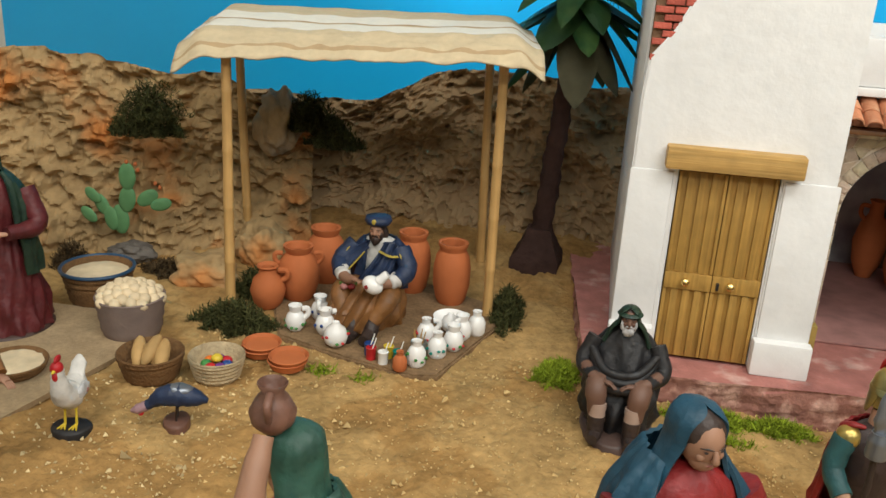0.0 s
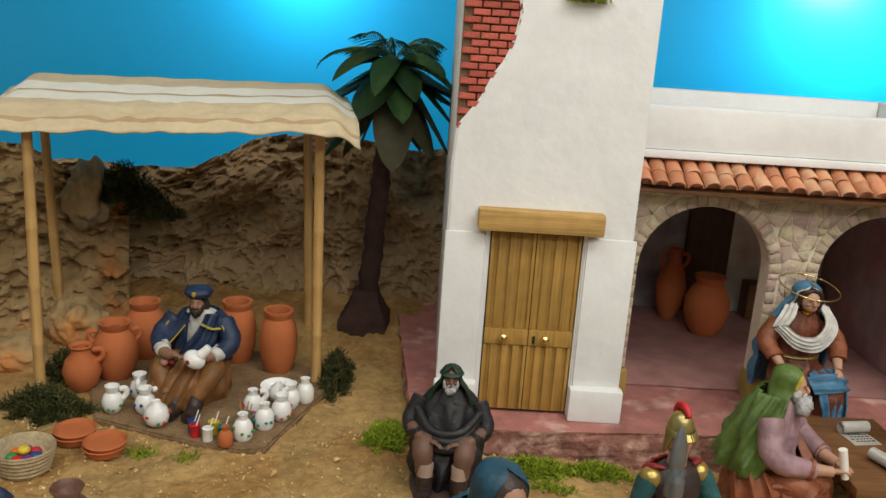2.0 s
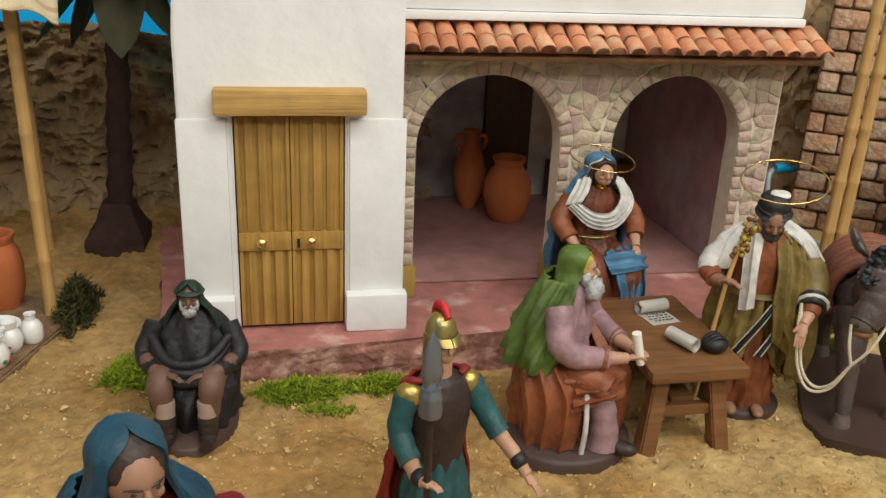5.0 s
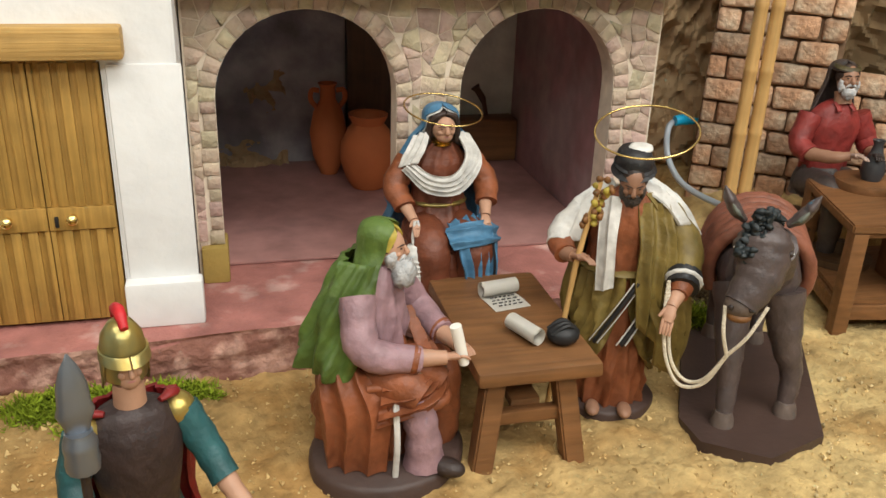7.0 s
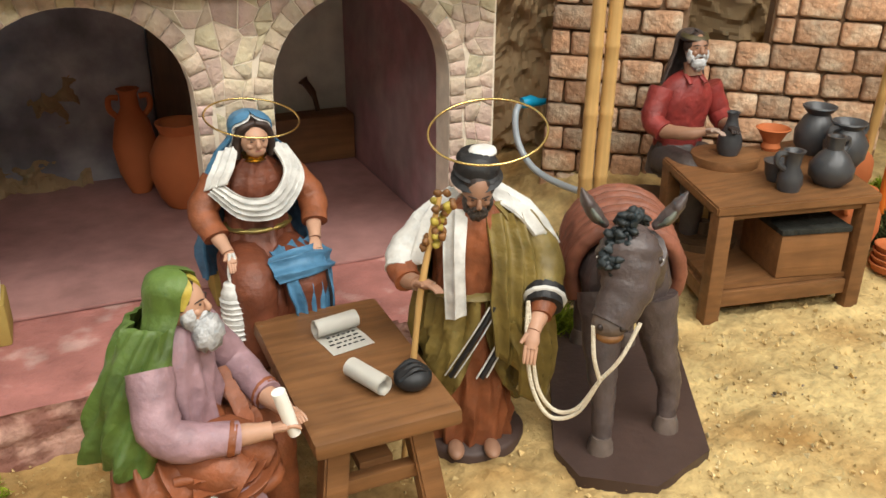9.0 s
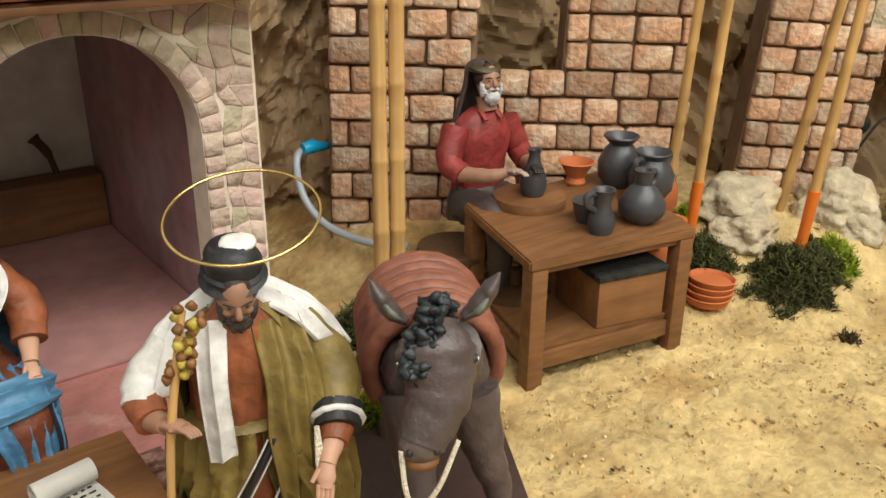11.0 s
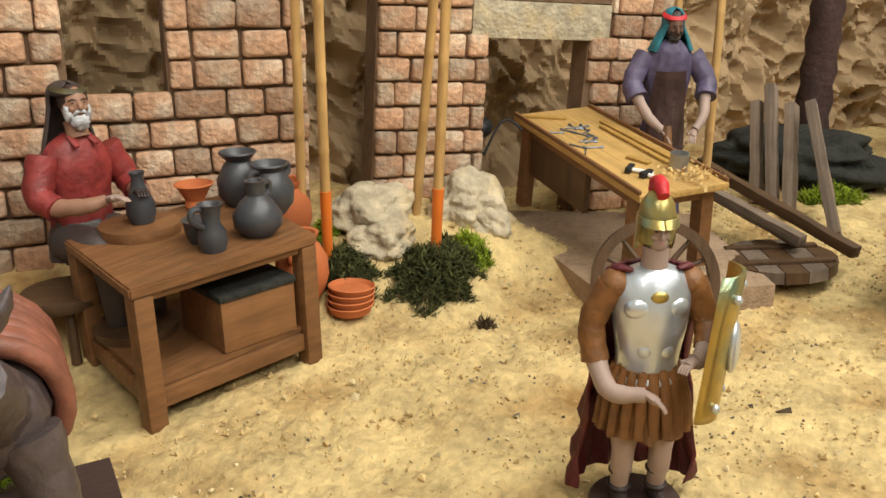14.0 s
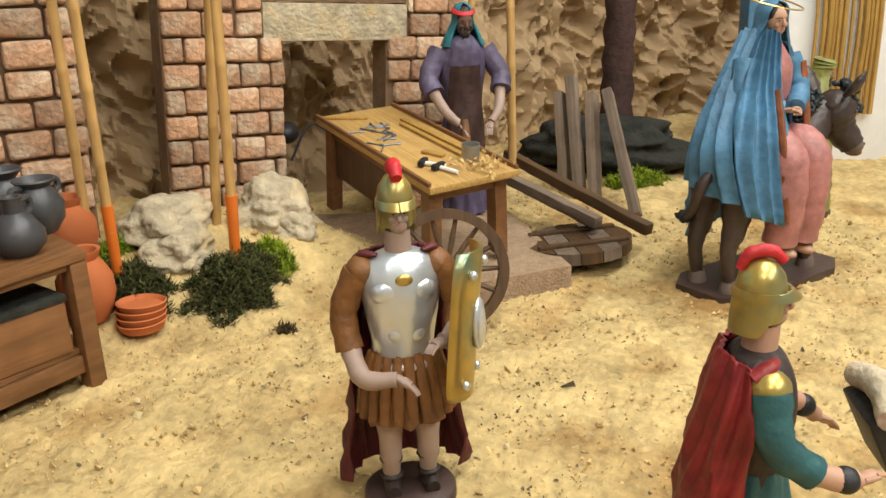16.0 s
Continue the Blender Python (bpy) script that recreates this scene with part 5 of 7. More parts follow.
f.head((0, -.009, .250), .033, "skin", "hair", None, 0, 4)
for sx in (-1, 1):
    f.limb([(0, -.017, .2715), (sx * .011, -.015, .266), (sx * .0165, -.008, .250), (sx * .018, -.006, .228)], [.003, .0042, .0045, .004], "hair", 4)
f.hood((0, .004, .252), .0385, "sky", 1.5, 8, 0, 1.35, 80)
f.hood((0, .002, .251), .0350, "white", 1.1, 8, 0, 1.15, 80)
halo(f, (.004, .008, .270), .047, (12, 5))
f.done("seated_mother_statue", sized(pose(.890, 1.374, P - .002, 0, 0, 2), (.98, .98, .83)), "seated mother statue with blue veil, white shawl and thin halo")

# the bearded man who leads the donkey
f = Fig()
f.plinth(.054, .048, .014)
f.robe([(.014, .041, .038, 0, 0), (.07, .039, .035, 0, 0), (.13, .036, .030, 0, 0), (.18, .036, .028, 0, 0), (.22, .036, .026, 0, -.002), (.245, .024, .018, 0, -.006), (.256, .011, .011, 0, -.008)], "rust", 12, .10, 3)
f.wrap([(.060, .047, .043, 0, .002, 44), (.095, .047, .042, 0, 0, 20), (.135, .044, .038, 0, 0, 6), (.168, .041, .034, 0, 0, 3)], "olive", 11, .13, 6, turn=8)
f.wrap([(.045, .058, .050, .004, .006, 84), (.14, .056, .046, .004, .006, 74), (.20, .050, .038, .002, .004, 64), (.238, .037, .030, 0, 0, 60), (.252, .021, .020, 0, -.004, 62)], "olive", 9, .11, 9, turn=-10)
f.swath([(.008, -.024, .246), (.014, -.040, .205), (.012, -.046, .165), (.016, -.048, .120)], [(.046, -.004, .238), (.060, -.022, .200), (.058, -.034, .160), (.052, -.038, .090)], "olive", 7, .005, .004, seed=.4)
f.swath([(.026, -.046, .150), (.040, -.056, .120), (.044, -.050, .075)], [(.070, -.020, .160), (.074, -.026, .115), (.066, -.028, .055)], "olive", 7, .006, .004, seed=1.7)
for q in range(2):
    for w, kk, o in ((.0034, "black", 0.0), (.0010, "white", 5.5), (.0010, "white", -5.5)):
        pts = []
        for u in np.linspace(0, 1, 7):
            a = radians(-72 + 34 * q - 46 * u + o)
            rr = 1.03 + (.025 if o else 0)
            pts.append((.0465 * rr * math.cos(a), .0415 * rr * math.sin(a), .166 - .072 * u))
        f.limb(pts, [w, w, w], kk, 3, .6)
lathe(f.bm, [(.038, 0), (.0425, .004), (.038, .008)], f.i("olive"), 28, (0, 0, .164), Matrix.Diagonal((1, .84, 1)))
# pale head cloth on both shoulders, the long end in front
f.swath([(-.008, -.022, .250), (-.012, -.040, .212), (-.010, -.046, .160)], [(-.028, -.016, .248), (-.030, -.036, .208), (-.028, -.042, .154)], "white", 3, .0025, .003, seed=.8)
f.swath([(-.012, .000, .256), (-.036, -.016, .240), (-.046, -.030, .205)], [(-.020, .024, .250), (-.056, .012, .226), (-.070, -.008, .186)], "white", 6, .004, .005, seed=.2)
f.swath([(.010, .000, .262), (.036, -.016, .246), (.052, -.020, .226)], [(.018, .030, .256), (.056, .020, .234), (.080, .010, .200)], "white", 6, .004, .005, seed=1.4)
f.limb([(-.044, .000, .226), (-.062, -.008, .206), (-.066, -.022, .194)], [.014, .0155, .014], "white")
f.limb([(-.066, -.018, .196), (-.060, -.036, .190)], [.0135, .012], "rust", 3)
f.limb([(-.061, -.034, .191), (-.052, -.048, .194)], [.008, .0068], "skin_tan", 3)
f.hand((-.050, -.050, .195), (.7, -.6, .1), "skin_tan", 1.15)
f.limb([(.040, .004, .232), (.062, -.010, .198), (.060, -.036, .172)], [.015, .0175, .016], "olive")
f.limb([(.061, -.030, .175), (.058, -.044, .166)], [.0185, .0170], "black", 3)
f.limb([(.0595, -.037, .1705), (.0590, -.040, .1690)], [.0195, .0193], "white", 2)
f.limb([(.058, -.042, .167), (.054, -.052, .161)], [.012, .010], "rust", 3)
f.limb([(.054, -.050, .162), (.047, -.062, .152)], [.008, .006], "skin", 3)
f.hand((.046, -.064, .150), (-.2, -.5, -.8), "skin", 1.15)
f.limb([(-.066, -.052, .014), (-.054, -.054, .150), (-.048, -.052, .200), (-.034, -.046, .272)], [.0028, .0028, .0030, .0024], "bamboo", 5)
for q in range(34):
    r = random.Random(q)
    t = r.random()
    f.blob((-.042 + .012 * t + r.uniform(-.008, .008), -.049 + r.uniform(-.008, .006), .226 + .048 * t + r.uniform(-.006, .006)), (.0034, .0034, .0034), "ochre" if q % 3 else "stripe", rough=.5, freq=300, u=8, v=6)
f.head((0, -.020, .266), .031, "skin_tan", "hair", "curl", 0, 24)
for q in range(5):
    lathe(f.bm, [(.0185 - .001 * q, 0), (.0225 - .0014 * q, .003), (.0185 - .001 * q, .006)], f.i("black"), 24, (0, -.013 + .001 * q, .274 + q * .0046), Euler((radians(20 - 4 * q), radians(9 * (q % 2) - 4), 0)).to_matrix())
lathe(f.bm, [(.0185, .002), (.019, .012), (.015, .022), (.006, .026), (.001, .0265)], f.i("black"), 22, (0, -.011, .274), Matrix.Rotation(radians(12), 3, "X"))
f.blob((.004, -.012, .2985), (.0125, .011, .004), "white", (10, 0, 0), .15, 200)
halo(f, (.010, .002, .312), .051, (16, -6))
for sx in (-1, 1):
    f.blob((sx * .017, -.046, .018), (.008, .014, .006), "skin_tan")
f.done("donkey_leader_statue", pose(1.043, 1.190, gz(1.045, 1.19) - .004, 0, 0, -20), "bearded man statue in striped olive mantle with staff and halo")

# donkeys
def donkey(m, hide, name, label, blanket=True, board=None, head_down=0.0, extra=None, stride=0.0):
    f = Fig()
    f.limb([(0, .105, .150), (0, .09, .158), (0, .04, .155), (0, -.02, .152), (0, -.055, .158), (0, -.072, .160)], [.016, .040, .045, .043, .038, .018], hide, 6)
    f.limb([(0, -.045, .165), (0, -.085, .195 - head_down * .3), (0, -.108, .215 - head_down * .7)], [.034, .026, .021], hide, 6)
    top = Vector((-.012, -.108, .226 - head_down * .8))
    nose = top + Vector((-.014, -.036, -.062))
    f.limb([top + Vector((0, .006, .006)), top + Vector((0, -.006, -.008)), top + Vector((0, -.020, -.034)), nose], [.015, .028, .023, .0170], hide, 6)
    f.blob(nose, (.0155, .0145, .0125), "muzzle")
    f.blob(nose + Vector((0, -.004, -.010)), (.012, .010, .006), "ochre")
    for sx in (-1, 1):
        f.limb([top + Vector((sx * .020, .004, .010)), top + Vector((sx * .030, .002, .020)), top + Vector((sx * .038, .000, .033)), top + Vector((sx * .043, -.002, .044))], [.006, .0120, .0100, .0015], hide, 5, .55)
        f.limb([top + Vector((sx * .0215, -.001, .013)), top + Vector((sx * .0305, -.005, .021)), top + Vector((sx * .038, -.006, .034))], [.002, .0085, .002], "ear", 5, .4)
        f.blob(top + Vector((sx * .0240, -.014, -.012)), (.004, .0055, .004), "boot", u=8, v=6)
        f.blob(top + Vector((sx * .0268, -.016, -.0115)), (.0012, .0016, .0014), "white", u=6, v=4)
        f.blob(nose + Vector((sx * .009, -.011, .001)), (.003, .003, .003), "boot", u=8, v=6)
        fy, fx = -stride * (1 if sx < 0 else .1), stride * (.15 if sx < 0 else .5)
        f.limb([(sx * .024, -.052, .145), (sx * .025 + fx * .5, -.060 + fy * .5, .09), (sx * .025 + fx, -.058 + fy * .8, .055), (sx * .025 + fx, -.062 + fy, .02)], [.023, .0155, .0115, .0095], hide, 5)
        f.limb([(sx * .024, .085, .145), (sx * .026, .092, .095), (sx * .026, .102, .062), (sx * .026, .096, .02)], [.024, .016, .010, .0085], hide, 5)
        for x, y in ((fx, -.064 + fy), (0, .095)):
            lathe(f.bm, [(.0130, .006), (.0118, .016), (.009, .024)], f.i("muzzle"), 14, (sx * .0255 + x, y, 0))
    r = random.Random(2)
    for q in range(150):
        t = q / 149
        c = Vector((-.010, -.108, .250 - head_down * .8)).lerp(Vector((0, -.035, .204)), t)
        if q < 50:
            c = top + Vector((-.006 - .0002 * q, -.014 - .0003 * q, .024 - .0009 * q))
        f.blob(c + Vector((r.uniform(-.010, .010), r.uniform(-.004, .004), r.uniform(-.002, .006))), (.0034, .0062, .0042), "mane", (r.uniform(0, 180), r.uniform(0, 180), r.uniform(0, 180)), .5, 300, 8, 6)
    f.limb([(0, .104, .165), (0, .125, .150), (.012, .128, .115), (.03, .118, .100)], [.008, .007, .0065, .005], hide, 5)
    f.blob((.036, .115, .098), (.012, .008, .008), "mane", rough=.5, freq=200)
    if blanket:
        for q in range(9):
            y = -.022 + .0125 * q
            pts = [(.052 * math.cos(a), y - .010 * math.sin(a) + .004 * math.sin(q * 2.1), .150 + .056 * math.sin(a)) for a in np.linspace(-.5, math.pi + .5, 15)]
            tube(f.bm, pts, .0078, f.i("blanket"), 8, 1.0)
    if extra:
        extra(f)
    prism(f.bm, board, -.012, .008, f.i("base"))
    return f.done(name, m, label)


donkey(pose(1.208, 1.190, gz(1.2, 1.15) + .002, 0, 0, -29), "donkey", "grey_donkey_statue", "grey-brown donkey statue with terracotta blanket on a board", True, [(-.040, -.150), (.029, -.158), (.085, -.100), (.085, .125), (-.062, .125), (-.062, -.112)], .0, None, .045)


def rider(f):
    before = set(f.bm.verts)
    f.robe([(.165, .044, .050, 0, -.006), (.19, .044, .048, 0, -.004), (.21, .038, .036, 0, .004), (.24, .036, .027, 0, .006), (.29, .037, .027, 0, 0), (.315, .024, .018, 0, 0), (.328, .010, .010, 0, -.004)], "rose", 9, .06, 2)
    for sx in (-1, 1):
        f.limb([(sx * .019, .0, .195), (sx * .020, -.055, .198), (sx * .019, -.068, .15), (sx * .018, -.060, .085)], [.027, .026, .022, .022], "rose")
        f.blob((sx * .016, -.070, .072), (.009, .015, .006), "skin")
        f.limb([(sx * .036, 0, .305), (sx * .046, -.012, .265), (sx * .012, -.040, .248)], [.016, .015, .011], "sky")
        f.hand((sx * .009, -.043, .247), (-sx * .6, -.7, 0), "skin")
    f.wrap([(.075, .076, .060, .0, .020, 84), (.13, .074, .062, 0, .020, 78), (.19, .064, .058, 0, .016, 66), (.25, .050, .042, 0, .012, 58), (.30, .043, .034, 0, .006, 58), (.325, .025, .025, 0, 0, 64)], "sky", 8, .10, 3)
    f.limb([(.044, -.018, .300), (.054, -.024, .22), (.064, -.012, .12)], [.005, .006, .006], "rust", 5, .4)
    lathe(f.bm, [(.011, 0), (.0135, .004), (.011, .008)], f.i("brass"), 18, (0, -.004, .322))
    f.head((0, -.008, .352), .030, "skin", "hair", None, -8, 10)
    f.hood((0, -.004, .352), .033, "sky", 1.4, 3, -8, 1.1, 62)
    halo(f, (0, .01, .376), .046, (14, 8))
    box(f.bm, (0, -.050, .115), (.050, .005, .075), f.i("white"), None, .002)
    q = pose(0, .020, -.012, 0, 0, -96)
    for v in f.bm.verts:
        if v not in before:
            v.co = q @ v.co
    f.swath([(-.020, .022, .322), (-.038, .034, .255), (-.060, .036, .190), (-.072, .034, .088)], [(.000, .040, .330), (-.010, .082, .262), (-.034, .116, .196), (-.054, .112, .118)], "sky", 10, .006, .012, seed=.5, m=60)
    f.swath([(.000, .040, .330), (-.008, .082, .262), (-.030, .118, .196), (-.046, .118, .130)], [(.030, .030, .320), (.040, .070, .250), (.046, .100, .190), (.056, .096, .140)], "sky", 7, .005, .010, seed=1.5)
    f.swath([(-.044, .050, .262), (-.066, .060, .205), (-.080, .058, .105)], [(-.042, .056, .262), (-.063, .068, .205), (-.077, .066, .105)], "rust", 1, .0006, .004)


donkey(pose(2.163, .597, gz(2.13, .6) + .002, 0, 0, 57), "donkey2", "rider_on_donkey_statue", "woman statue in blue mantle riding a dark donkey on a board", False, [(-.035, -.12), (.035, -.12), (.058, -.085), (.058, .09), (.035, .125), (-.035, .125), (-.058, .09), (-.058, -.085)], .0, rider)

# the potter at his wheel
f = Fig()
f.limb([(-.022, .0, .105), (-.026, -.07, .105), (-.024, -.074, .05), (-.024, -.074, .015)], [.024, .020, .015, .012], "greybrown")
f.limb([(.022, .0, .105), (.026, -.07, .105), (.024, -.074, .05), (.024, -.074, .015)], [.024, .020, .015, .012], "greybrown")
for sx in (-1, 1):
    f.limb([(sx * .024, -.072, .012), (sx * .025, -.094, .010)], [.010, .007], "boot", 3)
f.robe([(.085, .042, .040, 0, 0), (.105, .040, .036, 0, 0), (.13, .034, .027, 0, .004)], "greybrown", 8, .08, 3)
f.robe([(.115, .034, .027, 0, .004), (.15, .037, .027, 0, .004), (.19, .042, .028, 0, .002), (.215, .030, .020, 0, 0), (.226, .012, .012, 0, -.002)], "shirt", 6, .05, 2)
f.limb([(0, -.012, .222), (0, -.006, .24)], [.012, .011], "skin_tan", 3)
for sx in (-1, 1):
    f.limb([(sx * .038, 0, .205), (sx * .054, -.008, .168), (sx * .050, -.030, .155)], [.017, .016, .014], "shirt")
    f.limb([(sx * .050, -.028, .156), (sx * .036, -.062, .160), (sx * .020, -.078, .166)], [.010, .009, .006], "skin_tan")
    f.hand((sx * .018, -.080, .167), (-sx * .4, -1, .2), "skin_grey" if sx < 0 else "boot", 1.2)
    f.limb([(sx * .010, -.012, .225), (sx * .012, -.026, .215)], [.005, .003], "shirt", 3, .4)
f.head((0, -.012, .258), .034, "skin_tan", "hair", "grey_hair", -14, -4)
f.hood((0, .000, .258), .034, "greybrown", 1.5, 6, -14, 1.0, 88)
for q in range(2):
    lathe(f.bm, [(.0165, 0), (.0195, .003), (.0165, .007)], f.i("dolive" if q else "hair"), 20, (0, -.005, .2675 + q * .003), Matrix.Rotation(radians(8 * q), 3, "X"))
f.done("wheel_potter_statue", pose(1.502, 1.478, .035, 0, 0, -2), "seated potter statue in brick-red shirt with white beard")

# the carpenter
f = Fig()
f.robe([(0, .038, .034, 0, 0), (.06, .036, .032, 0, 0), (.13, .034, .028, 0, 0), (.17, .032, .026, 0, 0), (.22, .040, .028, 0, -.006), (.25, .034, .024, 0, -.012), (.268, .012, .012, 0, -.018)], "violet", 9, .08, 4)
f.wrap([(.05, .040, .037, 0, -.002, 118), (.13, .037, .032, 0, -.002, 118), (.18, .034, .029, 0, -.003, 122), (.225, .034, .031, 0, -.008, 132)], "leather", 6, .03, 2, turn=180)
for sx in (-1, 1):
    f.limb([(sx * .038, -.008, .245), (sx * .060, -.020, .21), (sx * .056, -.035, .188)], [.017, .016, .017], "violet")
    f.limb([(sx * .056, -.033, .190), (sx * .044, -.062, .165), (sx * .026, -.078, .148)], [.009, .008, .006], "skin_grey")
    f.hand((sx * .024, -.080, .146), (-sx * .4, -.8, -.5), "skin_grey")
f.limb([(-.020, -.082, .155), (-.020, -.090, .125)], [.006, .008], "wood", 3)
f.head((0, -.026, .288), .030, "skin_dark", "hair", "curl", 0, 20)
f.hood((0, -.020, .290), .031, "teal", 1.2, 4, 0, 1.25, 48)
lathe(f.bm, [(.0165, 0), (.0195, .003), (.0165, .007)], f.i("crest"), 20, (0, -.022, .298), Matrix.Rotation(radians(16), 3, "X"))
f.done("carpenter_statue", sized(pose(2.240, 1.060, .036, 0, 0, -52), (.95, .95, 1.05)), "carpenter statue in violet shirt, leather apron and teal headcloth")

# a traveller and his horse in front of the far white house
f = Fig()
f.plinth(.04, .04, .01)
f.robe([(.01, .04, .038, 0, 0), (.1, .036, .032, 0, 0), (.2, .036, .026, 0, 0), (.24, .012, .012, 0, 0)], "yellowgreen", 9, .09, 4)
f.head((0, -.006, .262), .028, "skin_tan", "hair", "hair", 0, 8)
f.hood((0, -.002, .262), .03, "yellowgreen", 1.3, 4, 0, 1.1)
for q in range(3):
    lathe(f.bm, [(.017, 0), (.0215, .004), (.017, .009)], f.i("yellowgreen"), 20, (0, -.003, .272 + q * .005), Matrix.Rotation(radians(8 * q), 3, "X"))
f.done("turbaned_man_statue", sized(pose(2.50, .545, gz(2.5, .54), 0, 0, 20), .88), "standing turbaned man statue in yellow-green cloth")

# ---- canes and the awning ----
def cane(name, p0, p1, r, label, tip=None, group="canes"):
    """A bamboo cane from its foot to its top."""
    p0, p1 = Vector(p0), Vector(p1)
    t = thing(name, Matrix.Translation(p0), label, "pole", group)
    d = p1 - p0
    n = max(4, int(d.length / 0.03))
    pts, rad = [], []
    for k in range(n):
        for u in (0.0, 0.12, 0.9):
            pts.append(d * min(1, (k + u) / n)), rad.append(r * (1.12 if u == 0.0 and k % 3 == 0 else 1.0) * (1 - 0.12 * k / n))
    bm = bmesh.new()
    tube(bm, pts + [d], rad + [r * 0.86], 0, 12)
    part("shaft", bm, M["bamboo"], t)
    if tip:
        bm = bmesh.new()
        tube(bm, [d * -0.01, d * tip * 0.5, d * tip], [r * 1.06, r * 1.04, r * 1.15], 0, 12)
        part("painted_foot", bm, M["orange"], t, "orange painted foot")
    return t


FL, FR, BL, BR = (-.304, 1.388, .02), (.124, 1.482, .03), (-.392, 1.675, .03), (.078, 1.70, .04)
for (x, y, z), tx, ty, tz in ((FL, -.301, 1.39, .462), (FR, .120, 1.482, .482), (BL, -.404, 1.672, .480), (BR, .068, 1.698, .490)):
    cane("awning_post", (x, y, z), (tx, ty, tz), .0088, "straight pale cane post under the linen awning", None, "awning posts")
# the cloth: level on the posts, hanging over the edges, striped across
uu, vv = np.meshgrid(np.linspace(0, 1, 90), np.linspace(0, 1, 60))
fl, fr, br, bl = (np.array(p) for p in ((-.372, 1.345, .463), (.190, 1.425, .484), (.135, 1.74, .496), (-.470, 1.70, .484)))
def bil(u, v, k):
    return (1 - v) * ((1 - u) * fl[k] + u * fr[k]) + v * ((1 - u) * bl[k] + u * br[k])
drop = 0.020 * (1 - step(vv, 0, 0.22)) + 0.012 * (1 - step(vv, 0.0, 0.07)) + 0.026 * (1 - step(uu, 0, 0.08)) + 0.024 * step(uu, 0.92, 1.0)
AX, AYc = bil(uu, vv, 0), bil(uu, vv, 1)
AZ = bil(uu, vv, 2) + 0.022 - drop + 0.0008 * np.sin(uu * 41 + 3 * np.sin(vv * 5)) + (0.004 + 0.030 * (1 - step(vv, 0.15, 0.35))) * waves(uu * 1.3, vv * 2.2, 16, 6, 26, 5) - 0.005 * np.sin(uu * np.pi) * np.sin(vv * np.pi)
awning = sheet("linen_awning", AX, AYc, AZ, M["canvas"])
awning.data.materials.append(M["canvas_white"]), awning.data.materials.append(M["canvas_dark"])
vmid = (0.25 * (vv[:-1, :-1] + vv[1:, :-1] + vv[:-1, 1:] + vv[1:, 1:])).reshape(-1)
mi = np.where((vmid > 0.27) & (vmid < 0.50), 1, np.where((vmid > 0.50) & (vmid < 0.54), 2, np.where((vmid > 0.54) & (vmid < 0.76), 1, np.where((vmid > 0.05) & (vmid < 0.07), 2, 0))))
awning.data.polygons.foreach_set("material_index", mi.astype(np.int32))
sol = awning.modifiers.new("cloth", "SOLIDIFY")
sol.thickness = 0.003
tagged(awning, "cream and tan striped linen awning draped on four posts", "awning")
# canes by the brick walls
cane("bamboo_cane", (1.372, 1.508, .03), (1.366, 1.498, .60), .0098, "pale bamboo cane leaning on the brick wall")
cane("bamboo_cane", (1.392, 1.502, .03), (1.390, 1.494, .60), .0098, "pale bamboo cane leaning on the brick wall")
cane("bamboo_cane", (1.770, 1.395, .04), (1.723, 1.331, .60), .0066, "bamboo cane beside the brick wall")
cane("bamboo_cane", (1.757, 1.340, .035), (1.694, 1.275, .60), .0066, "bamboo cane with an orange painted foot", .22)
cane("bamboo_cane", (1.928, 1.319, .04), (1.885, 1.226, .60), .0070, "bamboo cane beside the brick pillar")
cane("bamboo_cane", (1.871, 1.244, .035), (1.829, 1.184, .60), .0070, "bamboo cane with an orange painted foot", .20)
cane("bamboo_cane", (2.335, 1.010, .07), (2.330, 1.010, .60), .0072, "straight pale cane behind the carpenter's table")
cane("bamboo_cane", (2.345, 1.080, .07), (2.340, 1.080, .60), .0060, "straight pale cane behind the carpenter's table")

# ---- pots ----
POT = {
    "tall": [(.020, 0), (.026, .012), (.031, .035), (.0315, .065), (.028, .086), (.022, .096), (.0235, .102), (.0255, .106), (.0250, .110), (.0200, .109), (.0175, .098), (.022, .080), (.02, .03), (.002, .02)],
    "wide": [(.022, 0), (.030, .012), (.038, .038), (.037, .062), (.028, .080), (.021, .088), (.0255, .097), (.0265, .101), (.0215, .100), (.017, .088), (.025, .070), (.02, .03), (.002, .02)],
    "small": [(.014, 0), (.022, .010), (.027, .028), (.022, .046), (.014, .054), (.013, .062), (.0165, .066), (.0155, .068), (.010, .064), (.010, .05), (.002, .04)],
}


def pot(name, prof, m, material, label, cat="pot", handles=(), group="clay pots", s=1.0):
    t = thing(name, m, label, cat, group)
    bm = bmesh.new()
    lathe(bm, [(r * s, z * s) for r, z in prof], 0, 32)
    part("body", bm, material, t)
    for a, r, z0, z1, out in handles:
        c, sn = math.cos(radians(a)), math.sin(radians(a))
        bm = bmesh.new()
        pts = smooth_path([(r * s * c, r * s * sn, z1 * s), ((r + out) * s * c, (r + out) * s * sn, z1 * s), ((r + out * 1.1) * s * c, (r + out * 1.1) * s * sn, (z0 + z1) / 2 * s), (r * s * c, r * s * sn, z0 * s)], 5)
        tube(bm, pts, .0042 * s, 0, 8)
        part("handle", bm, material, t)
    return t


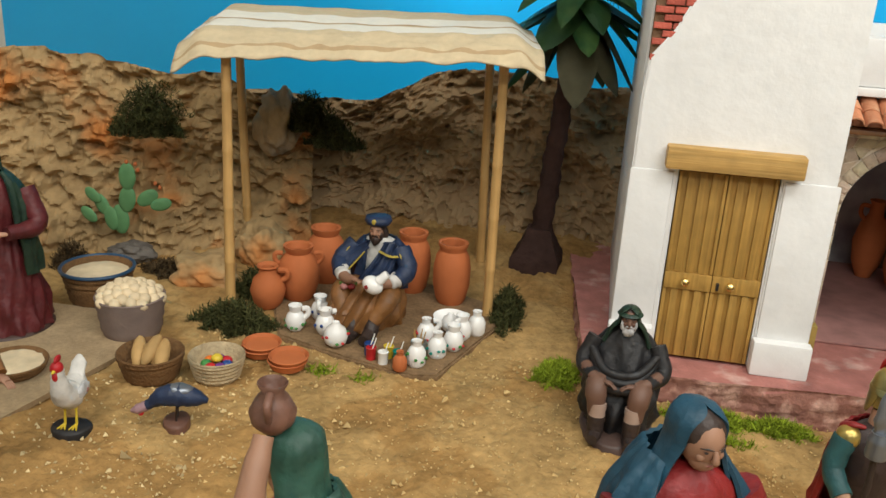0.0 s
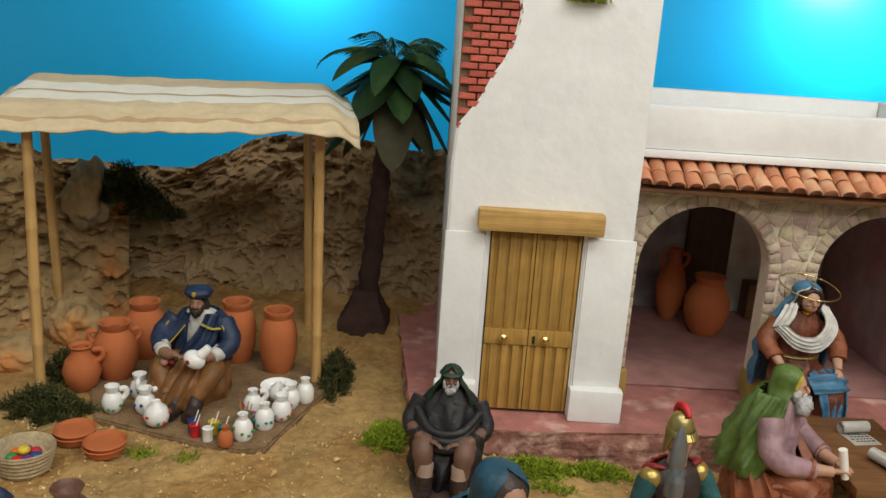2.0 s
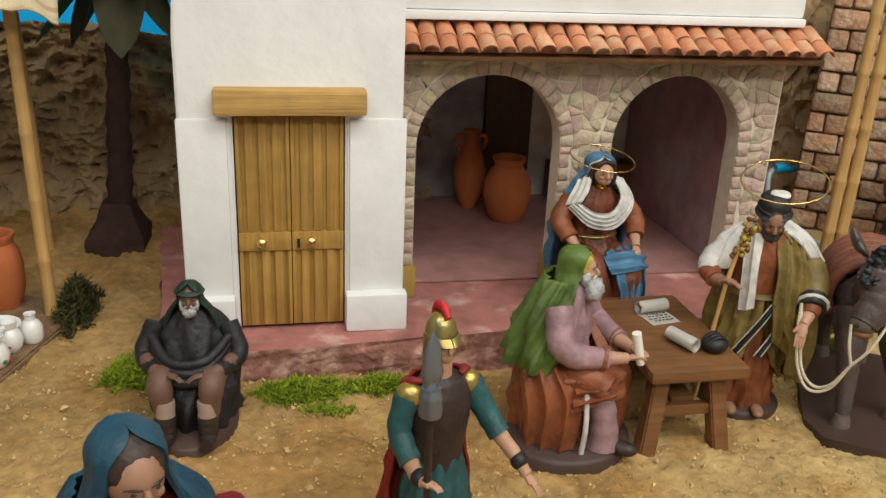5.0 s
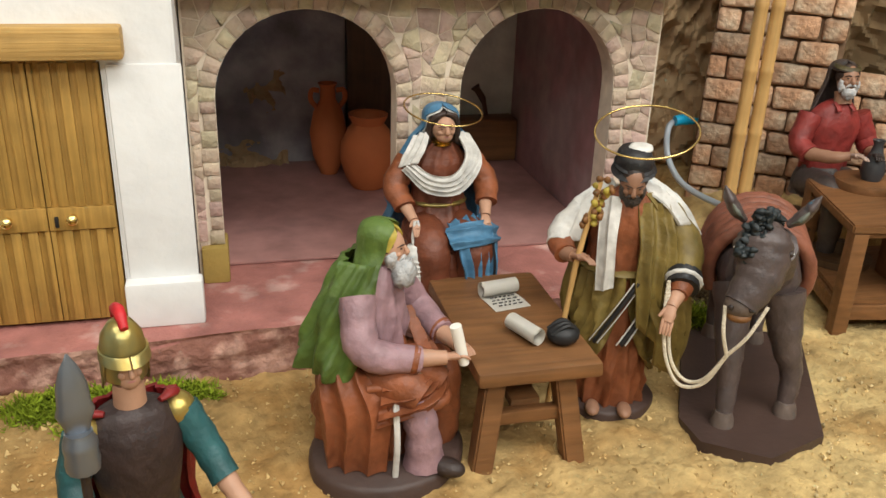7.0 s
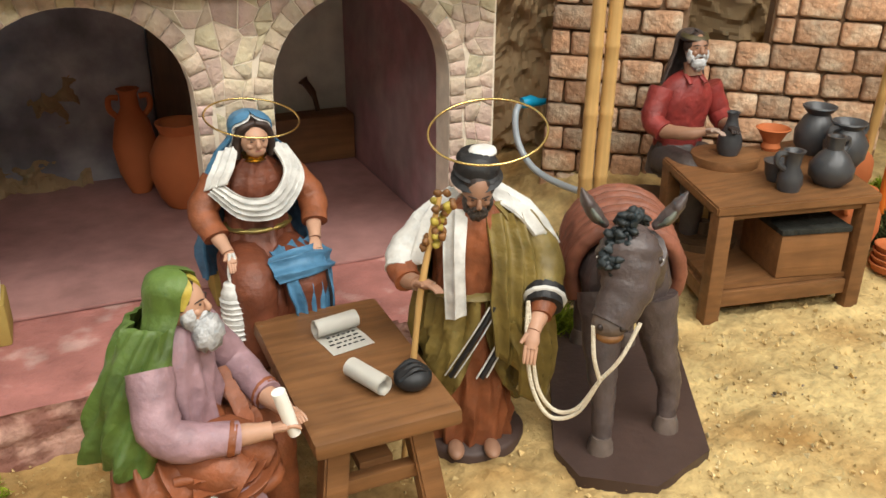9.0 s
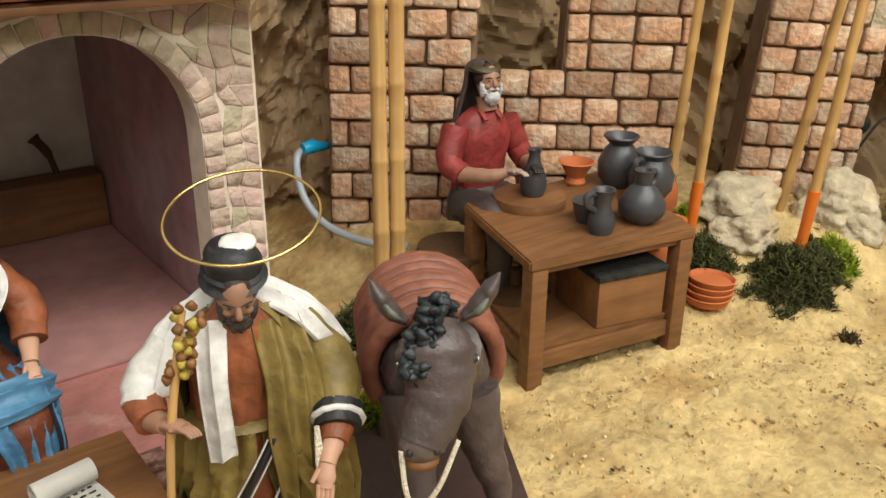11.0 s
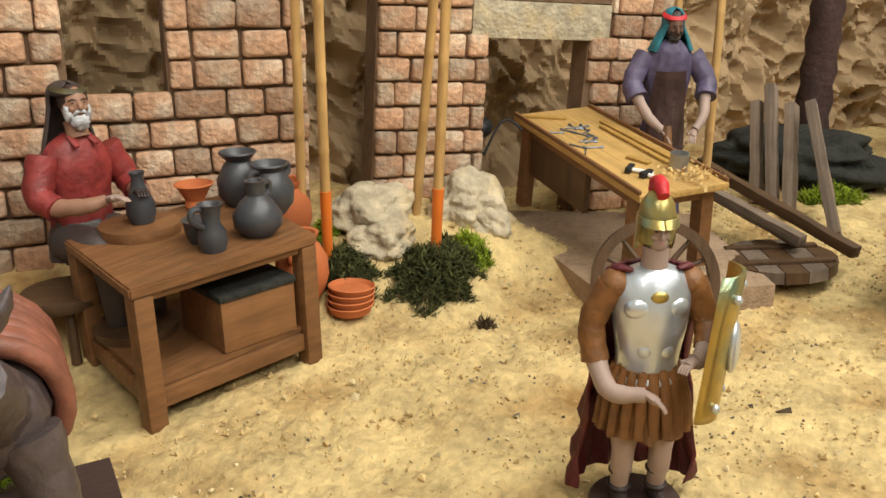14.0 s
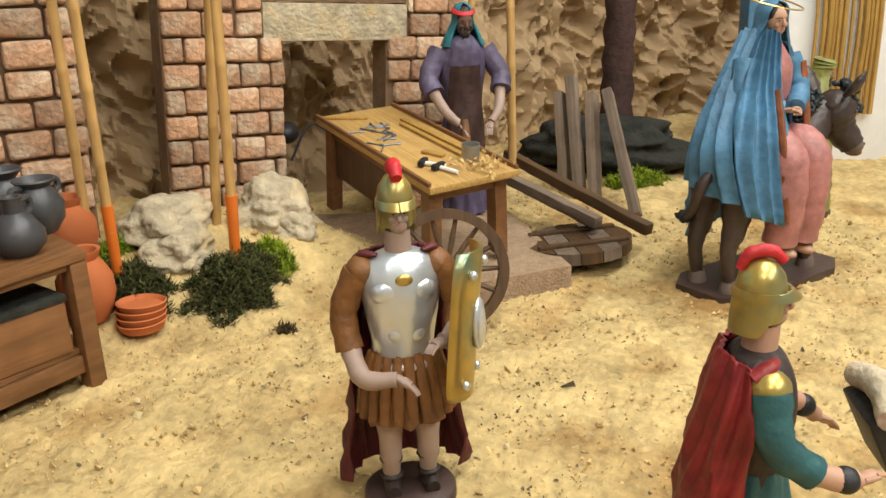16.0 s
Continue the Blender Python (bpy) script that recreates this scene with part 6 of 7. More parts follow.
T_ = M["terracotta"]
g0 = .034
pot("tall_clay_jar", POT["tall"], pose(.052, 1.520, g0), T_, "tall smooth terracotta jar with a rolled rim", s=1.04)
pot("tall_clay_jar", POT["tall"], pose(-.026, 1.552, g0), T_, "tall smooth terracotta jar with a rolled rim", s=1.04)
pot("wide_clay_jar", POT["wide"], pose(-.188, 1.548, g0), T_, "wide terracotta jar with a flared neck", s=1.04)
pot("clay_jar_with_handles", POT["wide"], pose(-.207, 1.455, g0), T_, "terracotta jar with two loop handles", handles=[(20, .027, .062, .086, .012), (200, .027, .062, .086, .012)], s=.98)
pot("small_clay_jug", POT["small"], pose(-.243, 1.405, g0), T_, "small round terracotta jug with one handle", handles=[(10, .016, .040, .060, .012)], s=1.12)
DISH = [(.016, 0), (.024, .003), (.027, .011), (.0285, .013), (.0270, .014), (.0235, .009), (.004, .008)]
for x, y, k in ((-.188, 1.238, 2), (-.134, 1.208, 2)):
    for q in range(k):
        pot("clay_dish", DISH, pose(x + .002 * q, y, gz(x, y) + .001 + q * .0075, 2 * q, 0, 0), T_, "shallow terracotta dish stacked in pairs", "dish", group="clay dishes", s=1.05)
for q in range(4):
    pot("clay_plate", DISH, pose(1.712 + .001 * q, 1.268, gz(1.712, 1.268) + .001 + q * .0075, 0, 1.5 * q, 0), T_, "shallow terracotta plate in a stack of four", "dish", group="stacked plates", s=1.05)
pot("amphora", [(.014, 0), (.026, .03), (.031, .07), (.024, .105), (.013, .125), (.012, .145), (.016, .152), (.012, .152), (.008, .13), (.002, .1)], pose(.812, 1.825, P + .006), T_, "slim terracotta amphora in the shaded arcade", handles=[(0, .014, .108, .140, .012), (180, .014, .108, .140, .012)])
pot("arcade_jar", POT["wide"], pose(.866, 1.748, P + .006), T_, "round terracotta jar in the shaded arcade", s=1.18)

# ---- the potter's mat and painted ware ----
bm = bmesh.new()
prism(bm, [(-.185, 1.300), (-.06, 1.255), (.05, 1.228), (.085, 1.238), (.148, 1.44), (.13, 1.53), (-.02, 1.60), (-.21, 1.58), (-.25, 1.44)], .012, .037)
bmesh.ops.bevel(bm, geom=[e for e in bm.edges if abs(e.verts[0].co.z - e.verts[1].co.z) < .001], offset=.003, segments=2, affect="EDGES")
tagged(finish("cork_mat", bm, M["cork"]), "thick crumbly cork mat under the painter's ware", "mat")
WHITE = {
    "jug": [(.009, 0), (.0135, .006), (.0155, .016), (.012, .026), (.008, .030), (.0105, .040), (.0095, .040), (.006, .031), (.002, .02)],
    "bottle": [(.011, 0), (.0135, .004), (.0135, .020), (.010, .027), (.0065, .030), (.0065, .036), (.0075, .038), (.004, .037), (.002, .02)],
    "egg": [(.008, 0), (.0155, .006), (.018, .016), (.014, .028), (.0065, .034), (.0055, .038), (.003, .036)],
}
r = random.Random(8)
for x, y, kind, band, hd in ((-.165, 1.325, "jug", "green", 0), (-.140, 1.375, "jug", "blue", 200), (-.115, 1.325, "jug", "blue", 20), (-.086, 1.288, "egg", "red", None), (.045, 1.345, "bottle", "red", 0), (.092, 1.330, "jug", "red", 20), (.072, 1.300, "bottle", "teal", None), (.048, 1.262, "bottle", "green", None), (.098, 1.372, "jug", "ceramic", 180), (.118, 1.398, "bottle", "ceramic", None), (.075, 1.395, "egg", "ceramic", None)):
    t = pot("painted_" + {"jug": "jug", "bottle": "bottle", "egg": "vase"}[kind], WHITE[kind], pose(x, y, .0375, 0, 0, r.uniform(0, 90)), M["ceramic"], "white glazed %s with painted %s motifs" % ({"jug": "jug", "bottle": "bottle", "egg": "round vase"}[kind], band if band != "ceramic" else "faint"), "ceramic", handles=[] if hd is None else [(hd, .010, .016, .034, .008)], group="painted white ware", s=.86 if (kind, band) == ("egg", "ceramic") else 1.06)
    if band != "ceramic":
        body = t.children[0]
        for q in range(9):
            bm = bmesh.new()
            a = q * 2 * math.pi / 9 + r.uniform(-.2, .2)
            z = .0125 + r.uniform(-.006, .007)
            rad = np.interp(z, [p[1] for p in WHITE[kind][:4]], [p[0] for p in WHITE[kind][:4]]) * 1.12
            blob(bm, (rad * math.cos(a), rad * math.sin(a), z * 1.12), (.0028, .0028, .0022), 0, (0, 0, 0), 7, 5, .4, 300)
            part("motif", bm, M[band if q % 3 else ("green" if band == "red" else band)], body)
bm = bmesh.new()
rings = []
for z, f_ in ((0, .6), (.006, 1), (.012, 1.12), (.010, .95), (.004, .5)):
    rings.append([(.026 * f_ * math.cos(a), .015 * f_ * math.sin(a), z) for a in np.linspace(0, 2 * math.pi, 25)[:-1]])
loft(bm, rings)
ob = finish("oval_dish", bm, M["ceramic"])
ob.matrix_world = pose(.070, 1.425, .042, 25, 0, 8)
tagged(ob, "white glazed oval dish propped among the jugs", "dish")
for x, y, c in ((-.022, 1.262, "red"), (-.001, 1.253, "ceramic"), (.002, 1.275, "yellow"), (.020, 1.262, "teal"), (-.028, 1.275, "blue")):
    t = thing("paint_pot", pose(x, y, .037), "small %s paint pot" % ("white" if c == "ceramic" else c), "paint pot", "paint pots")
    bm = bmesh.new()
    lathe(bm, [(.0075, 0), (.0078, .018), (.0085, .019), (.0072, .020), (.0065, .014), (.001, .014)], 0, 16)
    part("can", bm, M[c], t)
    bm = bmesh.new()
    tube(bm, [(.001, 0, .013), (.007, .003, .034)], [.0011, .0009], 0, 6)
    part("brush", bm, M["scroll"], t)
pot("small_brown_pot", WHITE["bottle"], pose(.028, 1.240, .037), M["terracotta"], "small brown clay pot with a lid", s=.8)
t = thing("brush_tin", pose(.043, 1.300, .037), "tin cup holding thin brushes", "cup")
bm = bmesh.new()
lathe(bm, [(.011, 0), (.0125, .022), (.0115, .022), (.009, .004), (.001, .004)], 0, 18)
part("cup", bm, M["tin"], t)
for q in range(5):
    bm = bmesh.new()
    a = q * 1.3
    tube(bm, [(.003 * math.cos(a), .003 * math.sin(a), .006), (.010 * math.cos(a), .010 * math.sin(a), .038)], .0009, 0, 6)
    part("brush", bm, M["wood_lintel"], t)

# ---- the market corner ----
slabm = [(-.80, 1.02), (-.43, .93), (-.375, 1.165), (-.42, 1.30), (-.80, 1.30)]
bm = bmesh.new()
prism(bm, slabm, .030, .038)
tagged(finish("burlap_cloth", bm, M["burlap"]), "coarse burlap cloth spread on the sand", "cloth")


def basket(name, m, r, h, material, label, fill, hoops=4, flare=1.15):
    t = thing(name, m, label, "basket", "market baskets")
    bm = bmesh.new()
    prof = [(r * .85, 0)]
    for k in range(hoops * 2 + 1):
        z = h * (k + .5) / (hoops * 2 + 1)
        prof.append((r * (.88 + (flare - .88) * z / h) * (1.025 if k % 2 else .985), z))
    prof += [(r * flare, h), (r * flare * .97, h + .002), (r * flare * .90, h * .98), (r * .8, h * .55), (.002, h * .55)]
    lathe(bm, prof, 0, 36)
    part("body", bm, material, t)
    fill(t, r, h)
    return t


def balls(n, s, material, name, spread=.86, heap=.55):
    def go(t, r, h):
        q = random.Random(n)
        for k in range(n):
            a, d = k * 2.4, math.sqrt((k + .5) / n) * r * spread
            bm = bmesh.new()
            blob(bm, (0, 0, 0), (s, s * .95, s * .85), 0, (q.uniform(0, 60), q.uniform(0, 60), 0), 10, 7, .12, 150)
            o = part(name, bm, material, t)
            o.location = (d * math.cos(a), d * math.sin(a), h * .88 + heap * s * 3.2 * (1 - (d / r) ** 2) + q.uniform(0, .003))
    return go


def loaves(t, r, h):
    for k, (x, a, z) in enumerate(((-.018, 20, .0), (.002, -8, .006), (.018, 12, .001), (.006, 70, -.006))):
        bm = bmesh.new()
        blob(bm, (0, 0, 0), (.0105, .026, .0095), 0, (35, 0, a), 14, 9, .05, 90)
        o = part("loaf", bm, M["bread"], t)
        o.location = (x, 0, h * .92 + z)


def grain(t, r, h):
    bm = bmesh.new()
    lathe(bm, [(r * .99, h * .86), (r * .6, h * .92), (.002, h * .95)], 0, 30)
    for v in bm.verts:
        v.co.z += .002 * noise.noise(v.co * 200)
    part("grain", bm, M["cream"], t)


def fruit(t, r, h):
    for k, c in enumerate(("yellow", "red", "purple", "orange", "green", "red", "purple", "blue")):
        bm = bmesh.new()
        blob(bm, (0, 0, 0), (.0085, .0085, .006), 0, (0, 0, 0), 10, 7, .1, 100)
        o = part("fruit", bm, M[c], t)
        o.location = (.015 * math.cos(k * .9) * (k > 0), .015 * math.sin(k * .9) * (k > 0), h * .62 + (.008 if k == 0 else 0))


basket("tub_of_garlic", pose(-.402, 1.243, .036), .049, .062, M["grey_tub"], "grey-brown hooped tub heaped with pale bulbs", balls(44, .0102, M["cream"], "bulb", .95, .7), 3, 1.08)
basket("dark_grain_tub", pose(-.520, 1.345, .034), .052, .058, M["basket_dark"], "dark tub with blue rim full of pale grain", grain, 5, 1.12)
bm = bmesh.new()
tube(bm, [(.0585 * math.cos(a), .0585 * math.sin(a), .059) for a in np.linspace(0, 2 * math.pi, 41)], .0032, 0, 8)
part("rim", bm, M["blue_rim"], bpy.data.objects["dark_grain_tub"], "glossy blue rim")
basket("bread_basket", pose(-.308, 1.130, .031), .041, .038, M["basket_dark"], "wicker basket holding long loaves", loaves, 4, 1.15)
basket("fruit_basket", pose(-.220, 1.155, .031), .036, .034, M["basket"], "cream coiled basket holding coloured fruit", fruit, 5, 1.12)
basket("low_basket", pose(-.485, 1.075, .038), .042, .016, M["basket_dark"], "low wicker tray of grain", grain, 2, 1.1)
# hen and guinea fowl on their stands
f = Fig()
f.plinth(.021, .018, .007, "black")
for sx in (-1, 1):
    f.limb([(sx * .006, 0, .008), (sx * .006, .002, .024), (sx * .005, .002, .034)], [.0014, .0012, .003], "yellow", 3)
    for d in (-.5, 0, .5):
        f.limb([(sx * .006, 0, .009), (sx * .006 + d * .008, -.010, .008)], [.0012, .0008], "yellow", 2)
f.limb([(0, .030, .058), (0, .018, .048), (0, 0, .044), (0, -.012, .054), (0, -.016, .072), (0, -.016, .080)], [.004, .013, .016, .011, .007, .0065], "white")
f.limb([(0, .018, .052), (0, .030, .066), (0, .032, .074)], [.009, .008, .002], "white", 4, .4)
f.blob((0, -.017, .083), (.0065, .007, .0065), "crest")
f.blob((0, -.014, .091), (.0022, .007, .004), "crest")
f.blob((0, -.022, .075), (.003, .003, .005), "crest")
f.limb([(0, -.022, .082), (0, -.028, .081)], [.0022, .0006], "yellow", 2)
for sx in (-1, 1):
    f.blob((sx * .013, .006, .047), (.004, .013, .008), "grey_hair", rough=.3)
    f.blob((sx * .0145, .008, .046), (.003, .006, .004), "rose")
f.done("white_hen_statue", sized(pose(-.330, .970, gz(-.32, .97), 0, 0, 8), 1.2), "white and grey hen figurine on a black stand", "hen")
f = Fig()
f.plinth(.022, .017, .010, "umber")
for sx in (-1, 1):
    f.limb([(sx * .005, 0, .010), (sx * .005, .002, .035)], [.0013, .0016], "boot", 3)
f.limb([(0, .040, .036), (0, .026, .040), (0, .004, .045), (0, -.016, .043), (0, -.030, .034), (0, -.040, .028)], [.003, .011, .0155, .013, .007, .006], "navy")
f.blob((0, .004, .051), (.012, .019, .010), "steel", rough=.1)
f.limb([(0, -.036, .030), (0, -.048, .025), (0, -.056, .023)], [.0068, .0065, .002], "lilac", 4)
f.blob((0, -.044, .020), (.004, .004, .004), "crest")
f.done("guinea_fowl_statue", pose(-.212, 1.018, gz(-.21, 1.01), 0, 0, -72), "dark blue guinea fowl figurine pecking on a brown stand", "bird")
# prickly pear on its stone
t = thing("prickly_pear", sized(pose(-.600, 1.555, gz(-.58, 1.55) + .022), 1.12), "green prickly pear with red buds behind a stone", "cactus")
for x, z, a, s in ((0, .045, 0, 1.1), (.012, .085, 12, 1), (-.022, .075, -35, .9), (.018, .125, 4, 1), (-.034, .098, -60, .75), (.038, .100, 55, .85), (.060, .096, 75, .75), (-.045, .062, -65, .8), (-.012, .050, -10, .9)):
    bm = bmesh.new()
    blob(bm, (0, 0, .02 * s), (.015 * s, .005 * s, .024 * s), 0, (0, 0, 0), 14, 9, .03, 80)
    o = part("pad", bm, M["cactus"], t)
    o.matrix_basis = pose(x, -.002 * (x * 100 % 3), z - .02, 0, a, x * 300)
for x, z in ((.036, .148), (.040, .138), (.078, .112), (.070, .118), (.020, .150)):
    bm = bmesh.new()
    blob(bm, (x, -.004, z), (.0032, .0032, .004), 0, (0, 0, 0), 8, 6)
    part("bud", bm, M["rose"] if "rose" in M else M["terracotta"], t)


def boulder(name, c, s, material, label, seed, group="stones"):
    bm = bmesh.new()
    bmesh.ops.create_icosphere(bm, subdivisions=5, radius=1)
    for v in bm.verts:
        p = v.co.copy()
        d = 1 + .38 * noise.noise(p * 1.3 + Vector((seed, 0, 0))) + .18 * noise.noise(p * 3.1 + Vector((0, seed, 0))) + .07 * noise.noise(p * 6 + Vector((seed, seed, 0))) + .025 * noise.noise(p * 15)
        v.co = Vector((p.x * s[0], p.y * s[1], p.z * s[2])) * d
    ob = finish(name, bm, material, None, "all")
    ob.location = c
    return tagged(ob, label, "stone", group)


boulder("grey_stone", (-.575, 1.545, .045), (.045, .03, .02), M["greyrock"], "flat grey stone beside the cactus", 2)
boulder("ochre_rock", (-.40, 1.50, .045), (.06, .05, .035), M["rock"], "ochre painted rock by the awning post", 3)
boulder("ochre_rock", (-.34, 1.62, .06), (.05, .05, .05), M["rock"], "ochre painted rock by the awning post", 4)
boulder("blue_grey_rock", (-.350, 1.735, .285), (.042, .045, .062), M["rock_grey"], "blue-grey and tan rock set in the cliff", 5)
boulder("limestone", (1.872, 1.352, .095), (.068, .050, .040), M["pale_rock"], "pale rough limestone at the pillar's foot", 6)
boulder("limestone", (1.845, 1.310, .072), (.052, .040, .032), M["pale_rock"], "pale rough limestone at the pillar's foot", 7)
boulder("limestone", (1.995, 1.270, .090), (.056, .050, .044), M["pale_rock"], "pale rough limestone at the pillar's foot", 8)
boulder("limestone", (1.990, 1.225, .060), (.040, .038, .030), M["pale_rock"], "pale rough limestone at the pillar's foot", 9)
boulder("grey_stone", (2.105, 1.335, .050), (.060, .05, .035), M["rock"], "ochre-grey stone behind the cork slab", 10)
boulder("grey_stone", (2.055, 1.300, .055), (.035, .035, .025), M["greyrock"], "small grey stone behind the cork slab", 12)

# ---- moss: uncountable strands ----
def moss(name, x, y, rx, ry, h, material, label, n=2600, seed=1, z=None, rz=0.0):
    r = np.random.default_rng(seed)
    a, d = r.uniform(0, 2 * np.pi, n), np.sqrt(r.uniform(0, 1, n))
    lump = 0.75 + 0.35 * np.sin(3 * a + seed) * np.sin(5 * a + 2 * seed)
    lx, ly = d * rx * np.cos(a) * lump, d * ry * np.sin(a) * lump
    c, s = math.cos(radians(rz)), math.sin(radians(rz))
    px, py = x + c * lx - s * ly, y + s * lx + c * ly
    g = ground_z(px, py) if z is None else np.full(n, z)
    pz = g + h * (1 - d ** 2) * r.uniform(0.0, 1.0, n) - 0.002
    base = np.stack([px, py, pz], -1)
    w = np.stack([0.0013 * np.cos(a * 7), 0.0013 * np.sin(a * 7), np.zeros(n)], -1)
    dr = r.normal(0, 1, (n, 3))
    dr[:, 2] = np.abs(dr[:, 2]) * 0.7
    dr /= np.linalg.norm(dr, axis=1)[:, None]
    ln = r.uniform(0.006, 0.016, n)[:, None]
    mid = base + dr * ln * 0.55
    dr2 = dr + r.normal(0, 0.6, (n, 3))
    tip = mid + dr2 / np.linalg.norm(dr2, axis=1)[:, None] * ln * 0.6
    co = np.stack([base - w, base + w, mid + w * 0.8, mid - w * 0.8, tip], 1).reshape(-1, 3)
    k = np.arange(n)[:, None] * 5
    faces = [tuple(q) for q in (k + np.array([0, 1, 2, 3])).tolist()] + [tuple(q) for q in (k + np.array([3, 2, 4])).tolist()]
    me = bpy.data.meshes.new(name)
    me.from_pydata(co.tolist(), [], faces)
    me.materials.append(material)
    return tagged(new(name, me), label, "moss", kind="stuff")


D_, L_, B_ = M["moss"], M["moss_lime"], M["moss_brown"]
moss("dark_moss", -.265, 1.325, .085, .055, .045, D_, "dark green moss round the awning post", 4500, 1)
moss("dark_moss", -.290, 1.46, .05, .05, .05, D_, "dark green moss behind the clay jugs", 2500, 2)
moss("dark_moss", .155, 1.50, .04, .085, .055, D_, "dark green moss beside the jars", 3600, 3)
moss("dark_moss", -.53, 1.60, .06, .05, .07, D_, "dark moss tuft at the cliff foot", 1200, 4, .30)
moss("cliff_moss", -.560, 1.600, .075, .045, .10, D_, "dark green moss hanging on the cliff", 7500, 5, .265)
moss("cliff_moss", -.285, 1.735, .070, .05, .075, D_, "dark green moss on top of the cliff", 6500, 6, .275)
moss("cliff_moss", -.235, 1.735, .060, .045, .06, D_, "dark green moss on top of the cliff", 4500, 7, .245)
moss("dry_moss", -.46, 1.50, .09, .04, .03, B_, "dry brown moss at the cliff foot", 2600, 8)
moss("dry_moss", -.66, 1.48, .05, .04, .05, B_, "dry brown moss at the cliff foot", 2000, 9)
moss("lime_moss", .256, 1.300, .045, .05, .022, L_, "bright lime-green moss on the sand", 3000, 10)
moss("lime_moss", .470, 1.245, .075, .035, .018, L_, "bright lime-green moss along the platform", 3600, 11)
moss("lime_moss", .575, 1.262, .050, .025, .018, L_, "bright lime-green moss along the platform", 2200, 12)
moss("lime_moss", .50, 1.205, .04, .018, .006, L_, "thin lime-green moss strands on the sand", 500, 13)
moss("lime_moss", 1.235, 1.325, .055, .045, .030, L_, "bright lime-green moss by the platform corner", 3200, 14)
moss("dark_moss", 1.330, 1.470, .070, .060, .055, D_, "dark moss beside the grey hose", 3600, 15)
moss("dry_moss", 1.300, 1.400, .045, .05, .035, B_, "dry reddish moss beside the donkey board", 1500, 25)
moss("dark_moss", 1.755, 1.312, .065, .048, .030, D_, "dark green moss under the canes", 3600, 16)
moss("dark_moss", 1.842, 1.222, .095, .062, .036, D_, "thick dark green moss at the stones' foot", 6500, 17, None, -30)
moss("lime_moss", 1.915, 1.210, .025, .04, .020, L_, "lime-green moss edge at the stones", 1300, 18)
moss("lime_moss", 1.790, 1.375, .040, .020, .022, L_, "lime-green moss behind the canes", 1200, 19)
moss("twig_moss", 1.792, 1.118, .016, .014, .010, B_, "small dark twig tuft on the sand", 260, 20)
moss("lime_moss", 2.555, .845, .09, .035, .030, L_, "lime-green moss by the palm stump", 2600, 21, None, -40)
moss("thin_moss", -.085, 1.215, .03, .015, .006, L_, "thin green strands on the sand", 160, 22)
moss("thin_moss", -.02, 1.205, .03, .015, .006, L_, "thin green strands on the sand", 160, 23)
moss("tower_moss", .50, 1.335, .035, .01, .02, L_, "dry green moss on the tower wall", 300, 24, .685)



# ---- palms ----
def palm(x, y, h, r, lean, label, crown=True, stone=True):
    t = thing("palm_tree", pose(x, y, gz(x, y)), label, "palm tree")
    bm = bmesh.new()
    rings = []
    n = 26
    for k in range(n + 1):
        z = h * k / n
        rr = r * (1.15 - .35 * k / n) * (1.10 if k % 2 else .92)
        rings.append([(lean * (k / n) ** 1.3 + rr * math.cos(a) * (1 + .08 * math.sin(3 * a + k)), rr * math.sin(a), z) for a in (2 * math.pi * j / 16 for j in range(16))])
    loft(bm, rings)
    part("trunk", bm, M["trunk"], t)
    if crown:
        q = random.Random(5)
        for k in range(26):
            a = k * 2.399
            up = q.uniform(-.7, .95) if k > 5 else q.uniform(-1.2, -.7)
            ln, wd = q.uniform(.12, .19), q.uniform(.024, .038)
            bm = bmesh.new()
            rows = []
            for s in np.linspace(0, 1, 9):
                w = wd * (math.sin(math.pi * min(1, s * .92 + .08)) ** .7) + .001
                out = ln * s * math.cos(up * .9)
                zz = ln * s * math.sin(up) - .11 * s * s * (1.3 if up > 0 else .5)
                rows.append([(out, v * w, zz - abs(v) * w * .45) for v in (-1, -.5, 0, .5, 1)])
            vs = loft(bm, rows, 0, False, False)
            bmesh.ops.solidify(bm, geom=list(bm.faces), thickness=.0012)
            o = part("frond", bm, M["leaf"] if up > -.7 else M["leaf_dry"], t)
            o.matrix_basis = pose(lean, 0, h + .005 + .03 * q.random(), 0, 0, math.degrees(a))
        for k in range(9):
            # feathered fronds with single leaflets
            a, ln = k * .72 + .3, q.uniform(.13, .17)
            bm = bmesh.new()
            up = q.uniform(.5, 1.1)
            for s in np.linspace(.15, 1, 15):
                px, pz = ln * s * math.cos(up), ln * s * math.sin(up) - .10 * s * s
                for v in (-1, 1):
                    L2 = .045 * math.sin(math.pi * (.15 + .8 * s))
                    p = [(px, 0, pz), (px + L2 * .5, v * L2 * .55 + .002, pz - .004), (px + L2 * .9, v * L2, pz - .016), (px + L2 * .35, v * L2 * .5, pz - .005)]
                    bm.faces.new([bm.verts.new(w) for w in p])
            bmesh.ops.solidify(bm, geom=list(bm.faces), thickness=.001)
            tube(bm, [(ln * s * math.cos(up), 0, ln * s * math.sin(up) - .10 * s * s) for s in np.linspace(0, 1, 8)], .0022, 0, 6)
            o = part("frond", bm, M["leaf"], t)
            o.matrix_basis = pose(lean, 0, h + .03, 0, 0, math.degrees(a))
    return t


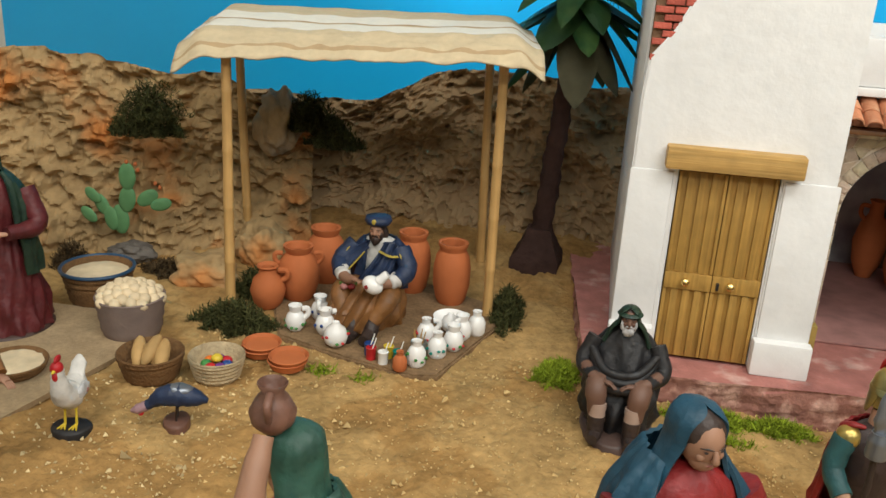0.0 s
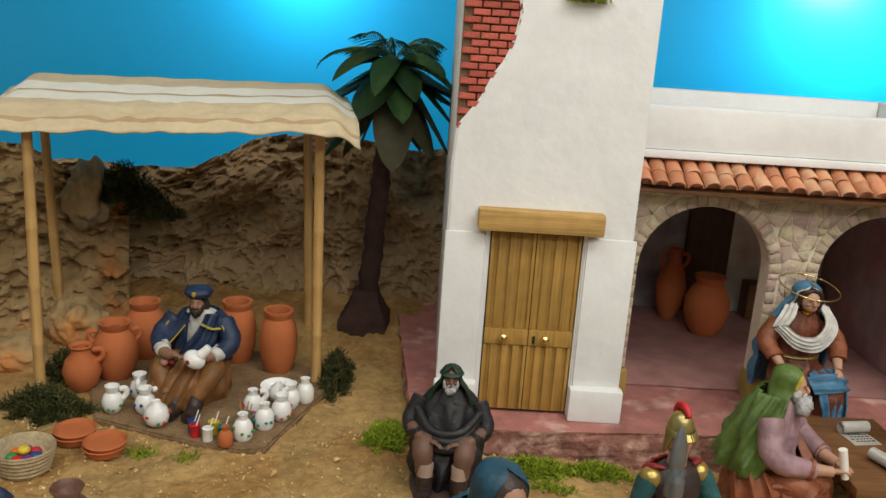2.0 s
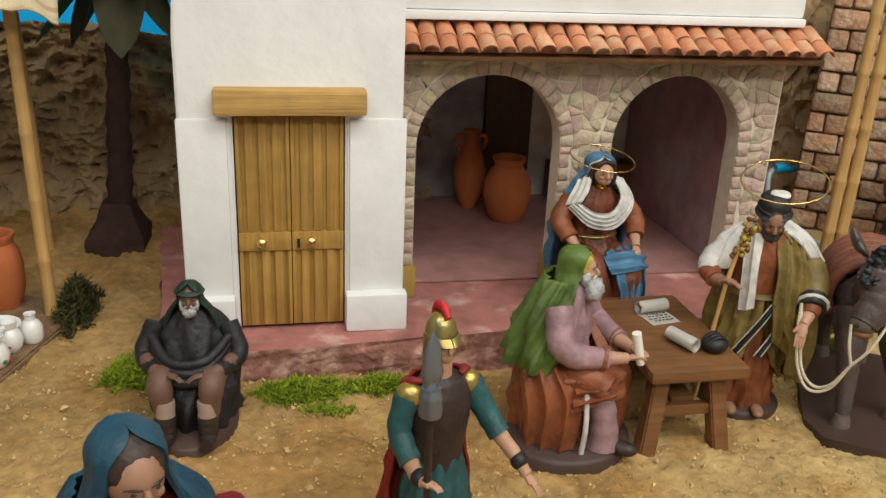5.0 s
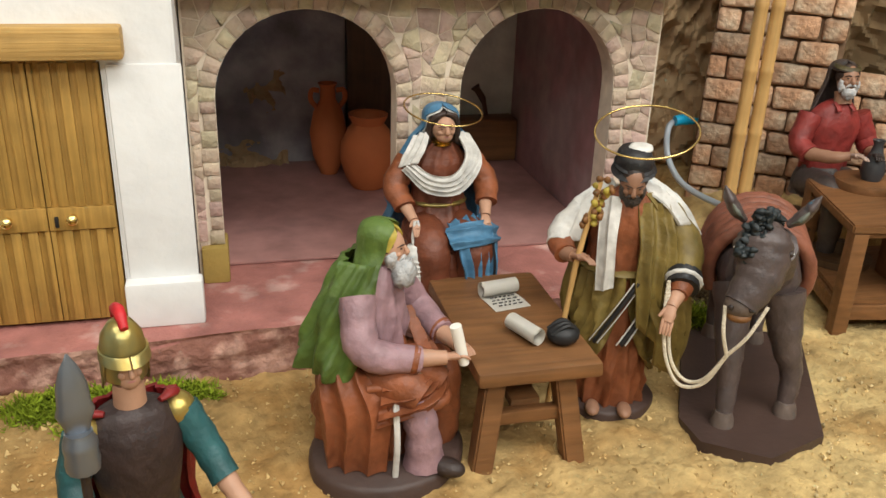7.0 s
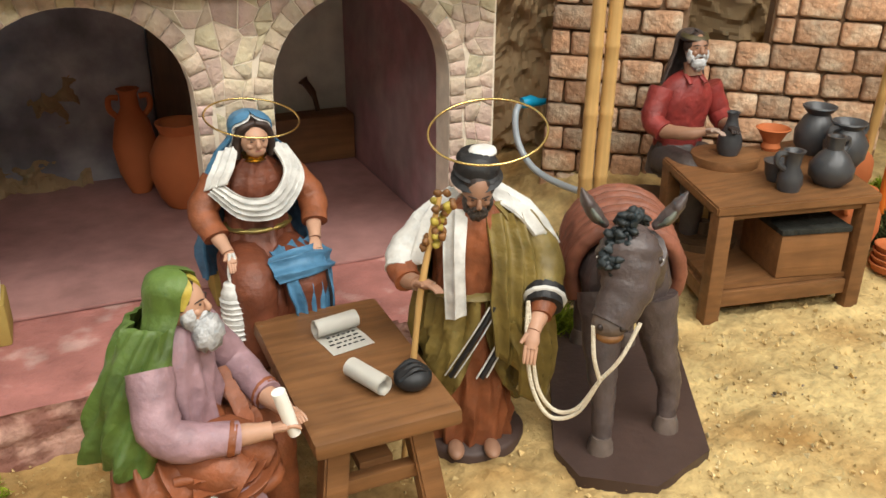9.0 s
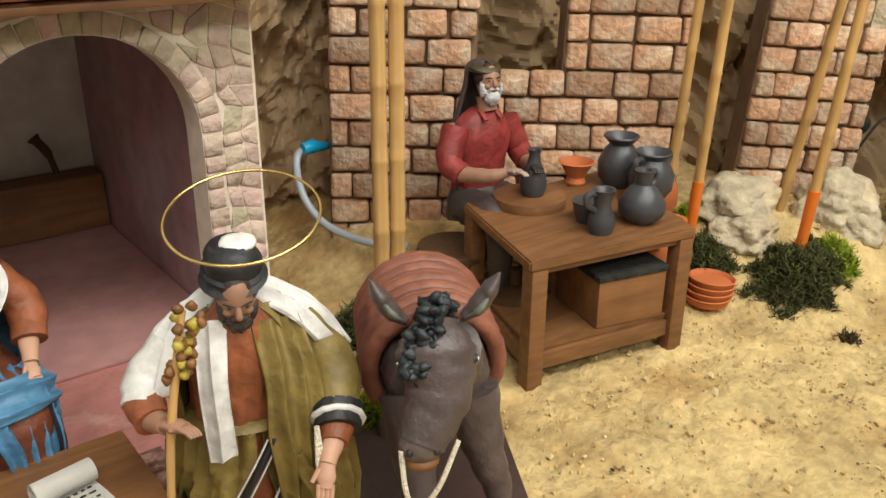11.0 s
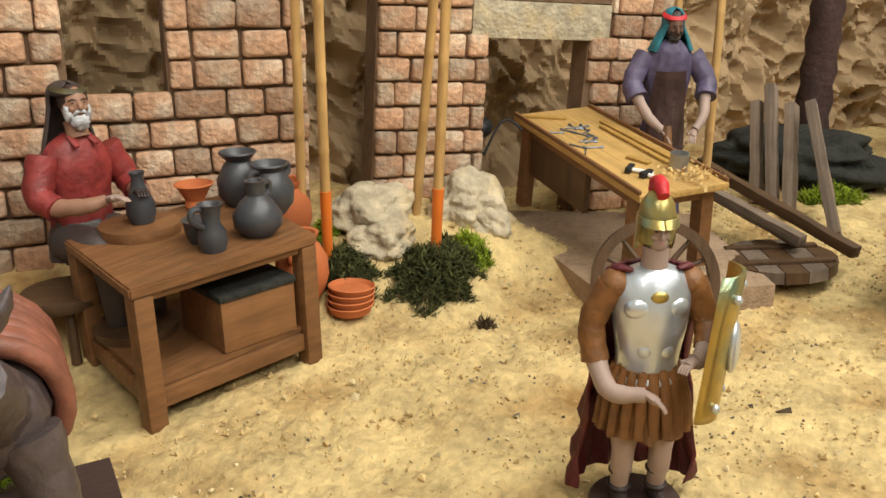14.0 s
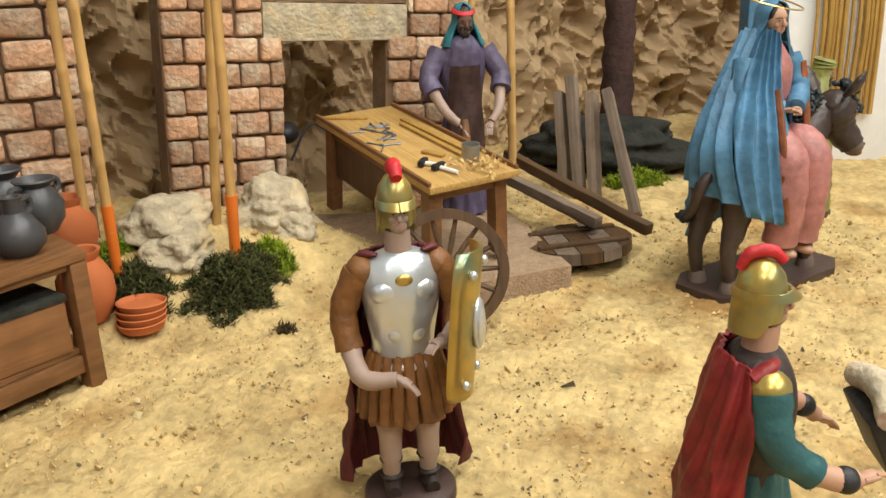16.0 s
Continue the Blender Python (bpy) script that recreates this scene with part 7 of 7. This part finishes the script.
palm(.188, 1.735, .475, .0185, .032, "dark-trunked palm tree with broad green leaves")
bm = bmesh.new()
rings = [[(.186 + f * (a * .9 + .006 * math.sin(9 * b)), 1.728 + f * b, gz(.186, 1.728) + z) for a, b in ((-.056, -.05), (0, -.058), (.056, -.05), (.060, 0), (.056, .05), (0, .056), (-.056, .05), (-.060, 0))] for z, f in ((-.02, .9), (.012, .88), (.030, .70), (.058, .48), (.064, .42))]
loft(bm, rings)
bmesh.ops.subdivide_edges(bm, edges=list(bm.edges), cuts=2, use_grid_fill=True)
for v in bm.verts:
    v.co += .006 * noise.noise_vector(v.co * 40)
tagged(finish("palm_stone_base", bm, M["trunk"]), "dark stone block at the palm's foot", "stone")
palm(2.735, .925, .75, .030, .06, "tall dark rough palm trunk", False)
boulder("dark_stump", (2.70, .93, .055), (.13, .17, .060), M["greyrock_dark"], "low dark rough mound round the palm trunk", 13)

# ---- the scribe's table ----
t = thing("writing_table", pose(.918, 1.185, 0, 0, 0, 0), "brown wooden table with splayed legs", "table")
bm = bmesh.new()
box(bm, (.003, 0, .107), (.124, .212, .016), bevel=.004)
for v in bm.verts:
    v.co += .0015 * noise.noise_vector(v.co * 40)
part("tabletop", bm, M["wood"], t)
for sx in (-1, 1):
    for sy in (-1, 1):
        bm = bmesh.new()
        rings = []
        for z, dx, dy in ((.100, .034, .074), (.05, .041, .082), (-.006, .049, .090)):
            rings.append([(sx * dx + ax * .0105, sy * dy + ay * .011, z) for ax, ay in ((-1, -1), (1, -1), (1, 1), (-1, 1))])
        loft(bm, rings)
        bmesh.ops.bevel(bm, geom=list(bm.edges), offset=.002, segments=2, affect="EDGES")
        part("leg", bm, M["wood"], t)
for sy in (-1, 1):
    bm = bmesh.new()
    box(bm, (0, sy * .080, .050), (.066, .012, .014), bevel=.002)
    part("rail", bm, M["wood"], t)
bm = bmesh.new()
box(bm, (0, 0, .0585), (.030, .150, .010), bevel=.002)
part("stretcher", bm, M["wood"], t)


def scroll(x, y, rz, flat, marks):
    t = thing("parchment_scroll", pose(x, y, .1158, 0, 0, rz), "cream parchment scroll lying on the table", "scroll", "scrolls")
    bm = bmesh.new()
    pts = []
    for k in range(40):
        a = k * .42
        rr = .0095 - .0045 * k / 40
        pts.append((rr * math.sin(a), .0095 - rr * math.cos(a)))
    outer = ([(-flat, .0006), (-flat * .5, .001)] if flat else []) + pts
    rings = []
    for yy in (-.021, .021):
        rings.append([(p[0], yy, p[1]) for p in outer])
    loft(bm, rings, 0, False, False)
    bmesh.ops.solidify(bm, geom=list(bm.faces), thickness=.0009)
    sh = part("sheet", bm, M["scroll"], t)
    if marks:
        bm = bmesh.new()
        q = random.Random(4)
        for k in range(4):
            y = -.015
            while y < .014:
                w = q.uniform(.002, .005)
                box(bm, (-.008 - k * .0065, y + w / 2, .0022), (.0013, w, .0006))
                y += w + .0025
        part("writing", bm, M["black"], sh)


scroll(.925, 1.235, 100, .036, True)
scroll(.922, 1.140, 22, 0, False)
bm = bmesh.new()
blob(bm, (0, 0, .009), (.0165, .0155, .011), 0, (0, 0, 0), 20, 12)
for q in range(3):
    tube(bm, smooth_path([(-.014, -.006 + q * .006, .012), (0, -.008 + q * .007, .021), (.014, -.004 + q * .004, .012)], 4), .0022, 0, 6)
ob = finish("ink_bag", bm, M["black"])
ob.location = (.957, 1.125, .1158)
tagged(ob, "small black knotted ink bag", "ink bag")
# the leading rope
bm = bmesh.new()
for off in (0, .005):
    tube(bm, smooth_path([(1.066, 1.128, .172), (1.060 + off, 1.116, .135), (1.063 + off, 1.106, .095), (1.076 + off, 1.096, .070 + off), (1.094, 1.082, .078 + off), (1.106, 1.070, .115)], 8), .0019, 0, 7)
tube(bm, smooth_path([(1.106, 1.070, .115), (1.118, 1.060, .140), (1.134, 1.060, .170)], 8), .0019, 0, 7)
tube(bm, smooth_path([(1.106, 1.070, .115), (1.098, 1.070, .140), (1.100, 1.078, .166)], 8), .0019, 0, 7)
tagged(finish("lead_rope", bm, M["rope"]), "twisted cream cord from the man's hand to the donkey", "rope")

# ---- the potter's workbench ----
A, B, C, D = Vector((1.395, 1.269)), Vector((1.612, 1.229)), Vector((1.453, 1.449)), Vector((1.700, 1.440))
t = thing("potter_workbench", pose(0, 0, 0), "brown wooden workbench with a lower shelf", "table")
bm = bmesh.new()
prism(bm, [tuple(A), tuple(B), tuple(D), tuple(C)], .143, .155)
bmesh.ops.bevel(bm, geom=list(bm.edges), offset=.002, segments=2, affect="EDGES")
part("tabletop", bm, M["wood"], t)
cen = (A + B + C + D) / 4
legs = []
for p in (A, B, C, D):
    q = p + (cen - p) * .11
    legs.append(q)
    bm = bmesh.new()
    box(bm, (q.x, q.y, .062 + gz(q.x, q.y) / 2), (.020, .020, .162 - gz(q.x, q.y)), rot=Matrix.Rotation(radians(-10), 3, "Z"), bevel=.002)
    part("leg", bm, M["wood"], t)
for p, q in ((legs[0], legs[1]), (legs[0], legs[2]), (legs[1], legs[3]), (legs[2], legs[3])):
    d = q - p
    for z, hh in ((.030, .020), (.139, .007)):
        bm = bmesh.new()
        box(bm, ((p.x + q.x) / 2, (p.y + q.y) / 2, z), (d.length - .021, .010, hh), rot=Matrix.Rotation(math.atan2(d.y, d.x), 3, "Z"), bevel=.0015)
        part("rail", bm, M["wood"], t)
bm = bmesh.new()
prism(bm, [tuple(p + (cen - p) * .12) for p in (A, B, D, C)], .041, .047)
part("shelf", bm, M["wood"], t)
t = thing("storage_box", sized(pose(1.553, 1.298, .0475, 0, 0, -14), (.86, .92, 1.3)), "brown wooden box with a dark slate lid", "box")
bm = bmesh.new()
box(bm, (0, 0, .022), (.105, .10, .044), bevel=.002)
part("body", bm, M["wood"], t)
bm = bmesh.new()
box(bm, (0, 0, .047), (.109, .104, .006), bevel=.002)
part("lid", bm, M["greyrock_dark"], t, "dark grey slate lid")
pot("clay_jar_with_handles", POT["wide"], pose(1.690, 1.325, gz(1.690, 1.325)), T_, "terracotta jar behind the workbench leg", handles=[(20, .027, .062, .086, .012), (200, .027, .062, .086, .012)], s=.88)
pot("clay_jar_with_handles", POT["wide"], pose(1.750, 1.400, gz(1.750, 1.400)), T_, "terracotta jar behind the workbench", handles=[(200, .027, .062, .086, .012)], s=.86)
pot("throwing_disc", [(.046, 0), (.047, .006), (.046, .012), (.001, .012)], pose(1.515, 1.400, .155), M["wood"], "round wooden throwing disc", "disc", s=.95)
DK = M["pewter"]
pot("unfired_vase", [(.012, 0), (.0155, .010), (.0145, .022), (.008, .038), (.006, .048), (.0085, .054), (.006, .053), (.002, .04)], pose(1.518, 1.398, .1667), DK, "slim dark clay vase on the throwing disc", "vase", s=1.05)
pot("clay_cup", [(.010, 0), (.012, .004), (.010, .010), (.0175, .024), (.0215, .028), (.0195, .029), (.013, .018), (.002, .016)], pose(1.612, 1.418, .155), T_, "small footed terracotta bowl", "bowl", s=1.1)
dark = [("dark_vase", [(.018, 0), (.028, .014), (.029, .034), (.020, .052), (.015, .058), (.024, .068), (.023, .070), (.012, .058), (.002, .04)], 1.655, 1.385, (), 1.05, "dark burnished vase with a flared rim"),
        ("dark_jar", [(.018, 0), (.029, .016), (.031, .036), (.022, .052), (.018, .058), (.025, .066), (.024, .068), (.014, .058), (.002, .04)], 1.645, 1.325, [(0, .020, .040, .060, .013), (180, .020, .040, .060, .013)], 1.0, "dark burnished jar with two handles"),
        ("dark_bottle", [(.018, 0), (.029, .012), (.030, .026), (.020, .042), (.011, .050), (.011, .062), (.013, .068), (.009, .068), (.002, .05)], 1.578, 1.282, [(10, .012, .036, .060, .014)], 1.0, "dark burnished round bottle with one handle"),
        ("dark_pitcher", [(.014, 0), (.017, .010), (.016, .022), (.010, .034), (.012, .050), (.015, .056), (.012, .056), (.002, .04)], 1.515, 1.285, [(170, .011, .030, .052, .012)], 1.0, "dark burnished slender pitcher"),
        ("dark_mug", [(.013, 0), (.017, .010), (.019, .024), (.021, .028), (.018, .028), (.002, .016)], 1.528, 1.318, [(60, .017, .006, .022, .012)], 1.0, "dark burnished mug with a handle")]
for nm, prof, x, y, hd, s, lab in dark:
    pot(nm, prof, pose(x, y, .155), DK, lab, "pot", hd, "dark burnished ware", s * .9)
t = thing("stool", pose(1.46, 1.475, gz(1.46, 1.47)), "low round wooden stool", "stool")
bm = bmesh.new()
lathe(bm, [(.045, .052), (.048, .058), (.046, .066), (.001, .067)], 0, 24)
part("seat", bm, M["wood_dark"], t)
for k in range(3):
    bm = bmesh.new()
    tube(bm, [(.028 * math.cos(k * 2.1), .028 * math.sin(k * 2.1), .055), (.036 * math.cos(k * 2.1), .036 * math.sin(k * 2.1), -.01)], .006, 0, 8)
    part("leg", bm, M["wood_dark"], t)
pot("kick_wheel", [(.045, 0), (.046, .010), (.010, .012), (.009, .03), (.001, .03)], pose(1.49, 1.395, .0475), M["wood_dark"], "dark wooden kick wheel under the bench", "wheel")
# the drain hose behind
t = thing("drain_hose", pose(0, 0, 0), "grey plastic hose with a cyan nozzle", "hose")
bm = bmesh.new()
tube(bm, smooth_path([(1.395, 1.715, .175), (1.365, 1.70, .165), (1.360, 1.68, .12), (1.372, 1.64, .085), (1.405, 1.58, .070), (1.435, 1.54, .072)], 8), .0052, 0, 10)
part("pipe", bm, M["tube"], t)
bm = bmesh.new()
tube(bm, [(1.375, 1.70, .176), (1.39, 1.70, .178), (1.408, 1.702, .174), (1.425, 1.704, .174)], [.0085, .0095, .006, .004], 0, 10)
part("nozzle", bm, M["cyan"], t, "cyan plastic nozzle")

# ---- the carpenter's place ----
bm = bmesh.new()
prism(bm, [(2.150, 1.312), (1.880, .985), (2.047, .828), (2.30, 1.02)], -.01, .034)
bmesh.ops.subdivide_edges(bm, edges=[e for e in bm.edges if e.calc_length() > .06], cuts=14, use_grid_fill=True)
for v in bm.verts:
    v.co.z = (.031 if v.co.z > .03 else -.02) + .0015 * noise.noise(v.co * 90)
tagged(finish("cork_slab", bm, M["slab"]), "thick cork slab under the carpenter's bench", "slab")
ax = Vector((-.205, -.286, -.042)).normalized()
ay = Vector((.1, -.085, .002)).normalized()
az = ax.cross(ay).normalized()
az = az if az.z > 0 else -az
ay = az.cross(ax).normalized()
mt = Matrix((ax, ay, az)).transposed().to_4x4()
mt.translation = Vector((2.083, 1.080, .176))
t = thing("carpenter_bench", mt, "worn golden wooden workbench covered with tools", "workbench")
bm = bmesh.new()
box(bm, (0, 0, 0), (.356, .136, .010), bevel=.0025)
part("benchtop", bm, M["wood_lintel"], t)
for sy in (-1, 1):
    bm = bmesh.new()
    box(bm, (0, sy * .0665, .0075), (.35, .005, .006), bevel=.001)
    part("rim", bm, M["wood"], t)
bm = bmesh.new()
box(bm, (-.060, -.048, -.045), (.17, .010, .078), bevel=.002)
part("front_panel", bm, M["wood_dark"], t)
bm = bmesh.new()
box(bm, (0, 0, -.014), (.32, .11, .016), bevel=.002)
part("apron", bm, M["wood"], t)
for sx, ln in ((-1, .142), (1, .118)):
    for sy in (-1, 1):
        bm = bmesh.new()
        rings = []
        for z, k in ((-.005, 0), (-ln, .010)):
            rings.append([(sx * (.150 + k * .6) + a * .011, sy * (.050 + k * .3) + b * .009, z) for a, b in ((-1, -1), (1, -1), (1, 1), (-1, 1))])
        loft(bm, rings)
        bmesh.ops.recalc_face_normals(bm, faces=bm.faces)
        part("leg", bm, M["wood"], t)
r = random.Random(12)


def on_bench(u, v, z=0.0055, a=0.0):
    return mt @ pose(u, v, z, 0, 0, a)


for k in range(16):
    u, v = -.02 + r.uniform(-.07, .045), -.028 + r.uniform(-.025, .030)
    t = thing("nail_tool", on_bench(u, v, .0065, r.uniform(0, 180)), "small grey steel hand tool on the bench", "tool", "bench tools")
    bm = bmesh.new()
    tube(bm, [(-.012, 0, 0), (.010, 0, 0)], [.0012, .0010], 0, 6)
    part("blade", bm, M["steel"], t)
    bm = bmesh.new()
    tube(bm, [(.010, 0, 0), (.015, 0, 0)], [.0022, .0018], 0, 6)
    part("head", bm, M["steel"], t)
for u, v, a in ((.105, -.030, 40), (.130, -.022, 20)):
    t = thing("mallet", on_bench(u, v, .009, a), "small hammer with a pale handle and black head", "hammer", "hammers")
    bm = bmesh.new()
    tube(bm, [(-.004, 0, 0), (.026, 0, 0)], .0030, 0, 8)
    part("handle", bm, M["scroll"], t)
    bm = bmesh.new()
    box(bm, (-.006, 0, .001), (.008, .022, .008), bevel=.0015)
    part("head", bm, M["black"], t)
pot("glue_pot", [(.012, 0), (.0125, .024), (.0115, .024), (.010, .004), (.001, .004)], on_bench(.118, .030), M["tin"], "small tin glue pot", "cup")
for nm, u, v, ln, w, a in (("wooden_rule", -.145, -.035, .075, .008, 60), ("wooden_batten", .00, .045, .19, .010, 2), ("wooden_batten", .01, .030, .17, .008, 1), ("saw_handle", .07, .0, .035, .010, 25)):
    bm = bmesh.new()
    box(bm, (0, 0, .002), (ln, w, .004), bevel=.001)
    ob = finish(nm, bm, M["wood_door"])
    ob.matrix_world = on_bench(u, v, .0052, a)
    tagged(ob, "thin golden wooden strip lying on the bench", "wood strip", "bench strips")
bm = bmesh.new()
for k in range(90):
    u, v = r.gauss(.150, .018), r.gauss(.025, .020)
    c = Vector((u, v, .006 + r.uniform(0, .010)))
    d = Vector((r.uniform(-1, 1), r.uniform(-1, 1), r.uniform(-.3, .6))).normalized() * r.uniform(.004, .010)
    s = Vector((r.uniform(-1, 1), r.uniform(-1, 1), .2)).normalized() * .002
    m_ = c + d * .5 + Vector((0, 0, .003))
    vs = [bm.verts.new(p) for p in (c - s, c + s, m_ + s, m_ - s, c + d + s, c + d - s)]
    bm.faces.new(vs[:4]), bm.faces.new((vs[3], vs[2], vs[4], vs[5]))
ob = finish("wood_shavings", bm, M["shaving"])
ob.matrix_world = mt
tagged(ob, "heap of curled pale wood shavings on the bench", "shavings", kind="stuff")


def spoked_wheel(m, R, label):
    t = thing("cart_wheel", m, label, "wheel")
    bm = bmesh.new()
    n = 40
    loft_r = [[(rr * math.cos(a), y, rr * math.sin(a)) for a in (2 * math.pi * j / n for j in range(n))] for rr, y in ((R, -.008), (R, .008), (R * .84, .008), (R * .84, -.008), (R, -.008))]
    loft(bm, loft_r, 0, False)
    part("rim", bm, M["wood_dark"], t)
    for k in range(14):
        a = 2 * math.pi * k / 14
        bm = bmesh.new()
        tube(bm, [(R * .14 * math.cos(a), 0, R * .14 * math.sin(a)), (R * .5 * math.cos(a), 0, R * .5 * math.sin(a)), (R * .86 * math.cos(a), 0, R * .86 * math.sin(a))], [.0028, .0036, .0026], 0, 8)
        part("spoke", bm, M["wood_dark"], t)
    bm = bmesh.new()
    lathe(bm, [(R * .10, -.014), (R * .17, -.010), (R * .18, .010), (R * .09, .016)], 0, 20, rot=Matrix.Rotation(radians(-90), 3, "X"))
    part("hub", bm, M["wood_dark"], t)
    return t


spoked_wheel(pose(1.858, .928, .078, -14, 0, -62), .074, "dark wooden spoked cart wheel leaning on the bench")
# the plank disc
t = thing("plank_disc", pose(2.155, .848, .018, -3, 2, 30), "round lid of dark weathered planks on the sand", "disc")
for k in range(5):
    y0, y1 = -.078 + k * .0312, -.078 + (k + 1) * .0312 - .0015
    x0, x1 = (math.sqrt(max(0, .079 ** 2 - q * q)) for q in (y0, y1))
    bm = bmesh.new()
    ya = [y0 + (y1 - y0) * q / 4 for q in range(5)]
    xs = [math.sqrt(max(1e-6, .079 ** 2 - q * q)) for q in ya]
    prism(bm, [(-x, y) for x, y in zip(xs, ya)] + [(x, y) for x, y in reversed(list(zip(xs, ya)))], 0, .016)
    part("plank", bm, M["wood_grey"] if k % 2 else M["wood_dark"], t)
for sx in (-1, 1):
    bm = bmesh.new()
    box(bm, (sx * .035, 0, .0185), (.012, .13, .005), bevel=.001)
    part("batten", bm, M["wood_dark"], t)


def board(name, p0, p1, w, th, material, label, roll=0.0, group="loose boards"):
    p0, p1 = Vector(p0), Vector(p1)
    d = p1 - p0
    bm = bmesh.new()
    box(bm, (0, 0, 0), (w, th, d.length), bevel=.0022)
    bmesh.ops.subdivide_edges(bm, edges=[e for e in bm.edges if e.calc_length() > d.length * .5], cuts=8)
    for v in bm.verts:
        v.co += .0016 * noise.noise_vector(v.co * 35 + p0 * 9)
    ob = finish(name, bm, material)
    ob.matrix_world = Matrix.Translation((p0 + p1) / 2) @ d.to_track_quat("Z", "Y").to_matrix().to_4x4() @ Matrix.Rotation(radians(roll), 4, "Z")
    return tagged(ob, label, "board", group)


WG, WD = M["wood_grey"], M["wood_dark"]
board("leaning_plank", (2.455, .950, .02), (2.53, .985, .185), .025, .018, WG, "weathered grey plank leaning on the palm mound", 60)
board("leaning_plank", (2.425, .915, .015), (2.535, .965, .215), .025, .018, WG, "weathered grey plank leaning on the palm mound", 60)
board("leaning_plank", (2.41, .885, .015), (2.53, .925, .185), .025, .018, WG, "weathered grey plank leaning on the palm mound", 60)
board("leaning_plank", (2.365, .805, .012), (2.50, .890, .195), .025, .018, WG, "weathered grey plank leaning on the palm mound", 60)
board("long_beam", (2.205, .755, .040), (2.36, 1.03, .105), .017, .017, WD, "long dark wooden beam lying across the discs", 0)
board("grey_beam", (2.172, .822, .055), (2.255, .985, .088), .018, .016, WG, "pale grey beam end lying on the plank disc", 0)
board("grey_beam", (2.19, .832, .048), (2.29, 1.00, .080), .018, .014, WG, "weathered grey beam lying beside the bench", 0)

# the far white house at the edge
hs = thing("far_white_house", pose(2.60, .56, gz(2.6, .5), 0, 0, -62), "white plaster house wall with a pale blue edge", "house")
bm = bmesh.new()
box(bm, (.25, .25, .35), (.50, .03, .72), bevel=.004)
part("wall", bm, M["white"], hs)
bm = bmesh.new()
box(bm, (-.012, .245, .35), (.022, .045, .72), bevel=.003)
part("corner_strip", bm, F["sky"], hs, "pale blue painted corner strip")
for k in range(12):
    bm = bmesh.new()
    tube(bm, smooth_path([(.11 + .012 * k, .222, .10), (.112 + .012 * k + .004 * math.sin(k), .218, .28), (.105 + .012 * k, .222, .46)], 5), .0035 + .001 * (k % 3), 0, 7)
    part("dry_stem", bm, M["wood_door"], hs, "dry golden stem")
# black cable behind the doorway
bm = bmesh.new()
tube(bm, smooth_path([(2.16, 1.335, .12), (2.19, 1.315, .175), (2.21, 1.29, .16), (2.225, 1.25, .11), (2.25, 1.23, .085)], 8), .0022, 0, 7)
blob(bm, (2.17, 1.345, .165), (.03, .02, .018), 0, (0, 0, 20))
tagged(finish("cable_box", bm, M["black"]), "black cable and small box behind the doorway", "cable")

# ---- grit on the sand ----
def grit(name, n, x0, x1, y0, y1, s, material, label, seed, keep=None):
    r = np.random.default_rng(seed)
    x, y = r.uniform(x0, x1, n), r.uniform(y0, y1, n)
    if keep is not None:
        k = keep(x, y)
        x, y = x[k], y[k]
    n = len(x)
    z = ground_z(x, y) + 0.0005
    c = np.stack([x, y, z], -1)
    sz = s * np.exp(r.normal(0, .45, n))[:, None]
    base = np.array([(1, 0, 0), (-.5, .87, 0), (-.5, -.87, 0), (0, 0, 1.0), (.2, .1, -.8)])
    co = (c[:, None] + (base[None] + r.normal(0, .25, (n, 5, 3))) * sz[:, None]).reshape(-1, 3)
    k = np.arange(n)[:, None] * 5
    fs = []
    for t in ((0, 1, 3), (1, 2, 3), (2, 0, 3), (1, 0, 4), (2, 1, 4), (0, 2, 4)):
        fs += [tuple(q) for q in (k + np.array(t)).tolist()]
    me = bpy.data.meshes.new(name)
    me.from_pydata(co.tolist(), [], fs)
    me.materials.append(material)
    return tagged(new(name, me), label, "grit", kind="stuff")


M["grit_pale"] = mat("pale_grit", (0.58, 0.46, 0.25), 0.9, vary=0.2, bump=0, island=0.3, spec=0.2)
M["grit_dark"] = mat("grey_grit", (0.16, 0.13, 0.10), 0.9, vary=0.2, bump=0, island=0.4, spec=0.2)
M["grit_sand"] = mat("sand_crumbs", (0.56, 0.40, 0.18), 0.9, vary=0.2, bump=0, island=0.25, spec=0.15)
grit("scattered_grain", 420, -.45, -.10, .85, 1.12, .0018, M["grit_pale"], "pale grains scattered round the hen", 1)
grit("sand_crumbs", 24000, -.3, 2.5, .35, 1.35, .0015, M["grit_sand"], "coarse sand crumbs glued on the ground", 2)
grit("grey_grit", 2600, 1.35, 2.4, .35, 1.15, .0013, M["grit_dark"], "grey grit strewn on the sand", 3, lambda x, y: np.sin(x * 19) * np.sin(y * 23 + x * 9) > .1)
grit("pale_grit", 3000, 1.15, 2.4, .35, 1.25, .0015, M["grit_pale"], "pale crumbs strewn on the sand", 4)
